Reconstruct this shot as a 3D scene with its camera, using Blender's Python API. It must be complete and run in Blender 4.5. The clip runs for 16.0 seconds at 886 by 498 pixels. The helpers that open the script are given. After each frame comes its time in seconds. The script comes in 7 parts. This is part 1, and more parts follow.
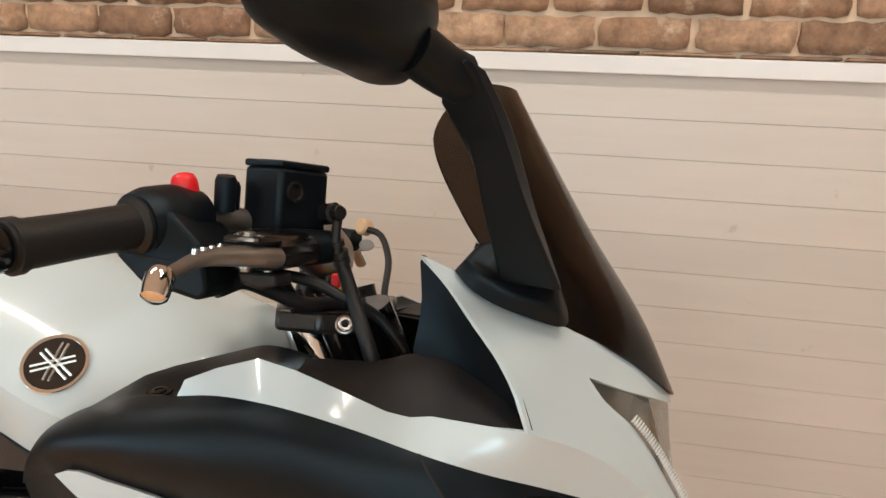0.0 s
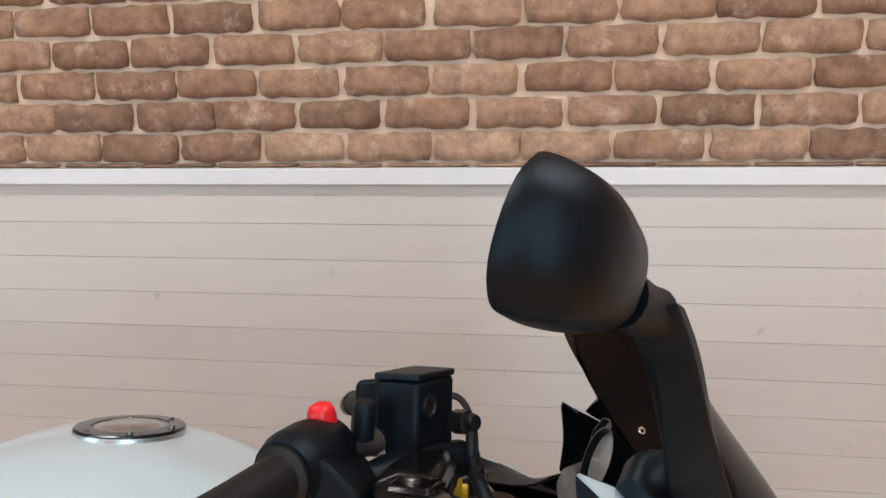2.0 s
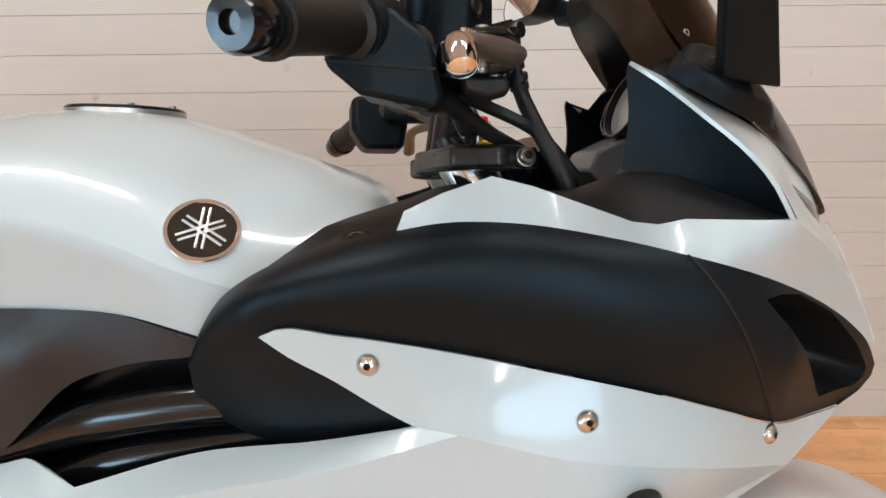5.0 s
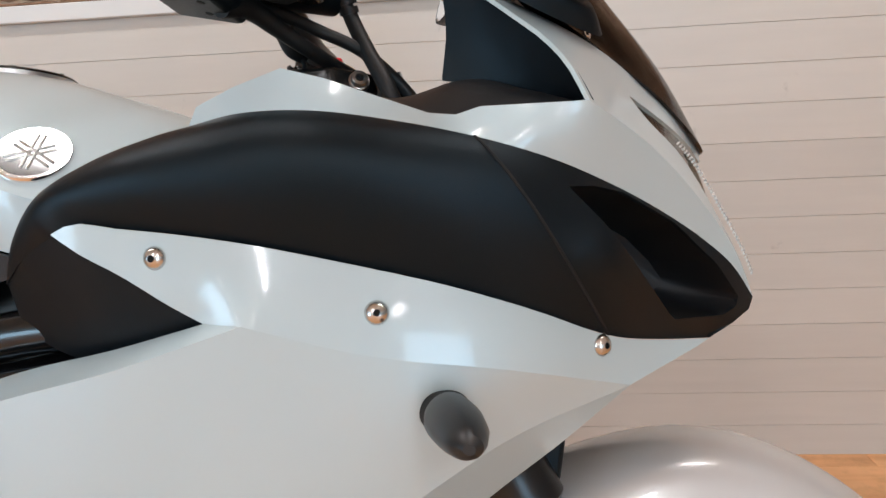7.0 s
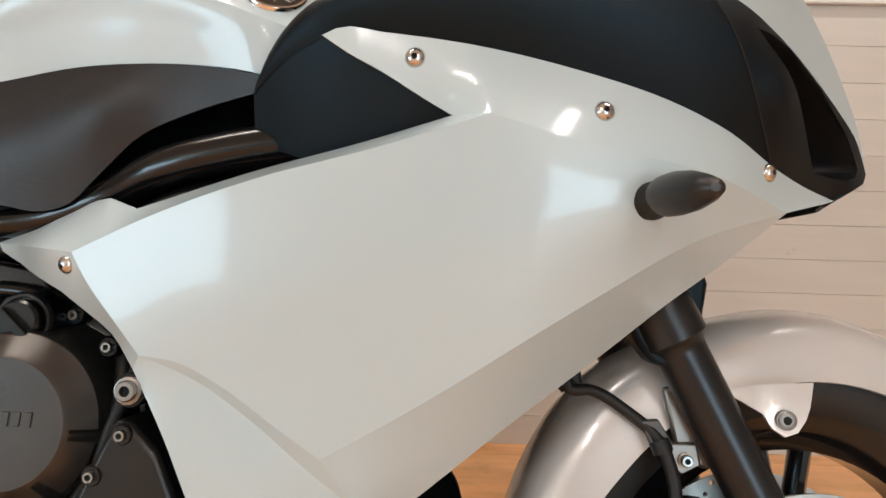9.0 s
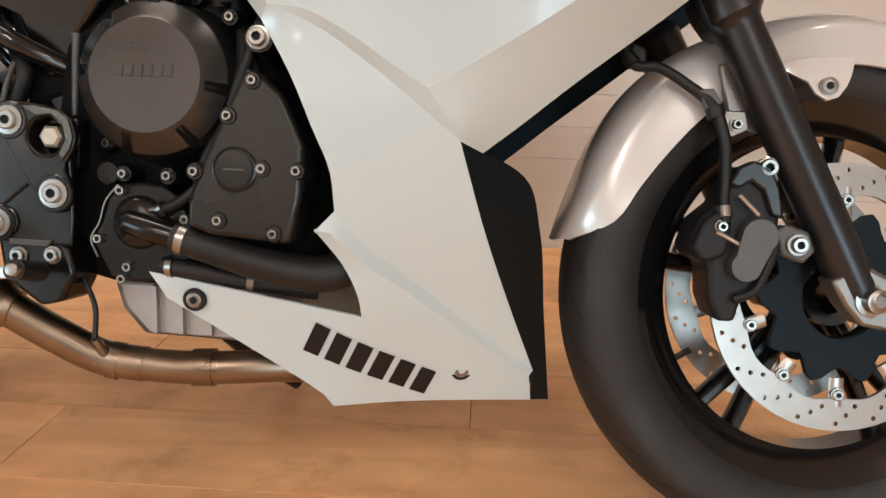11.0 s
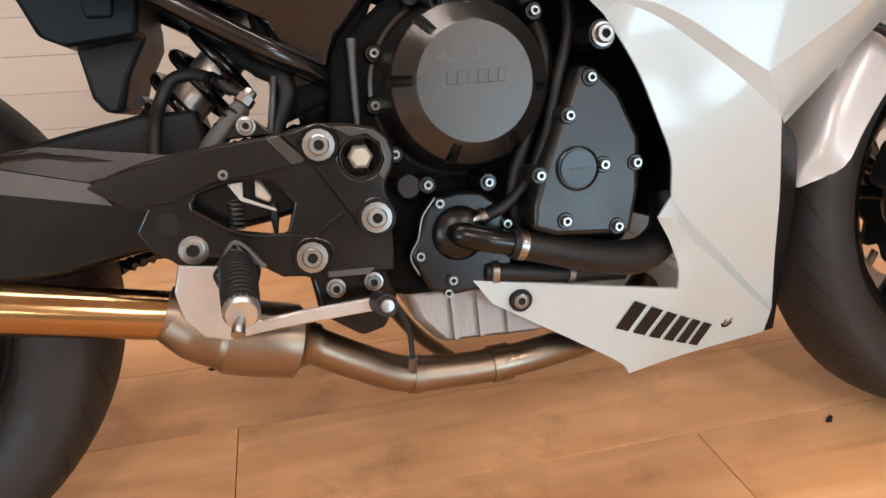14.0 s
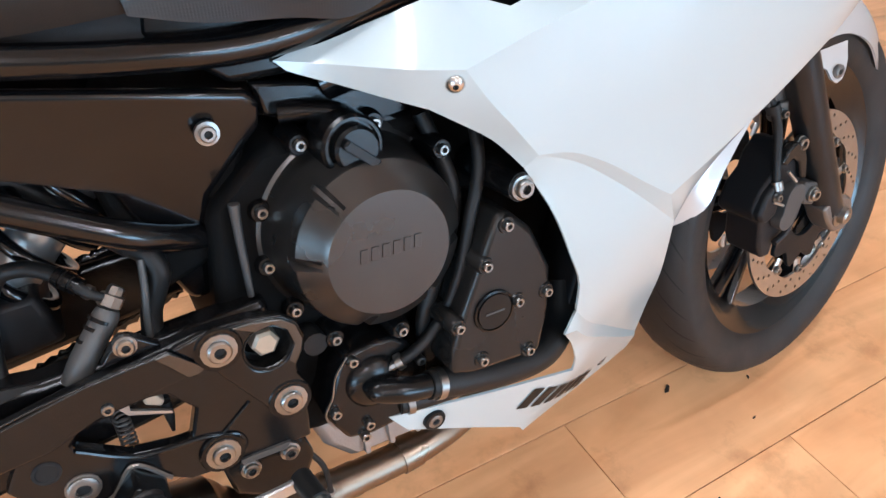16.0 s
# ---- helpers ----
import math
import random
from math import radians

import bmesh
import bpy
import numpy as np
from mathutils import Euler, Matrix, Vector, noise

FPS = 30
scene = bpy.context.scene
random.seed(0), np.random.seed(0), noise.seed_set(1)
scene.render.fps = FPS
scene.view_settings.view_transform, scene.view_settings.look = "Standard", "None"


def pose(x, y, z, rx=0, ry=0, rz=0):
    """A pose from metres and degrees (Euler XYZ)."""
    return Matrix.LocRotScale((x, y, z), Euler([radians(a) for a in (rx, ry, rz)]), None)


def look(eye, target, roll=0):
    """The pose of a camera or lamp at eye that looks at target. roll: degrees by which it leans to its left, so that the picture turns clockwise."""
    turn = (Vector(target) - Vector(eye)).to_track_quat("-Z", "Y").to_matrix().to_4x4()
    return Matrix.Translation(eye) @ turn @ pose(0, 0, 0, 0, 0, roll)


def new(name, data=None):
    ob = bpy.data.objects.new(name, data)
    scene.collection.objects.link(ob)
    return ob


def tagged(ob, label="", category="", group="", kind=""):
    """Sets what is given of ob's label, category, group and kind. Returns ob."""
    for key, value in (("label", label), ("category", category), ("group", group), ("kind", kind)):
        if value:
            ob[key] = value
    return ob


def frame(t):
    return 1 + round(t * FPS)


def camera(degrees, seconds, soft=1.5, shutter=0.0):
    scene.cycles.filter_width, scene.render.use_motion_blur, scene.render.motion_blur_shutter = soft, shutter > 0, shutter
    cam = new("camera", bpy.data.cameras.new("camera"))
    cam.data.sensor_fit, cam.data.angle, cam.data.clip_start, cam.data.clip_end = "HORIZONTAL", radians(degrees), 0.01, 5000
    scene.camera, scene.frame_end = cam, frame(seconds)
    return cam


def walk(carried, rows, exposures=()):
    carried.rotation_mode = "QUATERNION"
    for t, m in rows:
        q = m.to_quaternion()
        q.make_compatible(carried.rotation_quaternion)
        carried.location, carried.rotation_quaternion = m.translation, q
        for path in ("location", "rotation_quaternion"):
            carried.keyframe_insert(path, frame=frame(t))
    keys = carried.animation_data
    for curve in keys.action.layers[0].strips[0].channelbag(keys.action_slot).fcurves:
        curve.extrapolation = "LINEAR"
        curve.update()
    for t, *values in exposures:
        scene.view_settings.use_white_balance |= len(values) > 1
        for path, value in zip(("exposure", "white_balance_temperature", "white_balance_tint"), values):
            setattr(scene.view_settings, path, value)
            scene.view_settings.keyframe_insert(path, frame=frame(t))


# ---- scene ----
cam = camera(64.49, 16.0)
PATH = [
    (0, (1.3897, -0.1086, 1.1843), (1.0321, 1.7855, 0.6506), 1.91),
    (0.5, (1.3720, -0.0873, 1.2325), (0.9530, 1.8235, 0.8162), 2.36),
    (1, (1.3495, -0.0894, 1.2694), (0.9066, 1.8385, 0.9749), 3.01),
    (1.5, (1.3146, -0.0835, 1.2906), (0.8916, 1.8578, 1.0615), 1.60),
    (2, (1.2406, -0.0748, 1.2800), (0.9751, 1.8794, 0.9472), -0.54),
    (2.5, (1.1189, -0.0612, 1.2685), (1.1984, 1.8511, 0.6882), -3.49),
    (3, (1.0619, -0.0569, 1.2360), (1.3494, 1.7762, 0.4896), -3.50),
    (3.5, (1.0423, -0.0690, 1.1759), (1.3057, 1.7467, 0.3798), -1.37),
    (3.7, (1.0462, -0.0781, 1.1587), (1.2962, 1.7323, 0.3463), -0.55),
    (5.8, (1.2372, -0.1245, 1.0255), (1.0507, 1.8002, 0.5150), -1.87),
    (6, (1.2594, -0.1237, 1.0155), (1.0715, 1.8081, 0.5329), -2.12),
    (6.5, (1.3027, -0.1270, 0.9819), (1.1348, 1.8188, 0.5510), -3.54),
    (7, (1.3149, -0.1324, 0.9395), (1.1319, 1.8119, 0.5077), -2.98),
    (7.5, (1.2782, -0.1511, 0.9050), (1.0243, 1.7820, 0.4592), -2.74),
    (8, (1.2303, -0.1734, 0.8816), (0.9103, 1.7350, 0.3761), -2.06),
    (8.5, (1.1674, -0.2134, 0.8484), (0.9470, 1.7248, 0.4067), -1.11),
    (9, (1.1323, -0.2590, 0.7698), (1.0533, 1.7218, 0.5048), 1.36),
    (9.5, (1.1158, -0.3037, 0.6599), (1.0556, 1.6769, 0.3882), 2.22),
    (10, (1.1370, -0.3260, 0.6325), (0.9602, 1.6044, 0.1406), 1.91),
    (10.2, (1.1445, -0.3399, 0.6089), (0.9234, 1.5726, 0.0674), 1.59),
    (12.3, (0.7999, -0.4482, 0.5629), (0.9297, 1.4599, -0.0222), 1.57),
    (12.5, (0.7585, -0.4462, 0.5706), (0.8350, 1.4640, -0.0172), 0.58),
    (13, (0.6599, -0.4174, 0.5646), (0.8092, 1.4709, -0.0772), -0.68),
    (13.5, (0.5787, -0.3805, 0.5845), (0.8867, 1.4574, -0.1417), 0.33),
    (14, (0.5423, -0.3485, 0.6473), (0.9521, 1.4449, -0.1375), -1.59),
    (14.5, (0.5007, -0.2872, 0.6913), (1.1955, 1.3429, -0.2361), 2.57),
    (15, (0.4642, -0.2295, 0.7572), (1.2976, 1.2568, -0.2899), 5.49),
    (15.5, (0.4744, -0.1706, 0.8393), (1.4246, 1.1734, -0.2969), 8.35),
    (16, (0.5169, -0.1072, 0.9123), (1.3538, 1.2035, -0.3453), 3.73),
]
walk(cam, [(t, look(eye, target, roll)) for t, eye, target, roll in PATH],
     [(0.0, -0.36, 6500, 11), (1.5, -0.39, 6100, 12), (2.0, -0.39, 5700, 11), (2.5, -0.36, 5600, 11), (3.5, -0.13, 5350, 9), (6.0, -0.42, 6250, 13), (7.5, -0.45, 5800, 12), (8.5, -0.46, 6100, 12),
      (9.0, -0.45, 6500, 13), (9.5, -0.38, 6650, 14), (10.0, -0.34, 6600, 14), (12.5, -0.17, 6700, 15), (14.0, -0.11, 6350, 15), (15.0, -0.05, 6050, 14), (16.0, 0.08, 5400, 12)])

# ---- world and lights ----
from mathutils.bvhtree import BVHTree
from mathutils.geometry import delaunay_2d_cdt

world = bpy.data.worlds.new("World")
scene.world = world
world.use_nodes = True
world.node_tree.nodes["Background"].inputs[0].default_value = (0.75, 0.82, 0.9, 1)
world.node_tree.nodes["Background"].inputs[1].default_value = 0.3

ROOM = (-6.2, 7.2, -8.4, 1.56, 2.75)      # west, east, south, north, height
WARM_TUBES = [(0.0, 0.45), (1.9, 0.45)]
TUBES = [(0.2, -2.6), (2.4, -2.6), (-1.3, -6.1), (2.5, -5.6), (-4.7, -6.5)]
SPOTS = [(-2.3, -7.4), (-1.8, -7.4)]


def area_lamp(name, m, sx, sy, watts, colour):
    data = bpy.data.lights.new(name, "AREA")
    data.shape, data.size, data.size_y, data.energy, data.color = "RECTANGLE", sx, sy, watts, colour
    ob = new(name, data)
    ob.matrix_world = m
    return ob


for lx, ly in TUBES:
    area_lamp("tube_glow", pose(lx, ly, ROOM[4] - 0.1), 0.14, 1.2, 42 if ly > -4 else 32, (1.0, 0.965, 0.91))
for lx, ly in WARM_TUBES:
    area_lamp("tube_glow", pose(lx, ly, ROOM[4] - 0.1), 1.2, 0.14, 19, (1.0, 0.91, 0.80))
for lx, ly in SPOTS:
    area_lamp("spot_glow", look((lx, ly, ROOM[4] - 0.16), (lx, ly + 0.6, 0.5)), 0.12, 0.12, 6, (1.0, 0.78, 0.5))
area_lamp("daylight_glow", look((4.7, ROOM[2] + 0.06, 1.35), (4.7, 0, 1.3)), 3.2, 2.4, 250, (0.60, 0.86, 1.0))
area_lamp("daylight_glow", look((ROOM[0] + 0.06, -5.8, 1.13), (0, -5.8, 1.1)), 4.3, 1.96, 300, (0.60, 0.86, 1.0))


# ---- materials ----
def mat(name, colour, rough=0.5, metal=0.0, coat=0.0, noise_scale=0.0, vary=0.0, bump=0.0, bump_scale=200.0, coords="Object", rough_vary=0.0, ior=1.5):
    m = bpy.data.materials.new(name)
    m.use_nodes = True
    nt = m.node_tree
    b = nt.nodes["Principled BSDF"]
    b.inputs["Base Color"].default_value = (*colour, 1)
    b.inputs["Roughness"].default_value = rough
    b.inputs["Metallic"].default_value = metal
    b.inputs["Coat Weight"].default_value = coat
    b.inputs["Coat Roughness"].default_value = 0.04
    b.inputs["IOR"].default_value = ior
    tc = nt.nodes.new("ShaderNodeTexCoord")
    if vary or rough_vary:
        n = nt.nodes.new("ShaderNodeTexNoise")
        n.inputs["Scale"].default_value = noise_scale or 8.0
        n.inputs["Detail"].default_value = 6.0
        nt.links.new(tc.outputs[coords], n.inputs["Vector"])
    if vary:
        mix = nt.nodes.new("ShaderNodeMix")
        mix.data_type = "RGBA"
        mix.inputs["A"].default_value = (*[c * (1 - vary) for c in colour], 1)
        mix.inputs["B"].default_value = (*[min(1, c * (1 + vary)) for c in colour], 1)
        nt.links.new(n.outputs["Fac"], mix.inputs["Factor"])
        nt.links.new(mix.outputs["Result"], b.inputs["Base Color"])
    if rough_vary:
        r = nt.nodes.new("ShaderNodeMapRange")
        r.inputs["From Min"].default_value, r.inputs["From Max"].default_value = 0.3, 0.7
        r.inputs["To Min"].default_value, r.inputs["To Max"].default_value = max(0.02, rough - rough_vary), min(1, rough + rough_vary)
        nt.links.new(n.outputs["Fac"], r.inputs["Value"])
        nt.links.new(r.outputs["Result"], b.inputs["Roughness"])
    if bump:
        n2 = nt.nodes.new("ShaderNodeTexNoise")
        n2.inputs["Scale"].default_value = bump_scale
        n2.inputs["Detail"].default_value = 3.0
        bp = nt.nodes.new("ShaderNodeBump")
        bp.inputs["Strength"].default_value = bump
        bp.inputs["Distance"].default_value = 0.001
        nt.links.new(tc.outputs[coords], n2.inputs["Vector"])
        nt.links.new(n2.outputs["Fac"], bp.inputs["Height"])
        nt.links.new(bp.outputs["Normal"], b.inputs["Normal"])
    return m


WHITE = mat("white_pearl_paint", (0.495, 0.59, 0.615), 0.34, 0, 0.75, 3, 0.02, 0.03, 900)
WHITE.node_tree.nodes["Principled BSDF"].inputs["Coat Roughness"].default_value = 0.09
SILVER = mat("silver_white_paint", (0.60, 0.585, 0.57), 0.3, 0.2, 0.9, 4, 0.04)
BLACK = mat("black_textured_plastic", (0.0038, 0.0048, 0.0062), 0.42, 0, 0.0, 6, 0.2, 0.22, 1400, rough_vary=0.05, ior=1.34)
BLACK.node_tree.nodes["Principled BSDF"].inputs["Specular Tint"].default_value = (0.6, 0.84, 1.0, 1)
DARK = mat("dark_grey_plastic", (0.010, 0.010, 0.011), 0.48, 0, 0.0, 6, 0.2, 0.3, 1200, ior=1.36)
ENGINE = mat("black_engine_paint", (0.0045, 0.0045, 0.0047), 0.2, 0.0, 0.0, 12, 0.25, 0.08, 700, rough_vary=0.07, ior=1.40)
COVER = mat("satin_black_cover", (0.020, 0.019, 0.018), 0.27, 0.4, 0.0, 10, 0.15, 0.08, 900, rough_vary=0.06)
CASTING = mat("rough_black_casting", (0.005, 0.005, 0.005), 0.7, 0, 0, 20, 0.3, 0.3, 500, ior=1.18)
FRAME = mat("gloss_black_frame", (0.004, 0.004, 0.0044), 0.16, 0, 0.2, 9, 0.2, 0.05, 500, rough_vary=0.05, ior=1.45)
RUBBER = mat("black_rubber", (0.008, 0.008, 0.008), 0.5, 0, 0, 30, 0.2, 0.3, 600, ior=1.42)
TYRE = mat("tyre_rubber", (0.0125, 0.012, 0.0115), 0.6, 0, 0, 14, 0.3, 0.35, 500, rough_vary=0.1)
STEEL = mat("bolt_steel", (0.32, 0.315, 0.30), 0.3, 1.0, 0, 60, 0.15, 0.05, 600)
CHROME = mat("chrome", (0.8, 0.8, 0.8), 0.07, 1.0)
ALU = mat("cast_aluminium", (0.36, 0.35, 0.34), 0.5, 0.85, 0, 25, 0.2, 0.5, 350, rough_vary=0.1)
PLATE = mat("brushed_plate", (0.58, 0.585, 0.575), 0.33, 0.9, 0, 40, 0.1, 0.1, 500)
LEVER = mat("grey_lever_metal", (0.23, 0.21, 0.19), 0.38, 0.8, 0, 40, 0.15, 0.1, 600)
# grey for the swingarm's upper face: light on black put into the colour
ARM_LIT = mat("lit_arm_grey", (0.040, 0.039, 0.037), 0.36, 0.3, 0, 18, 0.2, 0.15, 500)
BRACKET = mat("satin_black_alloy", (0.006, 0.006, 0.0063), 0.2, 0.0, 0.0, 14, 0.25, 0.06, 700, rough_vary=0.06, ior=1.45)
# paler metal that paints highlights onto the black footrest bracket
SHINE_EDGE = mat("highlight_metal", (0.11, 0.108, 0.104), 0.24, 0.9, 0, 30, 0.2, 0.06, 600)
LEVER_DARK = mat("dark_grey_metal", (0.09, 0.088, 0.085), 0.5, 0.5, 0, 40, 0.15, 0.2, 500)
GOLD = mat("gold_tinted_steel", (0.38, 0.235, 0.11), 0.2, 1.0, 0, 8, 0.2, 0.05, 300, rough_vary=0.08)
EXHAUST = mat("heat_tinted_steel", (0.25, 0.195, 0.145), 0.36, 1.0, 0, 14, 0.4, 0.15, 250, rough_vary=0.1)
SCREW = mat("bright_screw", (0.62, 0.61, 0.59), 0.24, 1.0)
STRIP = mat("clear_ribbed_strip", (0.72, 0.76, 0.76), 0.2, 0, 0.5)
BOWL = mat("lamp_bowl_silver", (0.66, 0.60, 0.54), 0.3, 0.5)
PALE = mat("dull_pale_metal", (0.5, 0.45, 0.36), 0.42, 0.6, 0, 60, 0.2, 0.1, 500)
DISC = mat("brake_disc_steel", (0.46, 0.44, 0.41), 0.34, 1.0, 0, 40, 0.15, 0.1, 500)
RED = mat("red_plastic", (0.7, 0.012, 0.018), 0.3)
YELLOW = mat("yellow_plastic", (0.75, 0.5, 0.02), 0.4)
BEIGE = mat("beige_plastic", (0.65, 0.45, 0.27), 0.45)
MIRROR = mat("mirror_glass", (0.85, 0.86, 0.86), 0.02, 1.0)
LENS = mat("smoked_lens", (0.018, 0.0185, 0.019), 0.36, 0, 0.0, 20, 0.1)
GLOSSY = mat("gloss_black_lacquer", (0.006, 0.006, 0.007), 0.12, 0, 1.0)
BRAND = mat("brand_black", (0.008, 0.008, 0.008), 0.5, ior=1.35)
FORK = mat("satin_black_metal", (0.03, 0.03, 0.031), 0.3, 0.6, 0, 20, 0.2, 0.05, 600)
FIN = mat("satin_grey_plastic", (0.085, 0.087, 0.09), 0.4, 0, 0, 10, 0.15, 0.1, 900)
CLUTCH = mat("satin_dark_cast_metal", (0.076, 0.072, 0.068), 0.31, 0.85, 0, 10, 0.12, 0.06, 900, rough_vary=0.05)
FACE = mat("gauge_face_grey", (0.22, 0.225, 0.215), 0.35, 0, 0.8, 60, 0.3)
GROOVE = mat("panel_gap", (0.006, 0.006, 0.006), 0.8)


def clear_mat(name, tint, ior=1.45, rough=0.02):
    """Thin tinted glass: tinted see-through with a gloss that grows at grazing angles."""
    m = bpy.data.materials.new(name)
    m.use_nodes = True
    nt = m.node_tree
    nt.nodes.remove(nt.nodes["Principled BSDF"])
    tr, gl, lw, pw, mx = (nt.nodes.new(k) for k in ("ShaderNodeBsdfTransparent", "ShaderNodeBsdfGlossy", "ShaderNodeLayerWeight", "ShaderNodeMath", "ShaderNodeMixShader"))
    tr.inputs["Color"].default_value = (*tint, 1)
    gl.inputs["Roughness"].default_value = rough
    lw.inputs["Blend"].default_value = 0.5
    pw.operation = "POWER"
    pw.inputs[1].default_value = ior * 3.2
    nt.links.new(lw.outputs["Facing"], pw.inputs[0])
    rg = nt.nodes.new("ShaderNodeMapRange")
    rg.inputs["To Min"].default_value, rg.inputs["To Max"].default_value = 0.045, 0.8
    nt.links.new(pw.outputs[0], rg.inputs["Value"])
    nt.links.new(rg.outputs["Result"], mx.inputs[0])
    nt.links.new(tr.outputs[0], mx.inputs[1])
    nt.links.new(gl.outputs[0], mx.inputs[2])
    nt.links.new(mx.outputs[0], nt.nodes["Material Output"].inputs["Surface"])
    return m


SCREEN = clear_mat("smoked_windscreen", (0.20, 0.165, 0.142), rough=0.14)
GLASS = clear_mat("clear_lens", (0.86, 0.86, 0.84))


def emit_mat(name, colour, strength):
    m = bpy.data.materials.new(name)
    m.use_nodes = True
    b = m.node_tree.nodes["Principled BSDF"]
    b.inputs["Emission Color"].default_value = (*colour, 1)
    b.inputs["Emission Strength"].default_value = strength
    return m


GLOW = emit_mat("lamp_diffuser", (1.0, 0.97, 0.92), 12.0)
GLOW_SOFT = emit_mat("warm_diffuser", (1.0, 0.96, 0.89), 12.0)
GLOW_WARM = emit_mat("spot_diffuser", (1.0, 0.78, 0.5), 25.0)


def dotted_mat():
    """Black knee panel with small raised dots."""
    m = mat("dotted_black_panel", (0.014, 0.015, 0.017), 0.42)
    nt = m.node_tree
    v = nt.nodes.new("ShaderNodeTexVoronoi")
    v.inputs["Scale"].default_value = 430.0
    v.inputs["Randomness"].default_value = 0.0
    bp = nt.nodes.new("ShaderNodeBump")
    bp.inputs["Strength"].default_value, bp.inputs["Distance"].default_value = 0.22, 0.001
    bp.invert = True
    tc = nt.nodes.new("ShaderNodeTexCoord")
    nt.links.new(tc.outputs["Object"], v.inputs["Vector"])
    nt.links.new(v.outputs["Distance"], bp.inputs["Height"])
    nt.links.new(bp.outputs["Normal"], nt.nodes["Principled BSDF"].inputs["Normal"])
    return m


DOTTED = dotted_mat()


def plank_paint():
    """Off-white painted boards: tone per board, grain along x, grey smudges."""
    m = bpy.data.materials.new("painted_boards")
    m.use_nodes = True
    nt = m.node_tree
    b = nt.nodes["Principled BSDF"]
    b.inputs["Roughness"].default_value = 0.5
    mp = nt.nodes.new("ShaderNodeMapping")
    mp.inputs["Scale"].default_value = (1.2, 8, 14)
    grain = nt.nodes.new("ShaderNodeTexNoise")
    grain.inputs["Scale"].default_value, grain.inputs["Detail"].default_value = 3.0, 8.0
    place = nt.nodes.new("ShaderNodeNewGeometry")
    nt.links.new(place.outputs["Position"], mp.inputs["Vector"])
    nt.links.new(mp.outputs["Vector"], grain.inputs["Vector"])
    smud = nt.nodes.new("ShaderNodeTexNoise")
    smud.inputs["Scale"].default_value, smud.inputs["Detail"].default_value, smud.inputs["Roughness"].default_value = 9.0, 6.0, 0.62
    spot = nt.nodes.new("ShaderNodeNewGeometry")
    nt.links.new(spot.outputs["Position"], smud.inputs["Vector"])
    ramp = nt.nodes.new("ShaderNodeValToRGB")
    ramp.color_ramp.elements[0].position, ramp.color_ramp.elements[0].color = 0.27, (0.36, 0.33, 0.30, 1)
    ramp.color_ramp.elements[1].position, ramp.color_ramp.elements[1].color = 0.35, (1, 1, 1, 1)
    nt.links.new(smud.outputs["Fac"], ramp.inputs["Fac"])
    base = nt.nodes.new("ShaderNodeMix")
    base.data_type = "RGBA"
    base.inputs["A"].default_value = (0.585, 0.54, 0.485, 1)
    base.inputs["B"].default_value = (0.655, 0.605, 0.545, 1)
    nt.links.new(grain.outputs["Fac"], base.inputs["Factor"])
    mul = nt.nodes.new("ShaderNodeMix")
    mul.data_type, mul.blend_type = "RGBA", "MULTIPLY"
    mul.inputs["Factor"].default_value = 0.45
    nt.links.new(base.outputs["Result"], mul.inputs["A"])
    nt.links.new(ramp.outputs["Color"], mul.inputs["B"])
    oi = nt.nodes.new("ShaderNodeObjectInfo")
    tone = nt.nodes.new("ShaderNodeMapRange")
    tone.inputs["To Min"].default_value, tone.inputs["To Max"].default_value = 0.95, 1.04
    nt.links.new(oi.outputs["Random"], tone.inputs["Value"])
    hsv = nt.nodes.new("ShaderNodeHueSaturation")
    nt.links.new(tone.outputs["Result"], hsv.inputs["Value"])
    nt.links.new(mul.outputs["Result"], hsv.inputs["Color"])
    nt.links.new(hsv.outputs["Color"], b.inputs["Base Color"])
    bp = nt.nodes.new("ShaderNodeBump")
    bp.inputs["Strength"].default_value, bp.inputs["Distance"].default_value = 0.15, 0.002
    nt.links.new(grain.outputs["Fac"], bp.inputs["Height"])
    nt.links.new(bp.outputs["Normal"], b.inputs["Normal"])
    return m


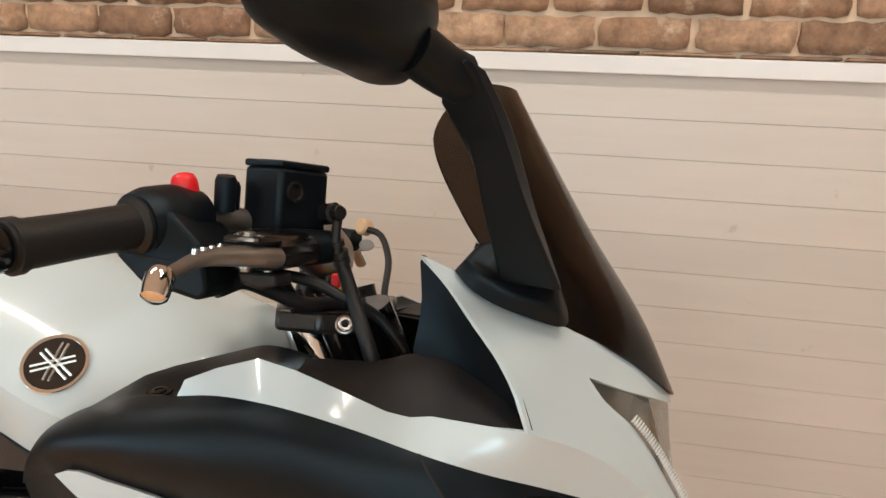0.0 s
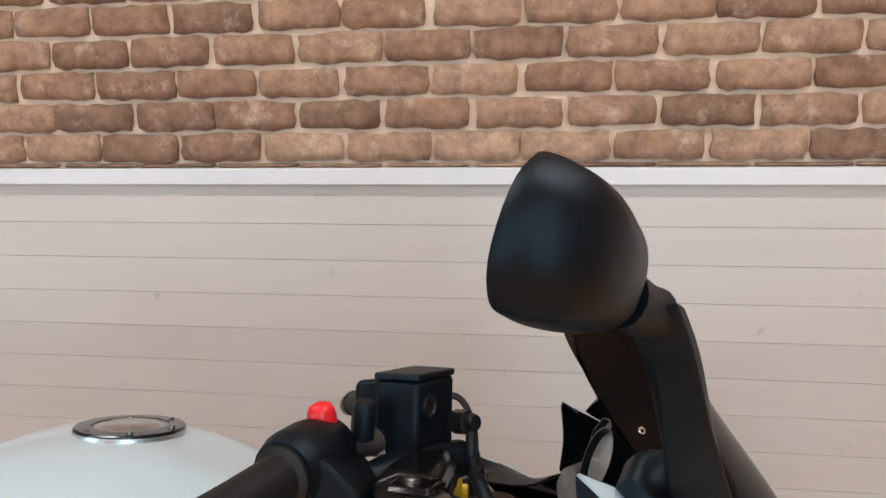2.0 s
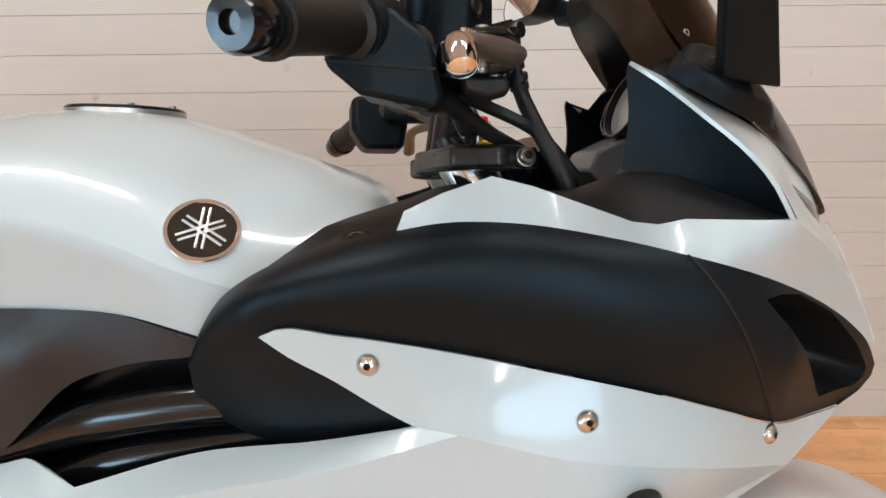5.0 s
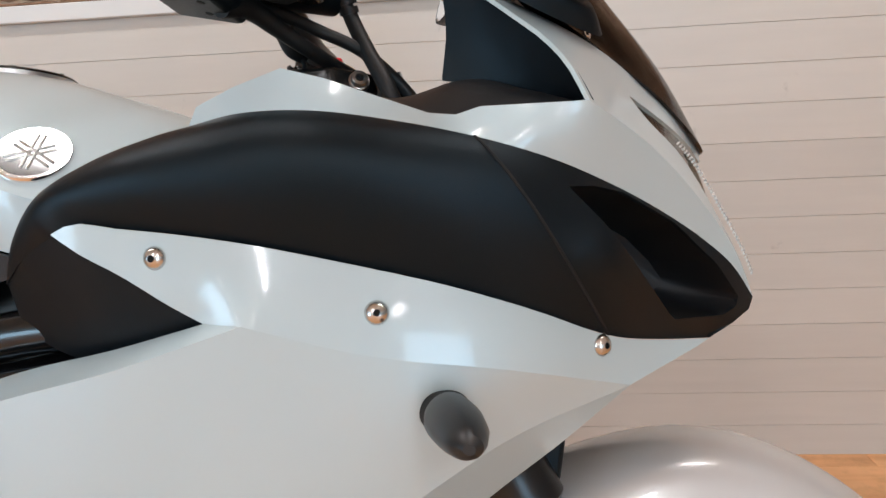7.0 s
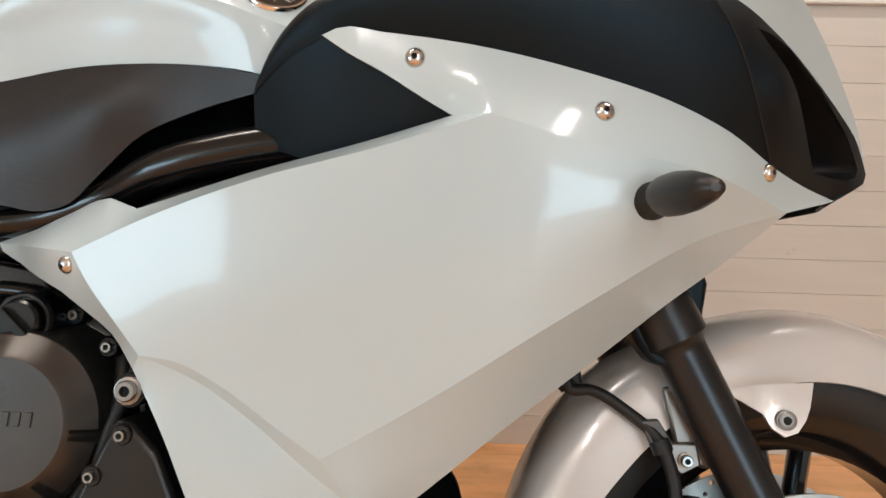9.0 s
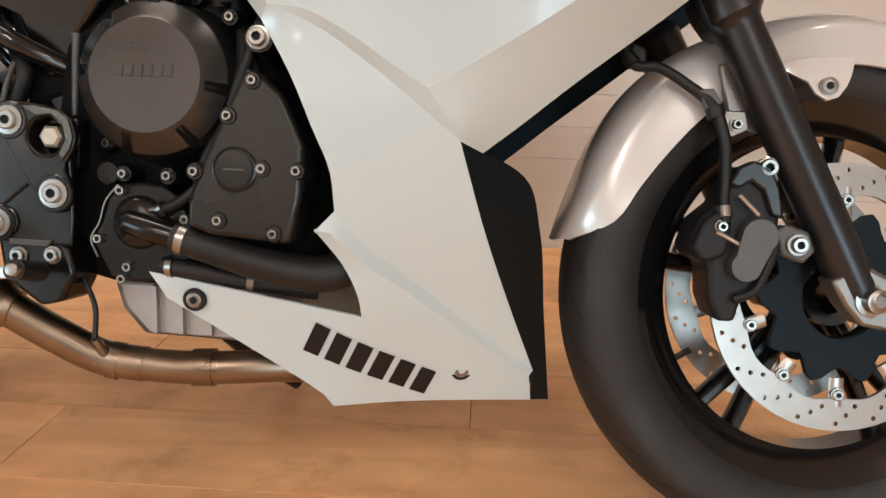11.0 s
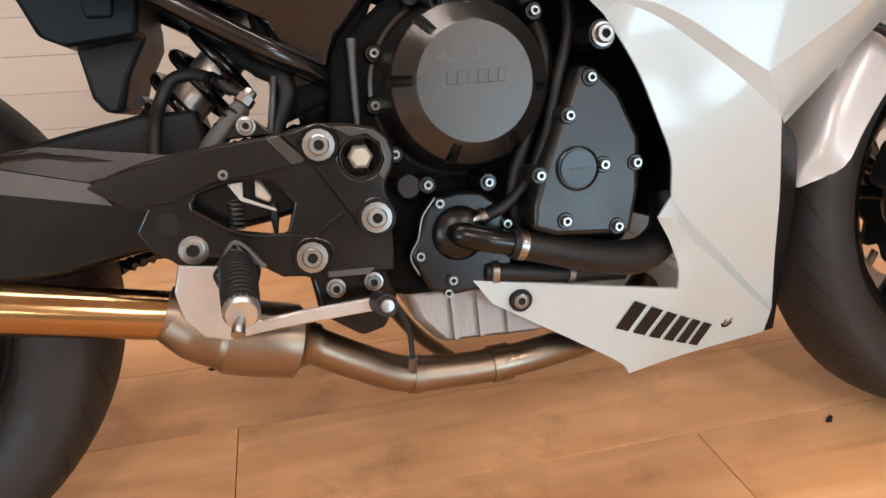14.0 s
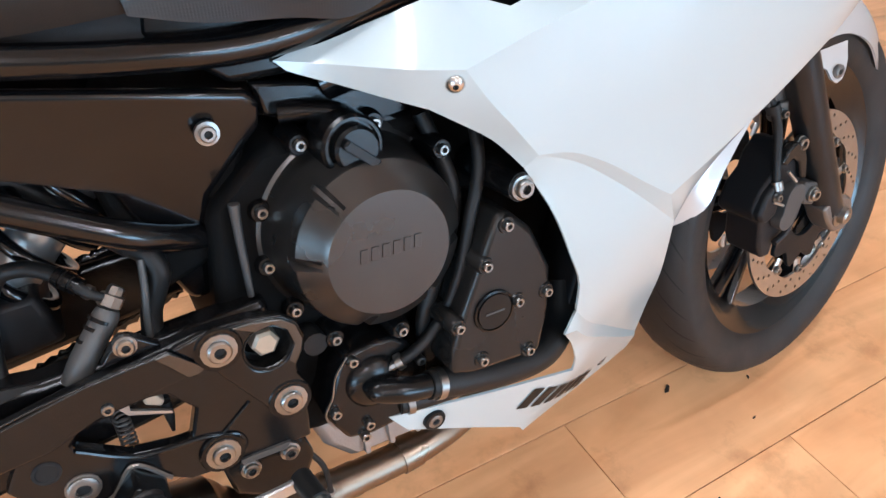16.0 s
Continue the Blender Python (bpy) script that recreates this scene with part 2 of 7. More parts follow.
def brick_mat(island=False):
    m = bpy.data.materials.new("old_brick_far" if island else "old_brick")
    m.use_nodes = True
    nt = m.node_tree
    b = nt.nodes["Principled BSDF"]
    b.inputs["Roughness"].default_value = 0.85
    rnd = nt.nodes.new("ShaderNodeNewGeometry" if island else "ShaderNodeObjectInfo")
    ramp = nt.nodes.new("ShaderNodeValToRGB")
    cr = ramp.color_ramp
    cr.elements[0].position, cr.elements[0].color = 0.0, (0.25, 0.15, 0.092, 1)
    cr.elements[1].position, cr.elements[1].color = 1.0, (0.47, 0.305, 0.195, 1)
    e = cr.elements.new(0.35)
    e.color = (0.32, 0.185, 0.112, 1)
    e = cr.elements.new(0.7)
    e.color = (0.40, 0.25, 0.155, 1)
    nt.links.new(rnd.outputs["Random Per Island" if island else "Random"], ramp.inputs["Fac"])
    geo = nt.nodes.new("ShaderNodeNewGeometry")
    n = nt.nodes.new("ShaderNodeTexNoise")
    n.inputs["Scale"].default_value, n.inputs["Detail"].default_value, n.inputs["Roughness"].default_value = 26.0, 8.0, 0.7
    nt.links.new(geo.outputs["Position"], n.inputs["Vector"])
    spots = nt.nodes.new("ShaderNodeValToRGB")
    spots.color_ramp.elements[0].position, spots.color_ramp.elements[0].color = 0.36, (0.5, 0.46, 0.44, 1)
    spots.color_ramp.elements[1].position, spots.color_ramp.elements[1].color = 0.66, (1.3, 1.28, 1.25, 1)
    nt.links.new(n.outputs["Fac"], spots.inputs["Fac"])
    mul = nt.nodes.new("ShaderNodeMix")
    mul.data_type, mul.blend_type = "RGBA", "MULTIPLY"
    mul.inputs["Factor"].default_value = 0.75
    nt.links.new(ramp.outputs["Color"], mul.inputs["A"])
    nt.links.new(spots.outputs["Color"], mul.inputs["B"])
    haze = nt.nodes.new("ShaderNodeTexNoise")
    haze.inputs["Scale"].default_value, haze.inputs["Detail"].default_value, haze.inputs["Roughness"].default_value = 15.0, 9.0, 0.75
    nt.links.new(geo.outputs["Position"], haze.inputs["Vector"])
    hr = nt.nodes.new("ShaderNodeMapRange")
    hr.inputs["From Min"].default_value, hr.inputs["From Max"].default_value, hr.inputs["To Max"].default_value = 0.55, 0.74, 0.7
    nt.links.new(haze.outputs["Fac"], hr.inputs["Value"])
    pale = nt.nodes.new("ShaderNodeMix")
    pale.data_type = "RGBA"
    pale.inputs["B"].default_value = (0.74, 0.58, 0.43, 1)
    nt.links.new(hr.outputs["Result"], pale.inputs["Factor"])
    nt.links.new(mul.outputs["Result"], pale.inputs["A"])
    nt.links.new(pale.outputs["Result"], b.inputs["Base Color"])
    bp = nt.nodes.new("ShaderNodeBump")
    bp.inputs["Strength"].default_value, bp.inputs["Distance"].default_value = 0.6, 0.004
    nt.links.new(n.outputs["Fac"], bp.inputs["Height"])
    nt.links.new(bp.outputs["Normal"], b.inputs["Normal"])
    return m


def floor_wood():
    """Orange-brown wood-look boards, grain along x, blotches and small scuffs."""
    m = bpy.data.materials.new("wood_floor_board")
    m.use_nodes = True
    nt = m.node_tree
    b = nt.nodes["Principled BSDF"]
    geo = nt.nodes.new("ShaderNodeNewGeometry")
    oi = nt.nodes.new("ShaderNodeObjectInfo")
    add = nt.nodes.new("ShaderNodeVectorMath")
    add.operation = "MULTIPLY_ADD"
    add.inputs[1].default_value = (1, 1, 1)
    sc = nt.nodes.new("ShaderNodeVectorMath")
    sc.operation = "SCALE"
    sc.inputs[0].default_value = (7.0, 3.0, 5.0)
    nt.links.new(oi.outputs["Random"], sc.inputs["Scale"])
    nt.links.new(geo.outputs["Position"], add.inputs[0])
    nt.links.new(sc.outputs[0], add.inputs[2])
    mp = nt.nodes.new("ShaderNodeMapping")
    mp.inputs["Scale"].default_value = (1.3, 8, 1)
    nt.links.new(add.outputs[0], mp.inputs["Vector"])
    grain = nt.nodes.new("ShaderNodeTexNoise")
    grain.inputs["Scale"].default_value, grain.inputs["Detail"].default_value, grain.inputs["Distortion"].default_value = 2.2, 9.0, 0.8
    nt.links.new(mp.outputs["Vector"], grain.inputs["Vector"])
    ramp = nt.nodes.new("ShaderNodeValToRGB")
    cr = ramp.color_ramp
    cr.elements[0].position, cr.elements[0].color = 0.3, (0.72, 0.36, 0.155, 1)
    cr.elements[1].position, cr.elements[1].color = 0.72, (0.90, 0.52, 0.25, 1)
    nt.links.new(grain.outputs["Fac"], ramp.inputs["Fac"])
    blot = nt.nodes.new("ShaderNodeTexNoise")
    blot.inputs["Scale"].default_value, blot.inputs["Detail"].default_value = 5.0, 4.0
    nt.links.new(add.outputs[0], blot.inputs["Vector"])
    br = nt.nodes.new("ShaderNodeMapRange")
    br.inputs["From Min"].default_value, br.inputs["From Max"].default_value = 0.3, 0.7
    br.inputs["To Min"].default_value, br.inputs["To Max"].default_value = 0.82, 1.12
    nt.links.new(blot.outputs["Fac"], br.inputs["Value"])
    hsv = nt.nodes.new("ShaderNodeHueSaturation")
    nt.links.new(ramp.outputs["Color"], hsv.inputs["Color"])
    nt.links.new(br.outputs["Result"], hsv.inputs["Value"])
    rr = nt.nodes.new("ShaderNodeMapRange")
    rr.inputs["To Min"].default_value, rr.inputs["To Max"].default_value = 0.32, 0.5
    nt.links.new(blot.outputs["Fac"], rr.inputs["Value"])
    nt.links.new(rr.outputs["Result"], b.inputs["Roughness"])
    bp = nt.nodes.new("ShaderNodeBump")
    stain = nt.nodes.new("ShaderNodeTexNoise")
    stain.inputs["Scale"].default_value, stain.inputs["Detail"].default_value, stain.inputs["Roughness"].default_value = 7.5, 7.0, 0.65
    nt.links.new(add.outputs[0], stain.inputs["Vector"])
    sr = nt.nodes.new("ShaderNodeValToRGB")
    sr.color_ramp.elements[0].position, sr.color_ramp.elements[0].color = 0.34, (0.62, 0.56, 0.52, 1)
    sr.color_ramp.elements[1].position, sr.color_ramp.elements[1].color = 0.47, (1, 1, 1, 1)
    nt.links.new(stain.outputs["Fac"], sr.inputs["Fac"])
    sm = nt.nodes.new("ShaderNodeMix")
    sm.data_type, sm.blend_type = "RGBA", "MULTIPLY"
    sm.inputs["Factor"].default_value = 0.55
    nt.links.new(hsv.outputs["Color"], sm.inputs["A"])
    nt.links.new(sr.outputs["Color"], sm.inputs["B"])
    nt.links.new(sm.outputs["Result"], b.inputs["Base Color"])
    bp.inputs["Strength"].default_value, bp.inputs["Distance"].default_value = 0.12, 0.001
    nt.links.new(grain.outputs["Fac"], bp.inputs["Height"])
    nt.links.new(bp.outputs["Normal"], b.inputs["Normal"])
    return m


BOARD = plank_paint()
TRIM = mat("white_trim_paint", (0.76, 0.75, 0.73), 0.42, 0, 0, 9, 0.05, 0.2, 120)
BRICK, BRICK_FAR = brick_mat(), brick_mat(True)
MORTAR = mat("pale_mortar", (0.74, 0.57, 0.41), 0.95, 0, 0, 40, 0.2, 0.8, 220)
WOOD = floor_wood()
PLASTER = mat("plain_plaster", (0.42, 0.38, 0.34), 0.8, 0, 0, 5, 0.05, 0.2, 90)
CEILING = mat("white_ceiling", (0.75, 0.73, 0.70), 0.85, 0, 0, 5, 0.04, 0.2, 90)
GAP = mat("dark_joint", (0.035, 0.022, 0.014), 0.9)
CHIP = mat("dark_chip", (0.02, 0.014, 0.010), 0.9, 0, 0, 30, 0.4)


# ---- building helpers ----
def curve(points, n):
    """n points along a smooth line through the given ones."""
    p = np.array(points, float)
    if len(p) == 2:
        return p[0] + (p[1] - p[0]) * np.linspace(0, 1, n)[:, None]
    ext = np.vstack([2 * p[0] - p[1], p, 2 * p[-1] - p[-2]])
    d = np.maximum(np.linalg.norm(np.diff(p, axis=0), axis=1), 1e-6)
    s = np.r_[0, np.cumsum(d)]
    out = []
    for u in np.linspace(0, s[-1], n):
        i = min(int(np.searchsorted(s, u, side="right")) - 1, len(d) - 1)
        f = (u - s[i]) / d[i]
        a, b, c, e = ext[i:i + 4]
        da = np.linalg.norm(b - a) + 1e-9
        db = d[i]
        dc = np.linalg.norm(e - c) + 1e-9
        m1 = ((c - b) / db * da + (b - a) / da * db) / (da + db) * db
        m2 = ((e - c) / dc * db + (c - b) / db * dc) / (db + dc) * db
        out.append((2 * f**3 - 3 * f**2 + 1) * b + (f**3 - 2 * f**2 + f) * m1 + (-2 * f**3 + 3 * f**2) * c + (f**3 - f**2) * m2)
    return np.array(out)


def dense(points, step=0.012, smooth=True):
    p = np.array(points, float)
    n = max(2, int(np.linalg.norm(np.diff(p, axis=0), axis=1).sum() / step) + 1)
    if smooth and len(p) > 2:
        return curve(p, n)
    out = [p[0]]
    for a, b in zip(p, p[1:]):
        k = max(1, int(np.linalg.norm(b - a) / step))
        out += [a + (b - a) * (i + 1) / k for i in range(k)]
    return np.array(out)


def ring_of(*lines):
    """One closed outline from lines that run end to end."""
    out = []
    for line in lines:
        for q in line:
            if not out or np.linalg.norm(np.array(q) - out[-1]) > 4e-4:
                out.append(np.array(q, float))
    if np.linalg.norm(out[0] - out[-1]) < 4e-4:
        out.pop()
    return np.array(out)


def inside(poly, x, y):
    xi, yi = poly[:, 0], poly[:, 1]
    xj, yj = np.roll(xi, 1), np.roll(yi, 1)
    hit = ((yi > y) != (yj > y)) & (x < (xj - xi) * (y - yi) / (yj - yi + 1e-12) + xi)
    return bool(hit.sum() % 2)


def spline_field(pts, vals, stiff=1e-6):
    """A thin-plate surface through scattered values."""
    pts, vals = np.array(pts, float), np.array(vals, float)
    n = len(pts)

    def kern(a, b):
        r2 = ((a[:, None] - b[None]) ** 2).sum(-1)
        return 0.5 * r2 * np.log(r2 + 1e-12)

    m = np.zeros((n + 3, n + 3))
    m[:n, :n] = kern(pts, pts) + stiff * np.eye(n)
    m[:n, n:] = np.c_[np.ones(n), pts]
    m[n:, :n] = m[:n, n:].T
    w = np.linalg.solve(m, np.r_[vals, 0, 0, 0])
    return lambda q: kern(np.atleast_2d(q), pts) @ w[:n] + np.c_[np.ones(len(np.atleast_2d(q))), np.atleast_2d(q)] @ w[n:]


def patch(outline, ctrl=(), step=0.014, plane="xz", out=(0, -1, 0), hole=None):
    """A smooth skin inside a closed 3D outline, seen along the axis left out of plane. Returns points and triangles."""
    ax = ["xyz".index(c) for c in plane]
    up = 3 - sum(ax)
    o = np.array(outline, float)
    flat = o[:, ax]
    known = np.vstack([o, np.array(ctrl, float).reshape(-1, 3)])
    field = spline_field(known[:, ax], known[:, up], 1e-9)
    pts = [tuple(q) for q in flat]
    edges = [(i, (i + 1) % len(flat)) for i in range(len(flat))]
    hole2 = None
    if hole is not None:
        hole2 = np.array(hole, float)
        k = len(pts)
        pts += [tuple(q) for q in hole2]
        edges += [(k + i, k + (i + 1) % len(hole2)) for i in range(len(hole2))]
    lo, hi = flat.min(0), flat.max(0)
    ring = np.array(pts)
    for row, y in enumerate(np.arange(lo[1] + step / 2, hi[1], step * 0.87)):
        for x in np.arange(lo[0] + (step / 2 if row % 2 else 0), hi[0], step):
            if inside(flat, x, y) and ((ring - (x, y)) ** 2).sum(1).min() > (0.55 * step) ** 2 and not (hole2 is not None and inside(hole2, x, y)):
                pts.append((x, y))
    v, _, f, *_ = delaunay_2d_cdt([Vector(q) for q in pts], edges, [], 1, 1e-6)
    q = np.array([tuple(a) for a in v])
    h = field(q)
    gap = ((q[:, None] - flat[None]) ** 2).sum(-1)
    near, j = gap.min(1) < 1e-9, gap.argmin(1)
    h[near] = o[j[near], up]
    p3 = np.zeros((len(q), 3))
    p3[:, ax[0]], p3[:, ax[1]], p3[:, up] = q[:, 0], q[:, 1], h
    tris = []
    for t in f:
        if hole2 is not None:
            c = q[list(t)].mean(0)
            if inside(hole2, c[0], c[1]):
                continue
        a, b, c = (p3[i] for i in t)
        tris.append(tuple(t) if np.dot(np.cross(b - a, c - a), out) > 0 else tuple(reversed(t)))
    return p3, tris, field


def mesh_of(*skins, weld=0.0):
    bm = bmesh.new()
    for p3, tris, *_ in skins:
        vs = [bm.verts.new(q) for q in p3]
        for t in tris:
            try:
                bm.faces.new([vs[i] for i in t])
            except ValueError:
                pass
    if weld:
        bmesh.ops.remove_doubles(bm, verts=bm.verts, dist=weld)
    loose = [v for v in bm.verts if not v.link_faces]
    bmesh.ops.delete(bm, geom=loose, context="VERTS")
    return bm


def loft(rails, nu=24, nv=None, closed=False, caps=False):
    """A skin over lines that run side by side; across them it is smooth too."""
    rows = np.array([curve(r, nu) for r in rails])
    if nv and nv != len(rows):
        src = np.concatenate([rows, rows[:1]]) if closed else rows
        rows = np.array([curve(src[:, i], nv + (1 if closed else 0)) for i in range(nu)]).transpose(1, 0, 2)
        if closed:
            rows = rows[:-1]
    bm = bmesh.new()
    vs = [[bm.verts.new(q) for q in r] for r in rows]
    m = len(vs)
    for i in range(m if closed else m - 1):
        for j in range(nu - 1):
            bm.faces.new((vs[i][j], vs[i][j + 1], vs[(i + 1) % m][j + 1], vs[(i + 1) % m][j]))
    if caps and closed:
        bm.faces.new([r[0] for r in vs])
        bm.faces.new([r[-1] for r in reversed(vs)])
    bmesh.ops.recalc_face_normals(bm, faces=bm.faces)
    return bm


def tube(points, radius, n=12, steps=None, caps=True, flat=1.0, up=(0, 1, 0), wave=None):
    """A round (or flattened) pipe along a smooth line; radius is a number or one for each given point."""
    k = steps or max(2, 5 * (len(points) - 1) + 1)
    line = curve(points, k)
    span = np.r_[0, np.cumsum(np.linalg.norm(np.diff(np.array(points, float), axis=0), axis=1))]
    rad = np.interp(np.linspace(0, span[-1], k), span, radius) if isinstance(radius, (list, tuple)) else np.full(k, radius)
    if wave:
        rad = rad * (1 + wave[0] * np.sin(np.linspace(0, wave[1] * 2 * np.pi, k)))
    tan = np.gradient(line, axis=0)
    tan /= np.linalg.norm(tan, axis=1)[:, None] + 1e-12
    side = np.cross(tan[0], up)
    if np.linalg.norm(side) < 1e-3:
        side = np.cross(tan[0], (1, 0, 0.2))
    side /= np.linalg.norm(side)
    bm = bmesh.new()
    rings = []
    for q, t, r in zip(line, tan, rad):
        side = side - t * (side @ t)
        side /= np.linalg.norm(side)
        over = np.cross(t, side)
        rings.append([bm.verts.new(q + r * (np.cos(a) * side + flat * np.sin(a) * over)) for a in np.linspace(0, 2 * np.pi, n, endpoint=False)])
    for a, b in zip(rings, rings[1:]):
        for i in range(n):
            bm.faces.new((a[i], a[(i + 1) % n], b[(i + 1) % n], b[i]))
    if caps:
        bm.faces.new(rings[0][::-1])
        bm.faces.new(rings[-1])
    bmesh.ops.recalc_face_normals(bm, faces=bm.faces)
    return bm


def lathe(profile, centre=(0, 0, 0), axis=(0, -1, 0), n=24):
    """Turns (radius, height) pairs round an axis."""
    turn = Vector((0, 0, 1)).rotation_difference(Vector(axis)).to_matrix()
    bm = bmesh.new()
    rings = []
    for r, h in profile:
        if r < 1e-5:
            rings.append([bm.verts.new(Vector(centre) + turn @ Vector((0, 0, h)))])
        else:
            rings.append([bm.verts.new(Vector(centre) + turn @ Vector((r * math.cos(a), r * math.sin(a), h))) for a in np.linspace(0, 2 * np.pi, n, endpoint=False)])
    for a, b in zip(rings, rings[1:]):
        for i in range(n):
            fa = [a[i % len(a)], a[(i + 1) % len(a)], b[(i + 1) % len(b)], b[i % len(b)]]
            fa = list(dict.fromkeys(fa))
            if len(fa) > 2:
                bm.faces.new(fa)
    bmesh.ops.recalc_face_normals(bm, faces=bm.faces)
    return bm


def plate(outline, y0, y1, holes=(), rounded=0):
    """A flat piece cut from a sheet: an outline in x and z, from y0 to y1, with holes."""
    bm = bmesh.new()
    loops = []
    for poly in (outline, *holes):
        poly = np.array(poly, float)
        if rounded:
            poly = curve(np.vstack([poly, poly[:1]]), rounded)[:-1]
        loops.append(poly)
    pts = [tuple(q) for poly in loops for q in poly]
    edges, k = [], 0
    for poly in loops:
        edges += [(k + i, k + (i + 1) % len(poly)) for i in range(len(poly))]
        k += len(poly)
    v, _, f, *_ = delaunay_2d_cdt([Vector(q) for q in pts], edges, [], 1, 1e-7)
    q = np.array([tuple(a) for a in v])
    front = [bm.verts.new((x, y0, z)) for x, z in q]
    back = [bm.verts.new((x, y1, z)) for x, z in q]
    for t in f:
        c = q[list(t)].mean(0)
        if any(inside(h, c[0], c[1]) for h in loops[1:]):
            continue
        bm.faces.new([front[i] for i in t])
        bm.faces.new([back[i] for i in reversed(t)])
    for a, b in edges:
        try:
            bm.faces.new((front[a], front[b], back[b], back[a]))
        except ValueError:
            pass
    bmesh.ops.recalc_face_normals(bm, faces=bm.faces)
    return bm


def box(x0, x1, y0, y1, z0, z1):
    return plate([(x0, z0), (x1, z0), (x1, z1), (x0, z1)], y0, y1)


def joined(*bms):
    out = bms[0]
    for b in bms[1:]:
        me = bpy.data.meshes.new("tmp")
        b.to_mesh(me)
        out.from_mesh(me)
        b.free()
        bpy.data.meshes.remove(me)
    return out


def moved(bm, m):
    bmesh.ops.transform(bm, matrix=m, verts=bm.verts)
    return bm


def flipped(bm):
    """The same piece on the other side of the middle plane."""
    b = bm.copy()
    for v in b.verts:
        v.co.y = -v.co.y
    bmesh.ops.reverse_faces(b, faces=b.faces)
    return b


def part(name, bm, material, parent, label="", sharp=38, solid=0.0, bevel=0.0, segments=2, offset=-1.0):
    me = bpy.data.meshes.new(name)
    bm.edges.index_update()
    rims = [e.index for e in bm.edges if e.is_boundary] if solid else []
    bm.to_mesh(me)
    bm.free()
    me.materials.append(material)
    me.shade_smooth()
    me.set_sharp_from_angle(angle=radians(sharp))
    if rims:
        crisp = me.attributes.get("sharp_edge") or me.attributes.new("sharp_edge", "BOOLEAN", "EDGE")
        for i in rims:
            crisp.data[i].value = True
    ob = new(name, me)
    ob.parent = parent
    if solid:
        mod = ob.modifiers.new("solid", "SOLIDIFY")
        mod.thickness, mod.offset = solid, offset
    if bevel:
        mod = ob.modifiers.new("bevel", "BEVEL")
        mod.width, mod.segments, mod.limit_method, mod.angle_limit = bevel, segments, "ANGLE", radians(34)
        mod.harden_normals = False
    if label:
        ob["label"] = label
    return ob


def thing(name, label, category, group="", m=None):
    ob = new(name)
    ob.empty_display_size = 0.1
    if m is not None:
        ob.matrix_world = m
    return tagged(ob, label, category, group)


BOLTS = {}


def dome_screw(parent, spot, axis, r=0.0080):
    """A rounded bright screw head with a dark recessed drive."""
    head = part("fairing_screw", lathe([(0.0022, 0.001), (0.0024, 0.0042), (0.0044, 0.0037), (r * 0.84, 0.002), (r, 0.0), (r, -0.004)], tuple(spot), tuple(axis), 20), SCREW, parent, "bright domed screw", sharp=70)
    part("drive", lathe([(0, 0.0012), (0.0023, 0.0012), (0.0023, 0.0006)], tuple(spot), tuple(axis), 6), GROOVE, head)


def bolt(parent, x, y, z, r=0.007, h=0.005, axis=(0, -1, 0), material=None, flange=1.35, name="bolt", label=""):
    """A socket-head bolt with a flange and a recessed drive, facing along axis."""
    material = material or STEEL
    key = (r, h, material.name, flange)
    if key not in BOLTS:
        pr = [(0, h * 0.35), (r * 0.45, h * 0.35), (r * 0.5, h), (r * 0.86, h), (r, h * 0.8), (r, h * 0.3)]
        pr += [(r * flange, h * 0.25), (r * flange, -0.004)] if flange > 1 else [(r, -0.004)]
        bm = lathe(pr, n=14)
        for f in bm.faces:
            f.material_index = int(all(math.hypot(v.co.x, v.co.z) < r * 0.48 for v in f.verts))
        me = bpy.data.meshes.new("bolt")
        bm.to_mesh(me)
        bm.free()
        me.materials.append(material)
        me.materials.append(GROOVE)
        me.shade_smooth()
        me.set_sharp_from_angle(angle=radians(40))
        BOLTS[key] = me
    ob = new(name, BOLTS[key])
    ob.parent = parent
    ob.matrix_local = Matrix.Translation((x, y, z)) @ Vector((0, -1, 0)).rotation_difference(Vector(axis)).to_matrix().to_4x4()
    if label:
        ob["label"] = label
    return ob


# ---- the room ----
def structure(name, bm, material, label, bevel=0.0):
    ob = part(name, bm, material, None, "", bevel=bevel)
    return tagged(ob, label, name.split("_")[0], "", "structure")


W, EA, S, N, H = ROOM
T = 0.12
ground = structure("floor", box(W - T, EA + T, S - T, N + T, -0.12, -0.012), GAP, "wood-look boarded showroom floor with dark thin joints")
wall_north = structure("wall_north", box(W - T, EA + T, N + 0.014, N + T, 0, H), MORTAR, "wall with painted boards below and old brick above")
WY0, WY1, WZ0, WZ1 = -8.0, -3.6, 0.12, 2.15
structure("wall_west", joined(box(W - T, W, S, WY0, 0, H), box(W - T, W, WY1, N + 0.012, 0, H), box(W - T, W, WY0, WY1, 0, WZ0), box(W - T, W, WY0, WY1, WZ1, H)), PLASTER, "plain light plaster wall with a shop window")
west_window = thing("window_2", "wide shop window in a white frame", "window", m=pose(0, 0, 0))
west_window["kind"] = "structure"
for y0, y1, z0, z1 in ((WY0, WY1, WZ0, WZ0 + 0.06), (WY0, WY1, WZ1 - 0.06, WZ1), (WY0, WY0 + 0.06, WZ0 + 0.06, WZ1 - 0.06), (WY1 - 0.06, WY1, WZ0 + 0.06, WZ1 - 0.06)):
    part("window_frame", box(W - 0.09, W - 0.03, y0, y1, z0, z1), TRIM, west_window)
west_pane = part("pane", box(W - 0.064, W - 0.058, WY0 + 0.06, WY1 - 0.06, WZ0 + 0.06, WZ1 - 0.06), GLASS, west_window)
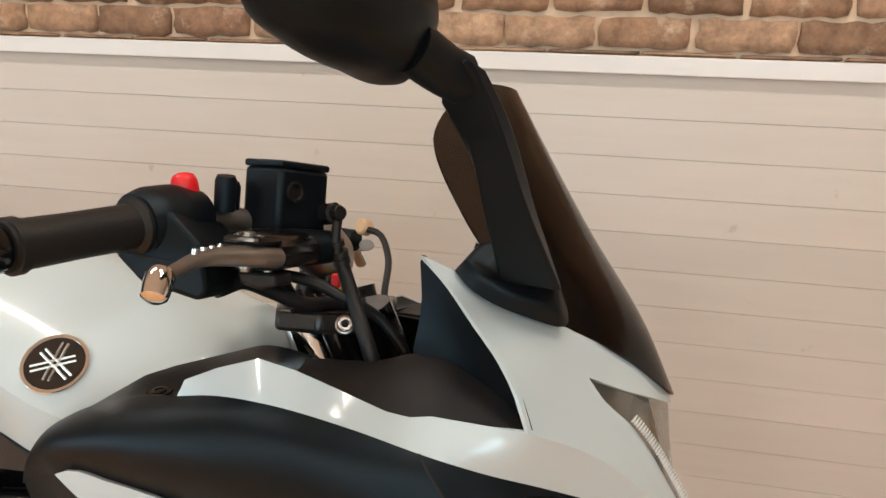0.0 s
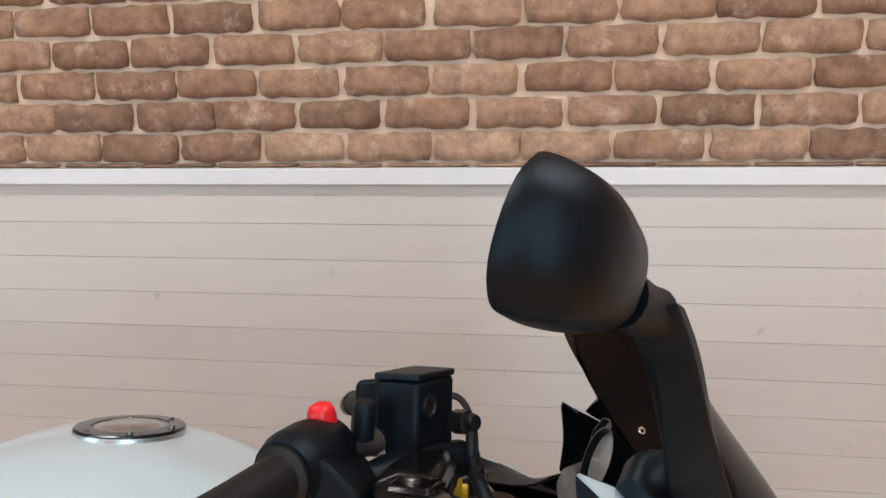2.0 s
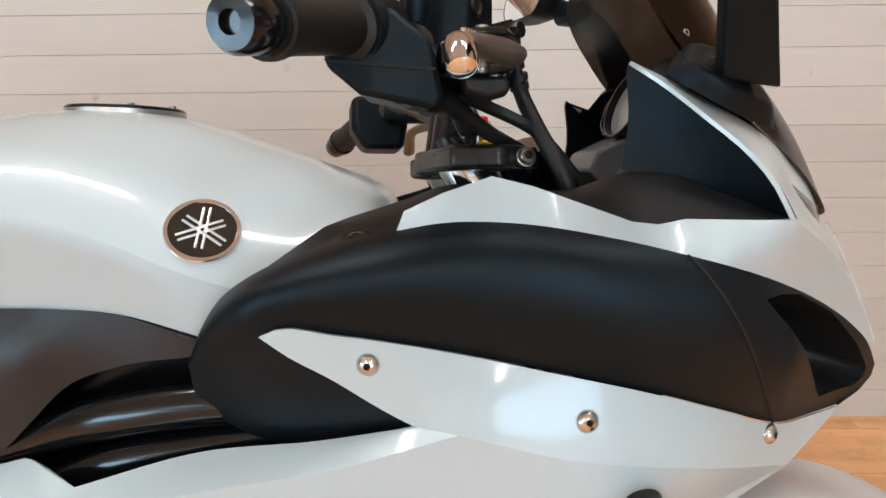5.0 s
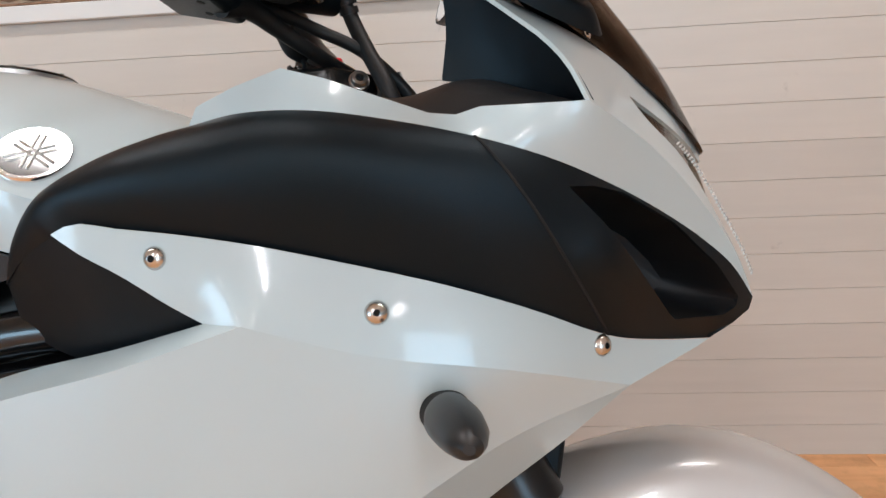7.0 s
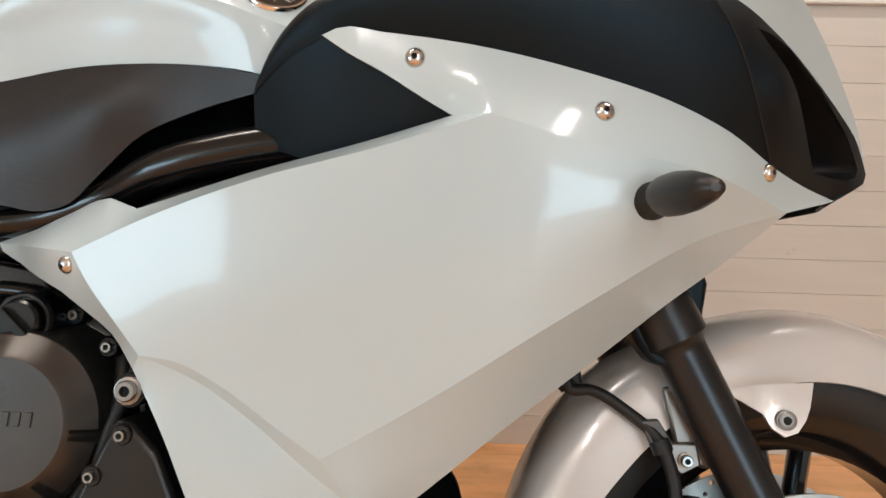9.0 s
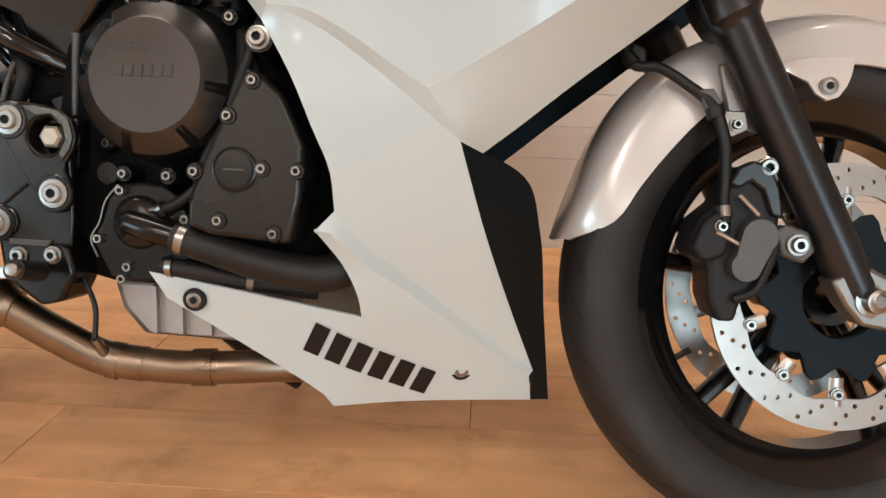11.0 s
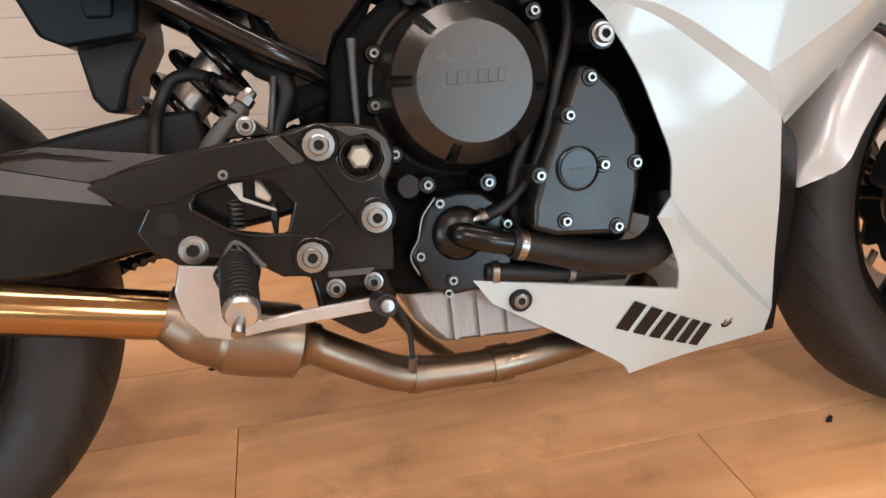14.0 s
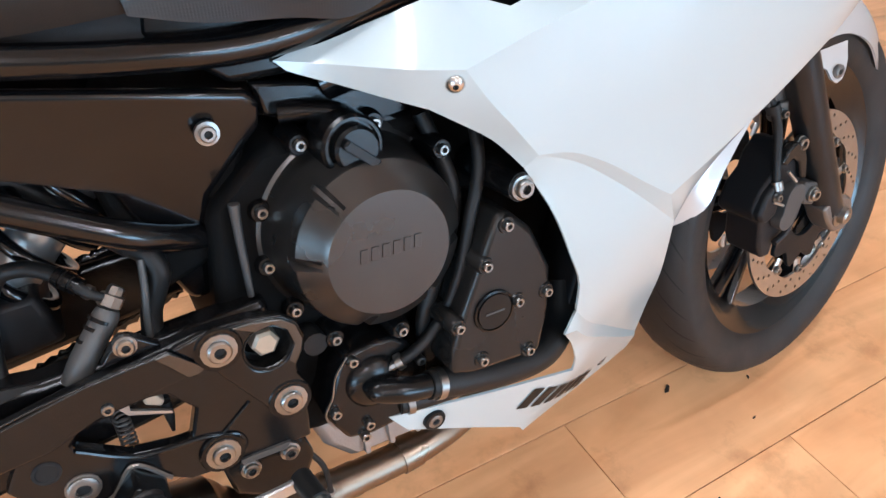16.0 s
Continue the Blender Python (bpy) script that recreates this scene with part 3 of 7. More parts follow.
west_pane.visible_shadow = False
structure("wall_east", box(EA, EA + T, S, N + 0.012, 0, H), PLASTER, "plain light plaster wall")
structure("wall_south", joined(box(W - T, 3.0, S - T, S, 0, H), box(6.4, EA + T, S - T, S, 0, H), *(box(3.0, 6.4, S - T, S, c, d) for c, d in ((0, 0.12), (2.6, H)))), PLASTER, "plain plaster wall with a shop window")
structure("ceiling", box(W - T, EA + T, S - T, N + T, H, H + T), CEILING, "flat white ceiling")
for a, b in ((3.0, 6.4),):
    window = thing("window_1", "wide shop window in a white frame", "window", m=pose(0, 0, 0))
    window["kind"] = "structure"
    part("window_frame", plate([(a, 0.12), (b, 0.12), (b, 2.6), (a, 2.6)], S - 0.09, S - 0.03, [[(a + 0.06, 0.18), (b - 0.06, 0.18), (b - 0.06, 2.54), (a + 0.06, 2.54)]]), TRIM, window)
    pane = part("pane", box(a + 0.06, b - 0.06, S - 0.064, S - 0.058, 0.18, 2.54), GLASS, window)
    pane.visible_shadow = False
structure("trim", joined(box(W, EA, N - 0.022, N + 0.012, 1.155, 1.195)), TRIM, "white painted rail between boards and brick", bevel=0.003)

for lx, ly in TUBES + WARM_TUBES:
    lamp = thing("ceiling_light", "slim white tube light fixed under the ceiling", "light", "tube lights", pose(lx, ly, H))
    sx, sy = (0.63, 0.05) if ly > 0 else (0.05, 0.63)
    part("housing", box(-sx, sx, -sy, sy, -0.05, 0), TRIM, lamp, bevel=0.004)
    part("diffuser", box(-sx + 0.025, sx - 0.025, -sy + 0.025, sy - 0.025, -0.075, -0.051), GLOW_SOFT if ly > 0 else GLOW, lamp)
for lx, ly in SPOTS:
    lamp = thing("spot_lamp", "small warm ceiling spot lamp", "light", "spots", pose(lx, ly, H))
    part("housing", lathe([(0, 0), (0.05, 0), (0.055, 0.1), (0.048, 0.1), (0.044, 0.02), (0, 0.02)], (0, 0, 0), (0, 0, -1), 20), FRAME, lamp)
    part("diffuser", lathe([(0, 0.06), (0.04, 0.06), (0.04, 0.055), (0, 0.055)], (0, 0, 0), (0, 0, -1), 20), GLOW_WARM, lamp)

# ---- the motorcycle: x ahead, y to its left, z up along its own middle plane; it leans on its side stand ----
LEAN, LINE = 12.5, 0.357
bike = thing("motorcycle", "white and black faired sport motorcycle leaning on its side stand", "motorcycle", m=pose(0, LINE, 0, -LEAN, 0, 0))
STEER = Matrix.Translation((1.20, 0, 0.80)) @ Matrix.Rotation(radians(7.0), 4, Vector((-0.44, 0, 0.9))) @ Matrix.Translation((-1.20, 0, -0.80))


def unsteer(p):
    return tuple(STEER.inverted() @ Vector(p))


def both(name, bm, material, label="", **kw):
    """A piece on the right and its twin on the left."""
    twin = flipped(bm)
    a = part(name, bm, material, bike, label, **kw)
    part(name, twin, material, bike, label, **kw)
    return a


# -- side fairing: lines shared by its facets --
TIP, VIN, VTIP = (1.011, -0.238, 0.829), (1.115, -0.238, 0.767), (1.145, -0.251, 0.766)
CHIN, KINK, CREASE = (1.475, -0.095, 0.732), (1.40, -0.165, 0.709), (1.018, -0.204, 0.496)
CORNER, CORNER2 = (1.049, -0.184, 0.450), (1.071, -0.160, 0.441)
top_line = dense([TIP, (1.024, -0.24, 0.8345), (1.06, -0.241, 0.831), (1.137, -0.243, 0.82), (1.211, -0.24, 0.804), (1.284, -0.228, 0.785), (1.33, -0.212, 0.769), (1.391, -0.17, 0.744), (1.429, -0.135, 0.737), CHIN])
chin_line = dense([CHIN, (1.462, -0.108, 0.7275), KINK], smooth=False)
upper_crease = dense([VTIP, (1.22, -0.244, 0.746), (1.313, -0.222, 0.731), KINK])
notch_up = dense([VIN, (1.097, -0.239, 0.777), (1.058, -0.239, 0.801), (1.03, -0.239, 0.816), TIP])
low_crease = dense([KINK, (1.316, -0.193, 0.68), (1.237, -0.212, 0.634), (1.181, -0.214, 0.598), (1.10, -0.21, 0.545), CREASE])
low_edge = dense([KINK, (1.349, -0.155, 0.664), (1.303, -0.15, 0.628), (1.253, -0.15, 0.587), (1.153, -0.156, 0.508), (1.10, -0.158, 0.464), CORNER2])
BACK, BACK2 = (0.862, -0.195, 0.572), (0.853, -0.185, 0.560)
groove_up = dense([CREASE, (0.986, -0.203, 0.516), (0.93, -0.20, 0.552), (0.895, -0.198, 0.568), BACK])
groove_low = dense([CORNER, (1.006, -0.192, 0.484), (0.955, -0.19, 0.523), (0.905, -0.191, 0.555), BACK])
RIM = (0.796, -0.19, 0.656)
notch_crease = dense([VTIP, (1.055, -0.245, 0.738), (0.964, -0.23, 0.716), (0.875, -0.21, 0.688), RIM])
rear_up = dense([RIM, (0.812, -0.193, 0.632), (0.838, -0.195, 0.601), BACK])
rear_lip = dense([BACK2, (0.828, -0.175, 0.588), (0.80, -0.170, 0.607), (0.775, -0.165, 0.623)])
TAIL = (0.6728, -0.1026, 0.6685)
tail_crease = dense([RIM, (0.762, -0.178, 0.6595), (0.7315, -0.152, 0.6625), (0.700, -0.121, 0.6655), TAIL])
tail_up = dense([TAIL, (0.6901, -0.106, 0.6742), (0.7023, -0.112, 0.6766), (0.7237, -0.12, 0.6827), (0.7407, -0.127, 0.6889), (0.7662, -0.137, 0.6972), (0.785, -0.145, 0.7042), (0.815, -0.168, 0.706)])
tail_low = dense([TAIL, (0.6785, -0.107, 0.6622), (0.6965, -0.118, 0.654), (0.7146, -0.13, 0.6476), (0.7316, -0.143, 0.6405), (0.755, -0.156, 0.631), (0.775, -0.165, 0.623)])
side_bm = mesh_of(
    patch(ring_of(upper_crease, low_crease, groove_up, rear_up[::-1], notch_crease[::-1]), [(1.10, -0.236, 0.66), (0.96, -0.218, 0.62), (1.26, -0.232, 0.70)]),
    patch(ring_of(top_line, chin_line, upper_crease[::-1], [VIN], notch_up)),
    patch(ring_of(low_edge, [CORNER], [CREASE], low_crease[::-1])),
    patch(ring_of(groove_up, groove_low[::-1])),
    patch(ring_of(rear_up, rear_lip, dense([(0.775, -0.165, 0.623), (0.786, -0.178, 0.632), RIM]))),
    patch(ring_of(notch_crease, tail_crease, tail_up, [(0.845, -0.180, 0.6955)], dense([(0.845, -0.180, 0.6955), (0.946, -0.19, 0.728), (1.048, -0.22, 0.75), VIN]))),
    patch(ring_of(tail_crease, tail_low, dense([(0.775, -0.165, 0.623), (0.786, -0.178, 0.632), RIM]))),
)
SKIN = BVHTree.FromBMesh(side_bm)
both("side_fairing", side_bm, WHITE, "white pearl side fairing panel with sharp creases", solid=0.003, sharp=50)
N1, N2 = (0.927, -0.175, 0.378), (0.911, -0.176, 0.355)
ridge = dense([N1, (0.942, -0.169, 0.360), (1.015, -0.13, 0.299), (1.085, -0.088, 0.242), (1.139, -0.056, 0.20)])
leg_front = dense([CORNER, (1.075, -0.15, 0.366), (1.108, -0.10, 0.277), (1.139, -0.056, 0.20)])
leg_rear = dense([BACK2, (0.884, -0.190, 0.507), (0.906, -0.188, 0.457), (0.923, -0.183, 0.417), N1])
low_top = dense([N2, (0.935, -0.16, 0.322), (0.950, -0.15, 0.286), (0.952, -0.143, 0.268)])
belly_top = dense([(0.952, -0.143, 0.268), (0.821, -0.14, 0.289), (0.720, -0.134, 0.305)])
belly_low = dense([(0.720, -0.134, 0.305), (0.74, -0.132, 0.277), (0.83, -0.115, 0.221), (0.887, -0.105, 0.185), (0.906, -0.10, 0.171), (0.915, -0.094, 0.157)], smooth=False)
belly_base = dense([(0.915, -0.094, 0.157), (0.984, -0.08, 0.162), (1.07, -0.06, 0.163), (1.139, -0.04, 0.161)])
shift = np.linspace(1, 0.45, len(ridge))[:, None] * np.array((-0.010, -0.0075, -0.0125))
ridge_low = ridge + shift
ridge_low[0] = (0.9085, -0.180, 0.3575)
band = patch(ring_of(ridge, ridge_low[::-1]))
belly = patch(ring_of(ridge_low, [(1.139, -0.04, 0.161)], belly_base[::-1], belly_low[::-1], belly_top[::-1], low_top[::-1]))
lower_bm = mesh_of(patch(ring_of(leg_rear, ridge, leg_front[::-1], groove_low, [BACK2])), band, belly)
both("lower_cowl", lower_bm, WHITE, "white lower fairing with black brand bars", solid=0.003, sharp=50)
BELLY = belly[2]


def draped(outline, field, lift, n=5):
    """A thin flat mark that follows a panel; outline is four corners in x and z."""
    a, b, c, d = (np.array(q) for q in outline)
    bm = bmesh.new()
    grid = []
    for i in range(n + 1):
        row = []
        for j in range(n + 1):
            u, v = i / n, j / n
            q = (a * (1 - u) + b * u) * (1 - v) + (d * (1 - u) + c * u) * v
            row.append(bm.verts.new((q[0], float(field(q)[0]) - lift, q[1])))
        grid.append(row)
    for i in range(n):
        for j in range(n):
            bm.faces.new((grid[i][j], grid[i + 1][j], grid[i + 1][j + 1], grid[i][j + 1]))
    return bm


for k in range(6):
    u0, u1 = k / 6 + 0.012, (k + 0.72) / 6 + 0.012
    lo = lambda u: np.array((0.884, 0.2265)) * (1 - u) + np.array((1.020, 0.1705)) * u
    hi = lambda u: np.array((0.901, 0.260)) * (1 - u) + np.array((1.034, 0.199)) * u
    part("brand_bar", draped([lo(u0), lo(u1), hi(u1), hi(u0)], BELLY, 0.0012), BRAND, bike, "black slanted brand bar")
for (x, z), y in zip(((0.771, 0.277), (1.057, 0.202)), (-0.136, -0.0795)):
    ax = (0.25, -0.93, -0.25) if x > 1 else (0, -1, -0.1)
    part("screw_seat", lathe([(0.0085, 0.0016), (0.0118, 0.0016), (0.0126, 0.0004), (0.0126, -0.004)], (x, y, z), ax, 24), BRAND, bike, "dark ring round the cowl screw")
    bolt(bike, x, y, z, 0.0082, 0.0028, ax, LEVER, 1.0)

leg_inner = patch(ring_of(dense([CORNER2, (1.09, -0.145, 0.435), (1.12, -0.12, 0.415), (1.136, -0.10, 0.362), (1.147, -0.07, 0.27), (1.161, -0.03, 0.16)]), [(1.139, -0.038, 0.161)], dense([(1.139, -0.054, 0.2), (1.108, -0.098, 0.277), (1.075, -0.148, 0.366), (1.050, -0.18, 0.449)])))
both("inner_cowl", mesh_of(leg_inner), BLACK, "black inner edge of the lower cowl", solid=0.003)
liner = [[(x, -y - 0.014, z + d) for x, y, z in low_edge[::5]] for d in (0.085, 0.03, -0.015)]
part("inner_liner", loft(liner, 24, 6), BLACK, bike, "black liner inside the far fairing panel", solid=0.002)

# -- black shoulder panels with the air duct --
strip_low = dense([(1.104, -0.226, 0.899), (1.136, -0.231, 0.9045), (1.18, -0.235, 0.9045), (1.248, -0.235, 0.894), (1.302, -0.232, 0.881), (1.34, -0.22, 0.87), (1.384, -0.19, 0.854), (1.432, -0.15, 0.832), (1.468, -0.12, 0.811), (1.493, -0.10, 0.792), (1.518, -0.072, 0.763)])
left_edge = dense([(0.944, -0.192, 0.795), (0.952, -0.196, 0.815), (0.973, -0.200, 0.848), (1.002, -0.206, 0.868), (1.049, -0.216, 0.887), (1.084, -0.222, 0.896), (1.104, -0.226, 0.899)])
under = lambda line: np.array([(x, y + 0.004, z) for x, y, z in line])
i_top = int(np.argmin(abs(strip_low[:, 0] - 1.301)))
i_low = int(np.argmin(abs(top_line[:, 0] - 1.386)))
roof = curve(ring_of(left_edge, strip_low[:i_top + 1]), 60)
base_line = curve(ring_of(dense([left_edge[0], (0.975, -0.214, 0.815), under(top_line)[0]]), under(top_line)[:i_low + 1]), 60)


def over(s):
    """A line along the shoulder, s from its roof edge (0) to its lower edge (1), swelling outwards between."""
    swell = 0.027 * math.sin(math.pi * s ** 0.8) * np.sin(np.minimum(1, np.linspace(0, 1, 60) * 2.6) * math.pi / 2)
    return roof * (1 - s) + base_line * s + swell[:, None] * np.array((0.02, -0.96, 0.28))


SEAM = np.array([over(s)[-1] for s in np.linspace(0, 1, 13)])
both("shoulder_cover", loft([over(s) for s in np.linspace(0, 1, 13)], 60), BLACK, "black textured shoulder cover above the fairing", solid=0.003)
duct_hole = dense([(1.356, 0.8495), (1.374, 0.8505), (1.396, 0.847), (1.439, 0.8255), (1.478, 0.793), (1.501, 0.765), (1.499, 0.757), (1.486, 0.7505), (1.441, 0.7515), (1.435, 0.757), (1.406, 0.793), (1.379, 0.826), (1.356, 0.8495)], 0.006, False)[:-1]
nose_low = [(1.5135, -0.075, 0.753), (1.496, -0.087, 0.743), tuple(under(top_line)[-1])]
duct = patch(ring_of(strip_low[i_top:], nose_low, under(top_line)[i_low:][::-1], SEAM[::-1]), [(1.375, -0.212, 0.80)], hole=duct_hole)
both("air_duct_cover", mesh_of(duct), BLACK, "black nose cover with an air duct opening", solid=0.003)
duct_rim = [(x, float(duct[2]((x, z))[0]), z) for x, z in duct_hole]
duct_rim.append(duct_rim[0])
duct_in = [(1.405 + (x - 1.42) * 0.5, -0.075 + (y + 0.14) * 0.25, 0.800 + (z - 0.80) * 0.6) for x, y, z in duct_rim]
duct_mid = [tuple(np.array(a) * 0.55 + np.array(b) * 0.45 + (-0.004, 0.012, 0)) for a, b in zip(duct_rim, duct_in)]
duct_end = [tuple(np.mean(duct_in, axis=0) + (np.array(q) - np.mean(duct_in, axis=0)) * 0.02) for q in duct_in]
cavity = loft([duct_rim, duct_mid, duct_in, duct_end], len(duct_rim))
bmesh.ops.remove_doubles(cavity, verts=cavity.verts, dist=1e-5)
both("air_duct", cavity, DARK, "dark duct inside the nose cover")
both("panel_gap", tube([tuple(np.array(q) + (0, -0.0003, 0)) for q in SEAM], 0.0011, 6, 30), GROOVE)
duct_low = patch(ring_of(dense([(0.944, -0.19, 0.795), (0.975, -0.215, 0.818), (1.011, -0.233, 0.829)]), under(notch_up)[::-1], dense([(1.115, -0.232, 0.766), (1.05, -0.208, 0.742), (0.985, -0.186, 0.742), (0.944, -0.175, 0.765), (0.944, -0.19, 0.795)])), [(1.03, -0.222, 0.785)])
both("duct_underside", mesh_of(duct_low), BLACK, "black underside of the shoulder cover", solid=0.003)

# -- white strip and nose cowl --
NOSE = (1.371, -0.222, 0.904)
strip_top = dense([(1.104, -0.226, 0.899), (1.109, -0.225, 0.912), (1.135, -0.225, 0.924), (1.168, -0.225, 0.935), (1.196, -0.22, 0.928), (1.229, -0.215, 0.916), (1.265, -0.211, 0.903), (1.283, -0.211, 0.901), (1.30, -0.215, 0.905), NOSE], smooth=False)
front_crease = dense([NOSE, (1.421, -0.172, 0.877), (1.464, -0.13, 0.84), (1.501, -0.092, 0.797), (1.518, -0.072, 0.763)])
both("nose_side_panel", mesh_of(patch(ring_of(strip_low, front_crease[::-1], strip_top[::-1]), [(1.33, -0.229, 0.89)])), WHITE, "white strip panel along the nose", solid=0.003, sharp=50)
horn = dense([NOSE, (1.359, -0.215, 0.931), (1.343, -0.205, 0.953), (1.326, -0.195, 0.97), (1.29, -0.17, 1.005), (1.273, -0.162, 1.018)])
cowl_top = dense([(1.273, -0.162, 1.018), (1.30, -0.154, 1.007), (1.389, -0.119, 0.966), (1.436, -0.072, 0.941), (1.464, -0.042, 0.924), (1.496, -0.004, 0.893)])
SLIT = (1.413, -0.122, 0.926)
beak_low = dense([(1.496, -0.004, 0.884), (1.475, -0.045, 0.897), (1.445, -0.088, 0.911), SLIT])
lamp_edge = dense([SLIT, (1.424, -0.119, 0.911), (1.453, -0.102, 0.884), (1.487, -0.08, 0.836), (1.512, -0.066, 0.79), (1.518, -0.072, 0.763)])
both("nose_cowl", mesh_of(patch(ring_of(horn, cowl_top, beak_low, lamp_edge, front_crease[::-1]), [(1.345, -0.18, 0.965)], plane="xz")), WHITE, "white front cowl round the headlight", solid=0.003, sharp=50)
liner = mesh_of(patch(ring_of(horn, cowl_top, beak_low, lamp_edge, front_crease[::-1]), [(1.345, -0.18, 0.965)], plane="xz"))
for v in liner.verts:
    v.co.y += 0.0055
    v.co.x -= 0.002
both("cowl_liner", liner, BLACK, "black inside of the front cowl")
lens_mid = dense([(1.495, 0.0, 0.884), (1.503, 0.0, 0.83), (1.524, 0.0, 0.765)])
lens = mesh_of(patch(ring_of(beak_low[::-1], lens_mid, dense([(1.524, 0, 0.765), (1.523, -0.04, 0.765), (1.518, -0.07, 0.766)]), under(lamp_edge)[::-1][1:])))
part("headlight", joined(flipped(lens), lens), GLASS, bike, "clear headlight lens", solid=0.0025)
bowl = mesh_of(patch(ring_of(*[[tuple(np.array(q) * (1, 0.86, 1) + (-0.022, 0, 0)) for q in line] for line in (beak_low[::-1], lens_mid, dense([(1.524, 0, 0.765), (1.523, -0.04, 0.765), (1.518, -0.07, 0.766)]), under(lamp_edge)[::-1][1:])])))
part("lamp_bowl", joined(flipped(bowl), bowl), BOWL, bike, "silver bowl behind the headlight lens", solid=0.002)
reflector = lathe([(0, 0.0), (0.02, 0.004), (0.045, 0.022), (0.062, 0.05), (0.064, 0.052)], (1.435, 0, 0.835), (0.9, 0, 0.25), 28)
part("reflector", reflector, CHROME, bike, "chrome headlight reflector", solid=0.001)
part("chin", joined(*(lambda b: (flipped(b), b))(mesh_of(patch(ring_of(dense([(1.518, -0.072, 0.763), (1.524, 0, 0.763)]), [(1.505, 0, 0.735)], [(1.475, -0.094, 0.732)], nose_low[:2][::-1]))))), BLACK, bike, "black chin under the headlight", solid=0.003)
EDGE = curve(lamp_edge, 60)
for k in range(15, 54):
    p, q = EDGE[k], EDGE[k + 1] * 0.45 + EDGE[k] * 0.55
    deep = np.array((0.004, 0.011, 0.003))
    lift = np.array((0.0055, -0.0008, 0.0))
    rib = bmesh.new()
    quad = [rib.verts.new(tuple(v)) for v in (p + lift, q + lift, q + lift + deep, p + lift + deep)]
    rib.faces.new(quad)
    part("lens_rib", rib, STRIP, bike, solid=0.0015)

fin = patch(ring_of(under(horn), dense([(1.271, -0.157, 1.012), (1.274, -0.154, 0.975), (1.270, -0.155, 0.941)]), dense([(1.270, -0.155, 0.938), (1.29, -0.158, 0.934), (1.328, -0.172, 0.923), (1.363, -0.195, 0.909)])), [(1.315, -0.172, 0.955)])
both("cockpit_fin", mesh_of(fin), BLACK, "black inner cockpit panel", solid=0.003)
knob = patch(ring_of(dense([(1.371, -0.219, 0.9035), (1.30, -0.213, 0.9045), (1.283, -0.209, 0.9005), (1.265, -0.209, 0.9025), (1.229, -0.213, 0.9155), (1.196, -0.218, 0.9275)], smooth=False), dense([(1.18, -0.15, 0.922), (1.24, -0.14, 0.925), (1.27, -0.15, 0.936), (1.29, -0.156, 0.938), (1.33, -0.172, 0.925), (1.364, -0.198, 0.909)])), [(1.30, -0.185, 0.926), (1.26, -0.18, 0.922)], plane="xy", out=(0, 0, 1))
both("cockpit_cover", mesh_of(knob), DARK, "dark grey cockpit cover", solid=0.003)
part("screw_hole", lathe([(0, 0.001), (0.0035, 0.001), (0.0035, -0.006), (0, -0.006)], (1.271, -0.163, 0.9275), (0, -0.3, 0.95), 12), GROOVE, bike)
inner = patch(ring_of(dense([(1.104, -0.2235, 0.9), (1.109, -0.2225, 0.911), (1.135, -0.2225, 0.923), (1.168, -0.2225, 0.9335), (1.196, -0.218, 0.9265)], smooth=False), dense([(1.18, -0.15, 0.925), (1.141, -0.145, 0.928), (1.10, -0.135, 0.915), (1.06, -0.155, 0.903)]), dense([(1.046, -0.178, 0.898), (1.0, -0.192, 0.866)]), left_edge[int(len(left_edge) * 0.55):] + (0, 0.003, -0.001)), plane="xy", out=(0, 0, 1))
inner_bm = mesh_of(inner)
INNER = BVHTree.FromBMesh(inner_bm)
both("inner_cover", inner_bm, BLACK, "black cover between shoulder and tank", solid=0.003)
spot, ax = INNER.ray_cast(Vector((1.073, -0.2, 1.2)), Vector((0, 0, -1)))[:2]
ax = ax if ax.z > 0 else -ax
part("screw_seat", lathe([(0.0085, 0.0012), (0.0105, 0.0008), (0.011, -0.004)], tuple(spot), tuple(ax), 20), GROOVE, bike)
bolt(bike, *spot, 0.006, 0.0018, ax, FRAME, 1.35)

# -- fairing screws --
for x, z in ((1.085, 0.811), (1.231, 0.772), (1.379, 0.740), (0.789, 0.645)):
    spot, ax = SKIN.ray_cast(Vector((x, -0.6, z)), Vector((0, 1, 0)))[:2]
    ax = ax if ax.y < 0 else -ax
    dome_screw(bike, spot + ax * 0.0006, ax)

# -- windscreen and mirrors --
centre = [(1.50, 0, 0.893), (1.472, 0, 0.95), (1.404, 0, 1.05), (1.353, 0, 1.131), (1.324, 0, 1.179)]
mid = [(1.45, -0.065, 0.933), (1.415, -0.08, 0.985), (1.362, -0.086, 1.055), (1.322, -0.082, 1.125), (1.306, -0.05, 1.176)]
edge = [(1.389, -0.117, 0.968), (1.345, -0.135, 1.0), (1.30, -0.14, 1.055), (1.272, -0.138, 1.112), (1.283, -0.09, 1.165)]
other = lambda line: [(x, -y, z) for x, y, z in line]
part("windscreen", loft([edge, mid, centre, other(mid), other(edge)], 28, 33), SCREEN, bike, "dark smoked plastic windscreen", solid=0.003)
lowmid = lambda line, dz: [(x - 0.006, y, z + dz) for x, y, z in curve(line, 20)[:8]]
part("screen_base", loft([lowmid(edge, -0.006), lowmid(mid, -0.006), lowmid(centre, -0.006), lowmid(other(mid), -0.006), lowmid(other(edge), -0.006)], 12, 25), FRAME, bike, "gloss black base under the windscreen", solid=0.003)
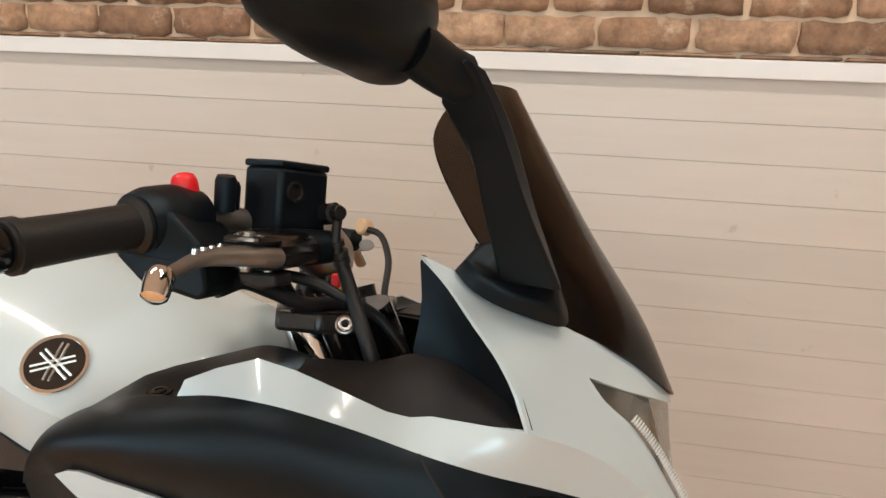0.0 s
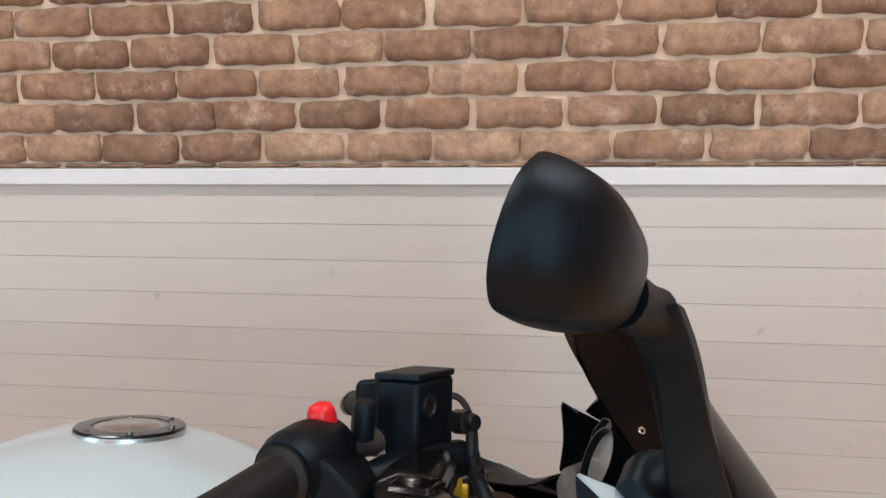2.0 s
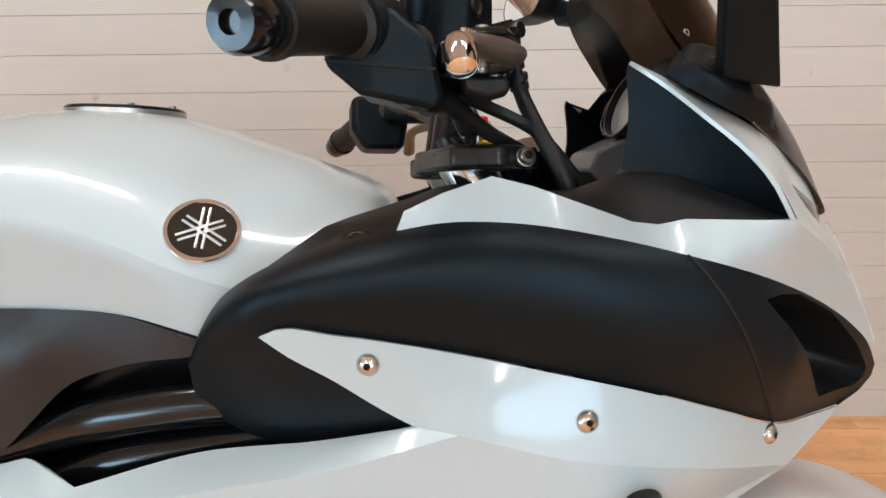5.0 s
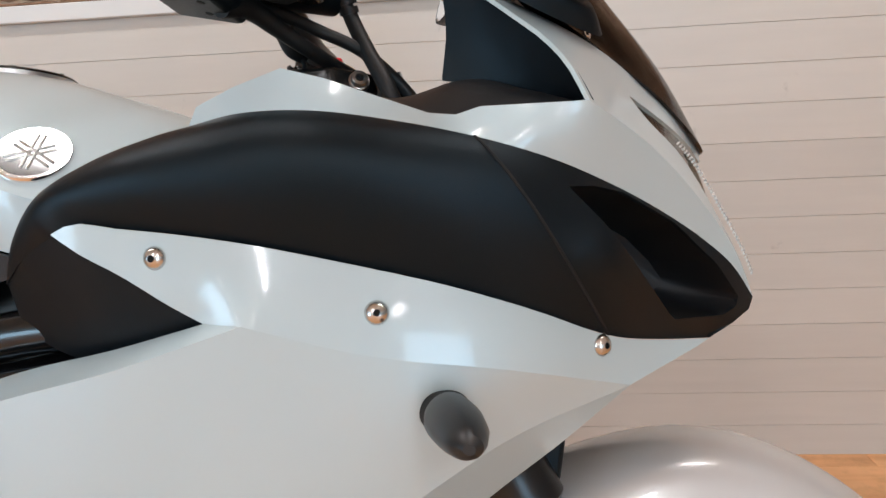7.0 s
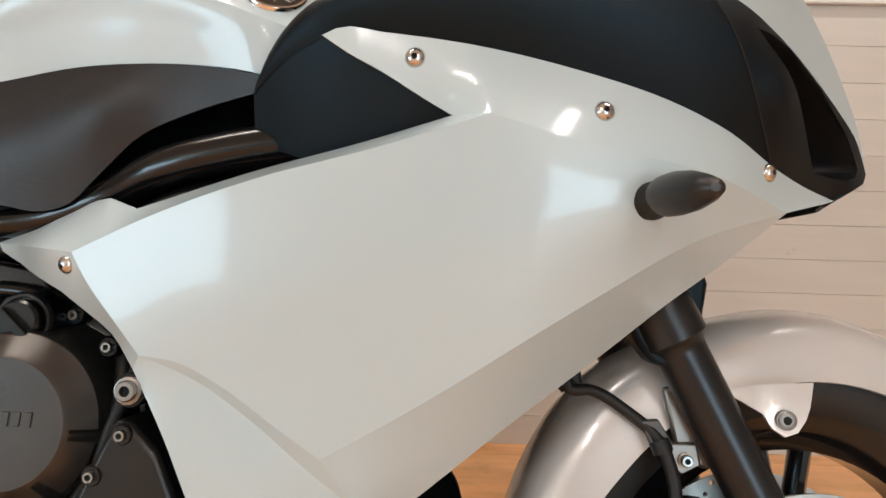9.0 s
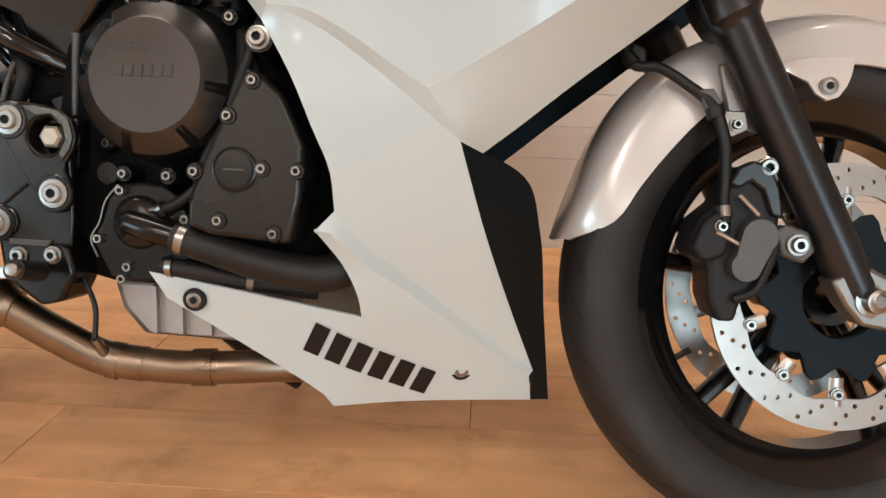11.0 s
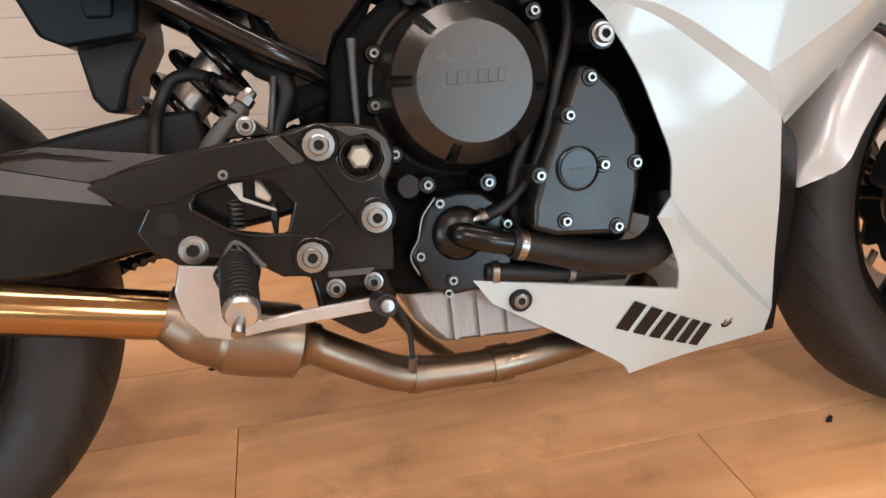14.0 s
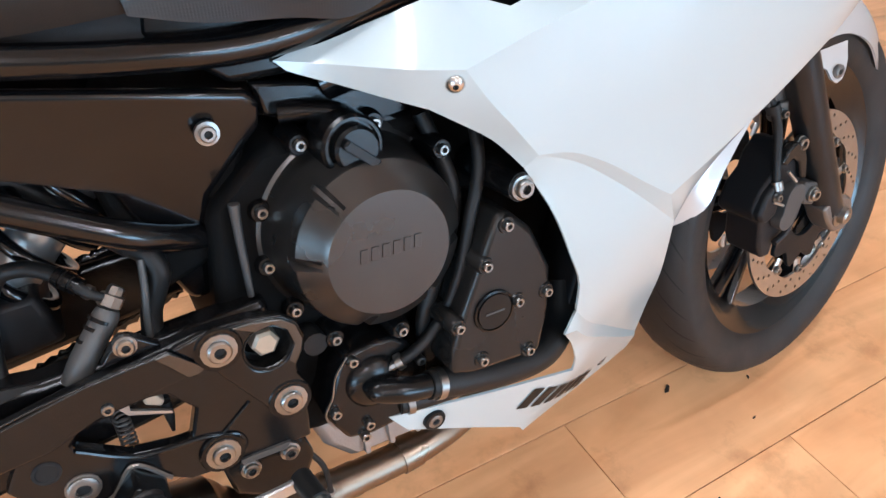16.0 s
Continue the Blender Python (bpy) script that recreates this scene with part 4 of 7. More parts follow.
for u in (3, 6, 9, 12):
    q = curve(edge, 28)[u] * 0.75 + curve(mid, 28)[u] * 0.25
    bolt(bike, *q, 0.0032, 0.002, (0.45, -0.8, 0.35), CHROME, 1.2, name="screen_screw")


def mirror(side):
    rails = [[(1.301, 0.276, 1.137), (1.311, 0.248, 1.117), (1.324, 0.207, 1.06), (1.337, 0.168, 1.003)], [(1.318, 0.286, 1.150), (1.329, 0.266, 1.13), (1.357, 0.212, 1.06), (1.386, 0.158, 0.998)],
             [(1.328, 0.266, 1.146), (1.340, 0.243, 1.125), (1.363, 0.190, 1.06), (1.384, 0.140, 1.002)], [(1.298, 0.256, 1.124), (1.308, 0.230, 1.105), (1.326, 0.184, 1.06), (1.340, 0.146, 1.006)]]
    arm = part("mirror", loft([[(x, side * y, z) for x, y, z in r] for r in rails], 14, closed=True, caps=True), BLACK, bike, "black mirror on a flat arm", bevel=0.0025)
    rim = [(1.300, side * 0.160, 1.008), (1.315, side * 0.172, 0.996), (1.36, side * 0.158, 0.976), (1.392, side * 0.135, 0.970), (1.388, side * 0.118, 0.988), (1.35, side * 0.118, 1.022), (1.315, side * 0.135, 1.026), (1.300, side * 0.160, 1.008)]
    crown = [tuple(np.array(q) * 0.45 + np.array((1.350, side * 0.165, 1.018)) * 0.55) for q in rim]
    apex = [tuple(np.array(q) * 0.02 + np.array((1.352, side * 0.160, 1.026)) * 0.98) for q in rim]
    base = loft([rim, [tuple(np.array(a) * 0.6 + np.array(b) * 0.4 + (0, side * 0.006, 0.008)) for a, b in zip(rim, crown)], crown, apex], 30, 16)
    part("mirror_foot", base, BLACK, arm)
    # housing: rings shrink away from the glass
    face = Vector((-0.915, -side * 0.301, 0.269)).normalized()
    along = Vector((-0.312, side * 0.95, 0)).normalized()
    rise = Vector((0.256, side * 0.084, 0.963)).normalized()
    top_pt = Vector((1.242, side * 0.375, 1.218)) if side < 0 else Vector((1.238, 0.402, 1.232))
    shape = curve([(0.0, 0.0), (-0.03, 0.0), (-0.066, -0.006), (-0.104, -0.016), (-0.120, -0.034), (-0.119, -0.064), (-0.107, -0.084), (-0.070, -0.086), (-0.016, -0.081), (0.010, -0.073), (0.024, -0.056), (0.026, -0.036), (0.017, -0.012), (0.0, 0.0)], 49)
    mid_uv = np.array((-0.058, -0.052))

    def ring(f, back):
        return [tuple(top_pt + along * u + rise * v - face * back) for u, v in mid_uv + (shape - mid_uv) * f]
    shell = loft([ring(0.95, -0.0005), ring(0.985, -0.002), ring(1.0, 0.0), ring(1.005, 0.006), ring(0.985, 0.014), ring(0.925, 0.024), ring(0.81, 0.034), ring(0.63, 0.042), ring(0.38, 0.0475), ring(0.12, 0.0495)], 49, 28)
    bmesh.ops.remove_doubles(shell, verts=shell.verts, dist=2e-5)
    bmesh.ops.holes_fill(shell, edges=[e for e in shell.edges if e.is_boundary and (e.verts[0].co - top_pt - along * mid_uv[0] - rise * mid_uv[1] + face * 0.0495).length < 0.02], sides=80)
    part("mirror_housing", shell, BLACK, arm)
    g = bmesh.new()
    g.faces.new([g.verts.new(q) for q in ring(0.955, 0.0005)[:-1]])
    part("mirror_glass", g, MIRROR, arm, "clear mirror glass", solid=0.002)
    part("mirror_joint", tube([(1.312, side * 0.262, 1.140), (1.304, side * 0.275, 1.142), (1.288, side * 0.305, 1.150)], [0.0165, 0.0165, 0.017], 16, flat=0.8), BLACK, arm)


mirror(-1)
mirror(1)

# -- instruments --
dash = part("dashboard", loft([[(1.335, -0.088, 0.955), (1.338, -0.092, 0.99), (1.342, -0.088, 1.022), (1.372, -0.08, 1.026)], [(1.320, -0.05, 0.948), (1.325, -0.05, 0.99), (1.330, -0.045, 1.034), (1.368, -0.045, 1.04)], [(1.322, 0.0, 0.95), (1.328, 0.0, 0.995), (1.334, 0.0, 1.036), (1.37, 0, 1.045)],
                               [(1.326, 0.05, 0.955), (1.332, 0.055, 0.995), (1.338, 0.055, 1.03), (1.37, 0.055, 1.036)], [(1.340, 0.092, 0.962), (1.345, 0.1, 0.99), (1.35, 0.096, 1.018), (1.372, 0.09, 1.022)]], 16, 21), BLACK, bike, "black instrument panel", solid=0.012)
look_back = (-0.9, -0.22, 0.36)
for gy, gr, kind in ((-0.034, 0.032, "clock"), (0.040, 0.028, "display")):
    spot = (1.309 if kind == "clock" else 1.318, gy, 0.993)
    sides = 30 if kind == "clock" else 8
    gauge = part("gauge", lathe([(gr * 0.93, 0.008), (gr * 0.95, 0.014), (gr, 0.014), (gr * 1.05, -0.012)], spot, look_back, sides), FRAME, dash, "round clock in a black rim" if kind == "clock" else "grey digital display in a black rim")
    part("gauge_face", lathe([(0, 0.007), (gr * 0.93, 0.007), (gr * 0.93, 0.002)], spot, look_back, sides), FACE, gauge, "pale grey gauge face")
for k, (x, z, y0, y1) in enumerate(((1.272, 0.955, -0.05, 0.10), (1.290, 0.938, -0.075, 0.08), (1.308, 0.918, -0.10, 0.06))):
    fin_bm = plate([(x, z), (x + 0.035, z + 0.016), (x + 0.06, z + 0.012), (x + 0.05, z - 0.03), (x + 0.012, z - 0.04), (x - 0.008, z - 0.018)], y0, y1)
    part("dash_shroud", fin_bm, FIN, dash, "dark ribbed shroud under the instruments", bevel=0.003)

# -- tank, emblem, cap, knee panel, seat --
def tank_section(x, top, wide, zc, zlow, wlow):
    """Half a cross-section on each side: the crown down to the side crease, and the flank below it."""
    crown = [(0, top), (0.055, top - 0.004), (0.105, top - (top - zc) * 0.25), (wide * 0.885, zc + 0.0325), (wide * 0.962, zc + 0.012), (wide, zc)]
    flank = [(wide, zc), (wide * 0.994, zc - 0.008), ((wide + wlow) / 2 + 0.001, (zc + zlow) / 2), (wlow, zlow)]
    return [(x, y, z) for y, z in crown[::-1]] + [(x, -y, z) for y, z in crown[1:]], [(x, -y, z) for y, z in flank]


TANK = [tank_section(0.56, 0.86, 0.115, 0.825, 0.795, 0.10), tank_section(0.62, 0.945, 0.13, 0.868, 0.81, 0.115), tank_section(0.70, 0.986, 0.16, 0.898, 0.824, 0.13), tank_section(0.80, 0.999, 0.177, 0.911, 0.831, 0.15),
        tank_section(0.88, 0.990, 0.184, 0.889, 0.829, 0.163), tank_section(0.95, 0.968, 0.19, 0.862, 0.815, 0.18), tank_section(1.02, 0.944, 0.175, 0.842, 0.79, 0.165), tank_section(1.075, 0.92, 0.145, 0.836, 0.78, 0.135), tank_section(1.09, 0.89, 0.11, 0.828, 0.78, 0.10)]
flank_bm = loft([f for _, f in TANK], 12, 40)
tank_bm = joined(loft([c for c, _ in TANK], 56, 40), flipped(flank_bm), flank_bm)
TANK_SKIN = BVHTree.FromBMesh(tank_bm)
tank = part("fuel_tank", tank_bm, WHITE, bike, "white pearl fuel tank with a soft side crease", sharp=50)
cap = part("tank_cap", lathe([(0, 0.0035), (0.027, 0.004), (0.030, 0.002), (0.037, 0.002), (0.0375, 0.001), (0.052, 0.001), (0.0555, -0.001), (0.0555, -0.006)], (0.819, 0, 0.999), (0.03, 0, 1), 36), PLATE, tank, "brushed round filler cap in a dark ring")
part("cap_ring", lathe([(0.0375, 0.0028), (0.0535, 0.0022), (0.0552, 0.0006), (0.0552, -0.003)], (0.819, 0, 0.999), (0.03, 0, 1), 36), FRAME, cap)
for a in np.linspace(0, 2 * np.pi, 7)[:-1]:
    bolt(cap, 0.819 + 0.046 * math.cos(a), 0.046 * math.sin(a), 1.0015, 0.0032, 0.0012, (0, 0, 1), flange=1.0)
EN = Vector((0.02, -0.66, 0.75)).normalized()
EC, EN = TANK_SKIN.ray_cast(Vector((0.951, -0.167, 0.894)) + EN * 0.3, -EN)[:2]
EN = EN if EN.y < 0 else -EN
emblem = part("emblem", lathe([(0, 0.0010), (0.0245, 0.0010), (0.0252, 0.0022), (0.0280, 0.0022), (0.0290, 0.0005), (0.0290, -0.003)], EC, EN, 36), CHROME, tank, "round emblem with a metal rim")
part("emblem_face", lathe([(0, 0.0016), (0.0246, 0.0016), (0.0246, 0.0005)], EC, EN, 36), GLOSSY, emblem, "dark emblem face")
ex = Vector((1, 0, 0)) - EN * EN.x
ez = EN.cross(ex.normalized())
for a in (90, 210, 330):
    dx = ex.normalized() * math.cos(radians(a)) + ez * math.sin(radians(a))
    sx = EN.cross(dx)
    for off in (-0.0025, 0.0025):
        p0, p1 = EC + EN * 0.0016 - dx * 0.017 + sx * off, EC + EN * 0.0016 + dx * 0.02 + sx * off
        part("emblem_bar", tube([tuple(p0), tuple(p1)], 0.0012, 6), PLATE, emblem)

knee = patch(ring_of(dense([(0.56, -0.10, 0.80), (0.62, -0.117, 0.812), (0.70, -0.132, 0.824), (0.765, -0.147, 0.8305), (0.826, -0.157, 0.8315), (0.884, -0.166, 0.828), (0.953, -0.188, 0.812)]), dense([(0.944, -0.18, 0.80), (0.876, -0.158, 0.786), (0.827, -0.147, 0.767), (0.785, -0.14, 0.729), (0.753, -0.132, 0.703), (0.73, -0.13, 0.697), (0.69, -0.128, 0.702), (0.62, -0.126, 0.708), (0.575, -0.121, 0.718)])), [(0.80, -0.160, 0.79), (0.70, -0.143, 0.76)])
both("knee_panel", mesh_of(knee), DOTTED, "black dotted knee panel under the tank", solid=0.003)
seat_rail = [[(0.10, y * 0.7, z + 0.09), (0.30, y * 0.95, z + 0.03), (0.48, y, z), (0.58, y * 0.96, z + 0.004), (0.70, y * 0.85, z + 0.01)] for y, z in ((-0.118, 0.715), (-0.128, 0.74), (-0.12, 0.775), (-0.08, 0.80), (0, 0.806), (0.08, 0.80), (0.12, 0.775), (0.128, 0.74), (0.118, 0.715))]
part("seat", loft(seat_rail, 24, 30), RUBBER, bike, "black padded seat", solid=0.004)

# -- frame --
both("frame_tube", tube([(1.10, -0.15, 0.775), (1.03, -0.165, 0.765), (0.93, -0.158, 0.755), (0.85, -0.144, 0.738), (0.78, -0.116, 0.712), (0.72, -0.106, 0.694), (0.66, -0.107, 0.685), (0.58, -0.111, 0.689), (0.48, -0.113, 0.702), (0.30, -0.11, 0.74), (0.10, -0.09, 0.81)],
     [0.019, 0.019, 0.019, 0.019, 0.018, 0.0155, 0.0135, 0.0125, 0.012, 0.0115, 0.0115], 20, 70), FRAME, "gloss black frame tube")
part("seat_base", plate([(0.16, 0.80), (0.30, 0.745), (0.48, 0.706), (0.62, 0.69), (0.70, 0.70), (0.70, 0.76), (0.48, 0.76), (0.16, 0.84)], -0.097, 0.097), DARK, bike, "dark plastic base under the seat", bevel=0.004)
both("frame_brace", tube([(1.06, -0.15, 0.735), (0.95, -0.15, 0.72), (0.86, -0.142, 0.70), (0.80, -0.125, 0.672), (0.72, -0.08, 0.64)], 0.017, 12), FRAME)
both("frame_gusset", plate([(0.84, 0.69), (0.97, 0.735), (1.02, 0.75), (0.99, 0.70), (0.9, 0.66), (0.82, 0.65)], -0.142, -0.12), DARK, "dark cover inside the frame", bevel=0.004)
side_bm = plate([(0.20, 0.735), (0.34, 0.7085), (0.488, 0.681), (0.60, 0.659), (0.648, 0.649), (0.659, 0.640), (0.656, 0.612), (0.632, 0.588), (0.610, 0.562), (0.600, 0.53), (0.594, 0.462), (0.575, 0.462), (0.558, 0.50), (0.548, 0.545), (0.536, 0.585), (0.469, 0.615), (0.34, 0.645), (0.20, 0.672)], -0.102, -0.082)
for v in side_bm.verts:
    v.co.y -= (v.co.z - 0.65) * 0.3 if v.co.z > 0.56 else -0.027 - (0.56 - v.co.z) * 0.12
both("side_cover", side_bm, FRAME, "black frame side plate", bevel=0.011, segments=5)
both("lower_frame_tube", tube([(0.20, -0.09, 0.70), (0.40, -0.093, 0.632), (0.461, -0.095, 0.598), (0.503, -0.095, 0.573), (0.546, -0.093, 0.549), (0.58, -0.078, 0.532), (0.62, -0.05, 0.515)], 0.0118, 14), FRAME)
part("clutch_stop", tube([(0.6206, -0.10, 0.5594), (0.6198, -0.10, 0.545), (0.6190, -0.10, 0.50), (0.6186, -0.10, 0.471)], [0.0052, 0.0042, 0.0036, 0.003], 10), LEVER_DARK, bike, "thin upright metal rod")
bolt(bike, 0.612, -0.103, 0.623, 0.0068, 0.005, flange=1.45)
part("frame_block", plate([(0.56, 0.66), (0.68, 0.64), (0.92, 0.66), (0.95, 0.50), (0.66, 0.62), (0.60, 0.50), (0.545, 0.48), (0.52, 0.60)], -0.07, 0.07), CASTING, bike, "black frame and intake block", bevel=0.006)
both("frame_lug", plate([(0.655, 0.652), (0.70, 0.645), (0.78, 0.622), (0.80, 0.60), (0.76, 0.595), (0.70, 0.618), (0.662, 0.622)], -0.088, -0.07), ENGINE, "black frame lug", bevel=0.004)
part("clamp", tube([(0.672, -0.092, 0.624), (0.70, -0.098, 0.622), (0.722, -0.10, 0.617)], [0.0085, 0.007, 0.0085], 12), ENGINE, bike)

part("air_box", plate([(0.58, 0.70), (0.60, 0.825), (0.95, 0.825), (1.0, 0.775), (0.80, 0.655), (0.64, 0.655)], -0.098, 0.098), ENGINE, bike, "black air box under the tank", bevel=0.006)

# -- engine --
part("engine", plate([(0.60, 0.30), (0.66, 0.285), (0.80, 0.28), (0.92, 0.32), (0.95, 0.42), (1.0, 0.62), (0.93, 0.66), (0.80, 0.60), (0.66, 0.60), (0.60, 0.55), (0.585, 0.42)], -0.09, 0.19), CASTING, bike, "black engine crankcase", bevel=0.01)
CX, CZ = 0.7285, 0.5065
case = plate([(CX + 0.104 * math.cos(a) * (1 + 0.03 * math.cos(5 * a)), CZ - 0.006 + 0.110 * math.sin(a) * (1 + 0.03 * math.cos(5 * a))) for a in np.linspace(0, 2 * np.pi, 49)[:-1]], -0.0875, -0.07)
clutch = part("clutch_case", case, ENGINE, bike, "black clutch case flange", bevel=0.004)
drum = lathe([(0.0995, 0.082), (0.0985, 0.0875), (0.0955, 0.0895), (0.0905, 0.0915), (0.0875, 0.0965), (0.0855, 0.106), (0.0832, 0.120), (0.0805, 0.131), (0.0797, 0.1435), (0.0785, 0.1462), (0.0612, 0.1615), (0.0595, 0.1632), (0.0572, 0.165), (0.03, 0.165), (0, 0.165)], (CX, 0, CZ), (0, -1, 0), 120)
for v in drum.verts:
    a = math.degrees(math.atan2(v.co.z - CZ, v.co.x - CX)) % 360
    r = math.hypot(v.co.x - CX, v.co.z - CZ)
    if 0.07 < r < 0.0803 and any(abs((a - t + 180) % 360 - 180) < 3.2 for t in (128, 176, 250, 305, 352)):
        v.co.y += 0.013
part("clutch_cover", drum, CLUTCH, clutch, "round satin black clutch cover", sharp=24)
for k in range(6):
    x = 0.6995 + k * 0.0102
    q = plate([(x, 0.5055), (x + 0.0068, 0.505), (x + 0.0082, 0.5175), (x + 0.0014, 0.518)], -0.1662, -0.1645)
    part("brand_bar", q, CLUTCH, clutch, "raised black brand bar", bevel=0.0004)
for x, y, z in ((0.683, 0.1035, 0.597), (0.753, 0.1025, 0.601), (0.803, 0.132, 0.5735), (0.6425, 0.097, 0.5440), (0.6390, 0.098, 0.492), (0.655, 0.100, 0.441), (0.683, 0.118, 0.408), (0.742, 0.140, 0.407)):
    part("bolt_boss", lathe([(0, y - 0.001), (0.0085, y - 0.001), (0.0105, y - 0.005), (0.0125, 0.07)], (x, 0, z), (0, -1, 0), 16), ENGINE, clutch)
    bolt(clutch, x, -y + 0.001, z, 0.0052, 0.005, flange=1.0)
filler = part("oil_filler", lathe([(0.029, 0.090), (0.028, 0.128), (0.0255, 0.131), (0.023, 0.131), (0.0225, 0.127), (0.0205, 0.127), (0.020, 0.138), (0.0175, 0.1405), (0, 0.1405)], (0.7205, 0, 0.5915), (0.0, -1, 0.02), 36), ENGINE, clutch, "black oil filler cap in a raised collar")
part("grip_rib", moved(box(-0.0185, 0.0185, -0.0095, 0.0, -0.0042, 0.0042), Matrix.Translation((0.7205, -0.1395, 0.5925)) @ Matrix.Rotation(radians(42), 4, "Y")), ENGINE, filler, bevel=0.002)
pick = part("pickup_cover", plate([(0.872, 0.490), (0.85, 0.512), (0.834, 0.517), (0.822, 0.492), (0.806, 0.455), (0.79, 0.42), (0.778, 0.385), (0.776, 0.358), (0.80, 0.349), (0.882, 0.343), (0.893, 0.39), (0.895, 0.44)], -0.172, -0.09), COVER, bike, "satin black engine side cover", bevel=0.006, segments=3)
part("cover_plug", lathe([(0.023, 0.170), (0.0225, 0.1745), (0.0205, 0.1752), (0.020, 0.1735), (0.019, 0.1735), (0.0185, 0.1755), (0, 0.1755)], (0.8255, 0, 0.4155), (0, -1, 0), 32), ENGINE, pick, "round inspection plug")
part("plug_slot", box(0.815, 0.836, -0.1762, -0.1750, 0.4145, 0.4163), LEVER_DARK, pick)
for x, z in ((0.842, 0.503), (0.818, 0.468), (0.853, 0.417), (0.785, 0.412), (0.81, 0.364), (0.866, 0.353), (0.888, 0.416)):
    part("bolt_boss", lathe([(0, 0.174), (0.0078, 0.174), (0.0095, 0.171), (0.0105, 0.12)], (x, 0, z), (0, -1, 0), 14), COVER, pick)
    bolt(pick, x, -0.174, z, 0.0052, 0.005, flange=1.0)
bolt(bike, 0.851, -0.185, 0.542, 0.009, 0.008, material=STEEL, flange=1.3)
part("mount_boss", lathe([(0, 0.184), (0.014, 0.184), (0.016, 0.10)], (0.851, 0, 0.542), (0, -1, 0), 16), ENGINE, bike)
pump = part("water_pump", plate([(0.686, 0.396), (0.672, 0.378), (0.665, 0.355), (0.655, 0.338), (0.665, 0.318), (0.676, 0.298), (0.702, 0.292), (0.735, 0.295), (0.762, 0.312), (0.770, 0.355), (0.752, 0.385), (0.735, 0.398), (0.71, 0.40)], -0.133, -0.085), ENGINE, bike, "black water pump cover", bevel=0.004)
for x, z in ((0.690, 0.39), (0.666, 0.338), (0.760, 0.362), (0.698, 0.309), (0.692, 0.296)):
    bolt(pump, x, -0.135, z, 0.0052, 0.005, flange=1.0)
part("pump_dome", lathe([(0.030, 0.130), (0.028, 0.136), (0.022, 0.141), (0.012, 0.144), (0, 0.145)], (0.709, 0, 0.357), (0, -1, 0), 28), ENGINE, pump)
part("pump_neck", tube([(0.700, -0.140, 0.361), (0.706, -0.150, 0.3585), (0.720, -0.1545, 0.3545), (0.768, -0.1555, 0.3415)], [0.008, 0.0125, 0.0132, 0.0125], 18, 30), ENGINE, pump, "black pipe stub")
part("gasket_edge", tube([(0.686, -0.1335, 0.396), (0.672, -0.1335, 0.378), (0.6655, -0.1335, 0.355), (0.6565, -0.1335, 0.338), (0.664, -0.1335, 0.318)], 0.0011, 6, 30), STEEL, pump, "bright gasket edge")
hose = part("coolant_hose", tube([(0.757, -0.1555, 0.3445), (0.80, -0.154, 0.333), (0.86, -0.147, 0.317), (0.915, -0.136, 0.312), (0.95, -0.12, 0.33), (0.965, -0.10, 0.365)], [0.0150, 0.0165, 0.0185, 0.020, 0.020, 0.019], 18), RUBBER, bike, "black rubber coolant hose")
part("hose_clamp", tube([(0.763, -0.1555, 0.3430), (0.7710, -0.1552, 0.3408)], 0.0166, 20), STEEL, hose, "steel hose clamp")
part("small_hose", tube([(0.735, -0.13, 0.312), (0.77, -0.132, 0.308), (0.83, -0.125, 0.298), (0.90, -0.115, 0.29)], 0.0105, 12), RUBBER, bike)
part("hose_clamp", tube([(0.742, -0.131, 0.3115), (0.749, -0.132, 0.311)], 0.0125, 14), STEEL, bike)
part("hose_clamp", tube([(0.826, -0.126, 0.299), (0.833, -0.125, 0.298)], 0.0125, 14), LEVER, bike)
part("breather_hose", tube([(0.842, -0.12, 0.60), (0.835, -0.14, 0.555), (0.819, -0.146, 0.504), (0.803, -0.146, 0.447), (0.782, -0.142, 0.404), (0.752, -0.14, 0.378), (0.735, -0.138, 0.371)], 0.0062, 10), RUBBER, bike, "thin black hose beside the clutch cover")
part("hose_clip", tube([(0.7395, -0.1395, 0.3735), (0.7335, -0.1375, 0.3705)], 0.0085, 10), STEEL, bike)
part("hose_nipple", tube([(0.735, -0.138, 0.371), (0.722, -0.137, 0.369), (0.714, -0.133, 0.367)], 0.0048, 8), STEEL, bike)
part("second_hose", tube([(0.80, -0.10, 0.60), (0.815, -0.125, 0.52), (0.79, -0.128, 0.45), (0.772, -0.126, 0.40), (0.776, -0.12, 0.35)], 0.008, 10), RUBBER, bike)
part("sensor", lathe([(0, 0.115), (0.012, 0.115), (0.013, 0.10), (0.0105, 0.08)], (0.664, 0, 0.408), (0, -1, 0), 12), RUBBER, bike)
sump = part("oil_pan", plate([(0.652, 0.29), (0.664, 0.255), (0.69, 0.226), (0.808, 0.222), (0.825, 0.24), (0.82, 0.29)], -0.085, 0.13), ALU, bike, "bare cast aluminium oil pan", bevel=0.008)
for x in (0.705, 0.735, 0.768):
    part("rib", plate([(x, 0.228), (x + 0.006, 0.228), (x + 0.004, 0.285), (x - 0.002, 0.285)], -0.093, -0.08), ALU, sump, bevel=0.002)

part("radiator", plate([(0.95, 0.34), (1.03, 0.36), (1.13, 0.60), (1.04, 0.64)], -0.13, 0.13), DARK, bike, "dark radiator behind the fairing", bevel=0.006)

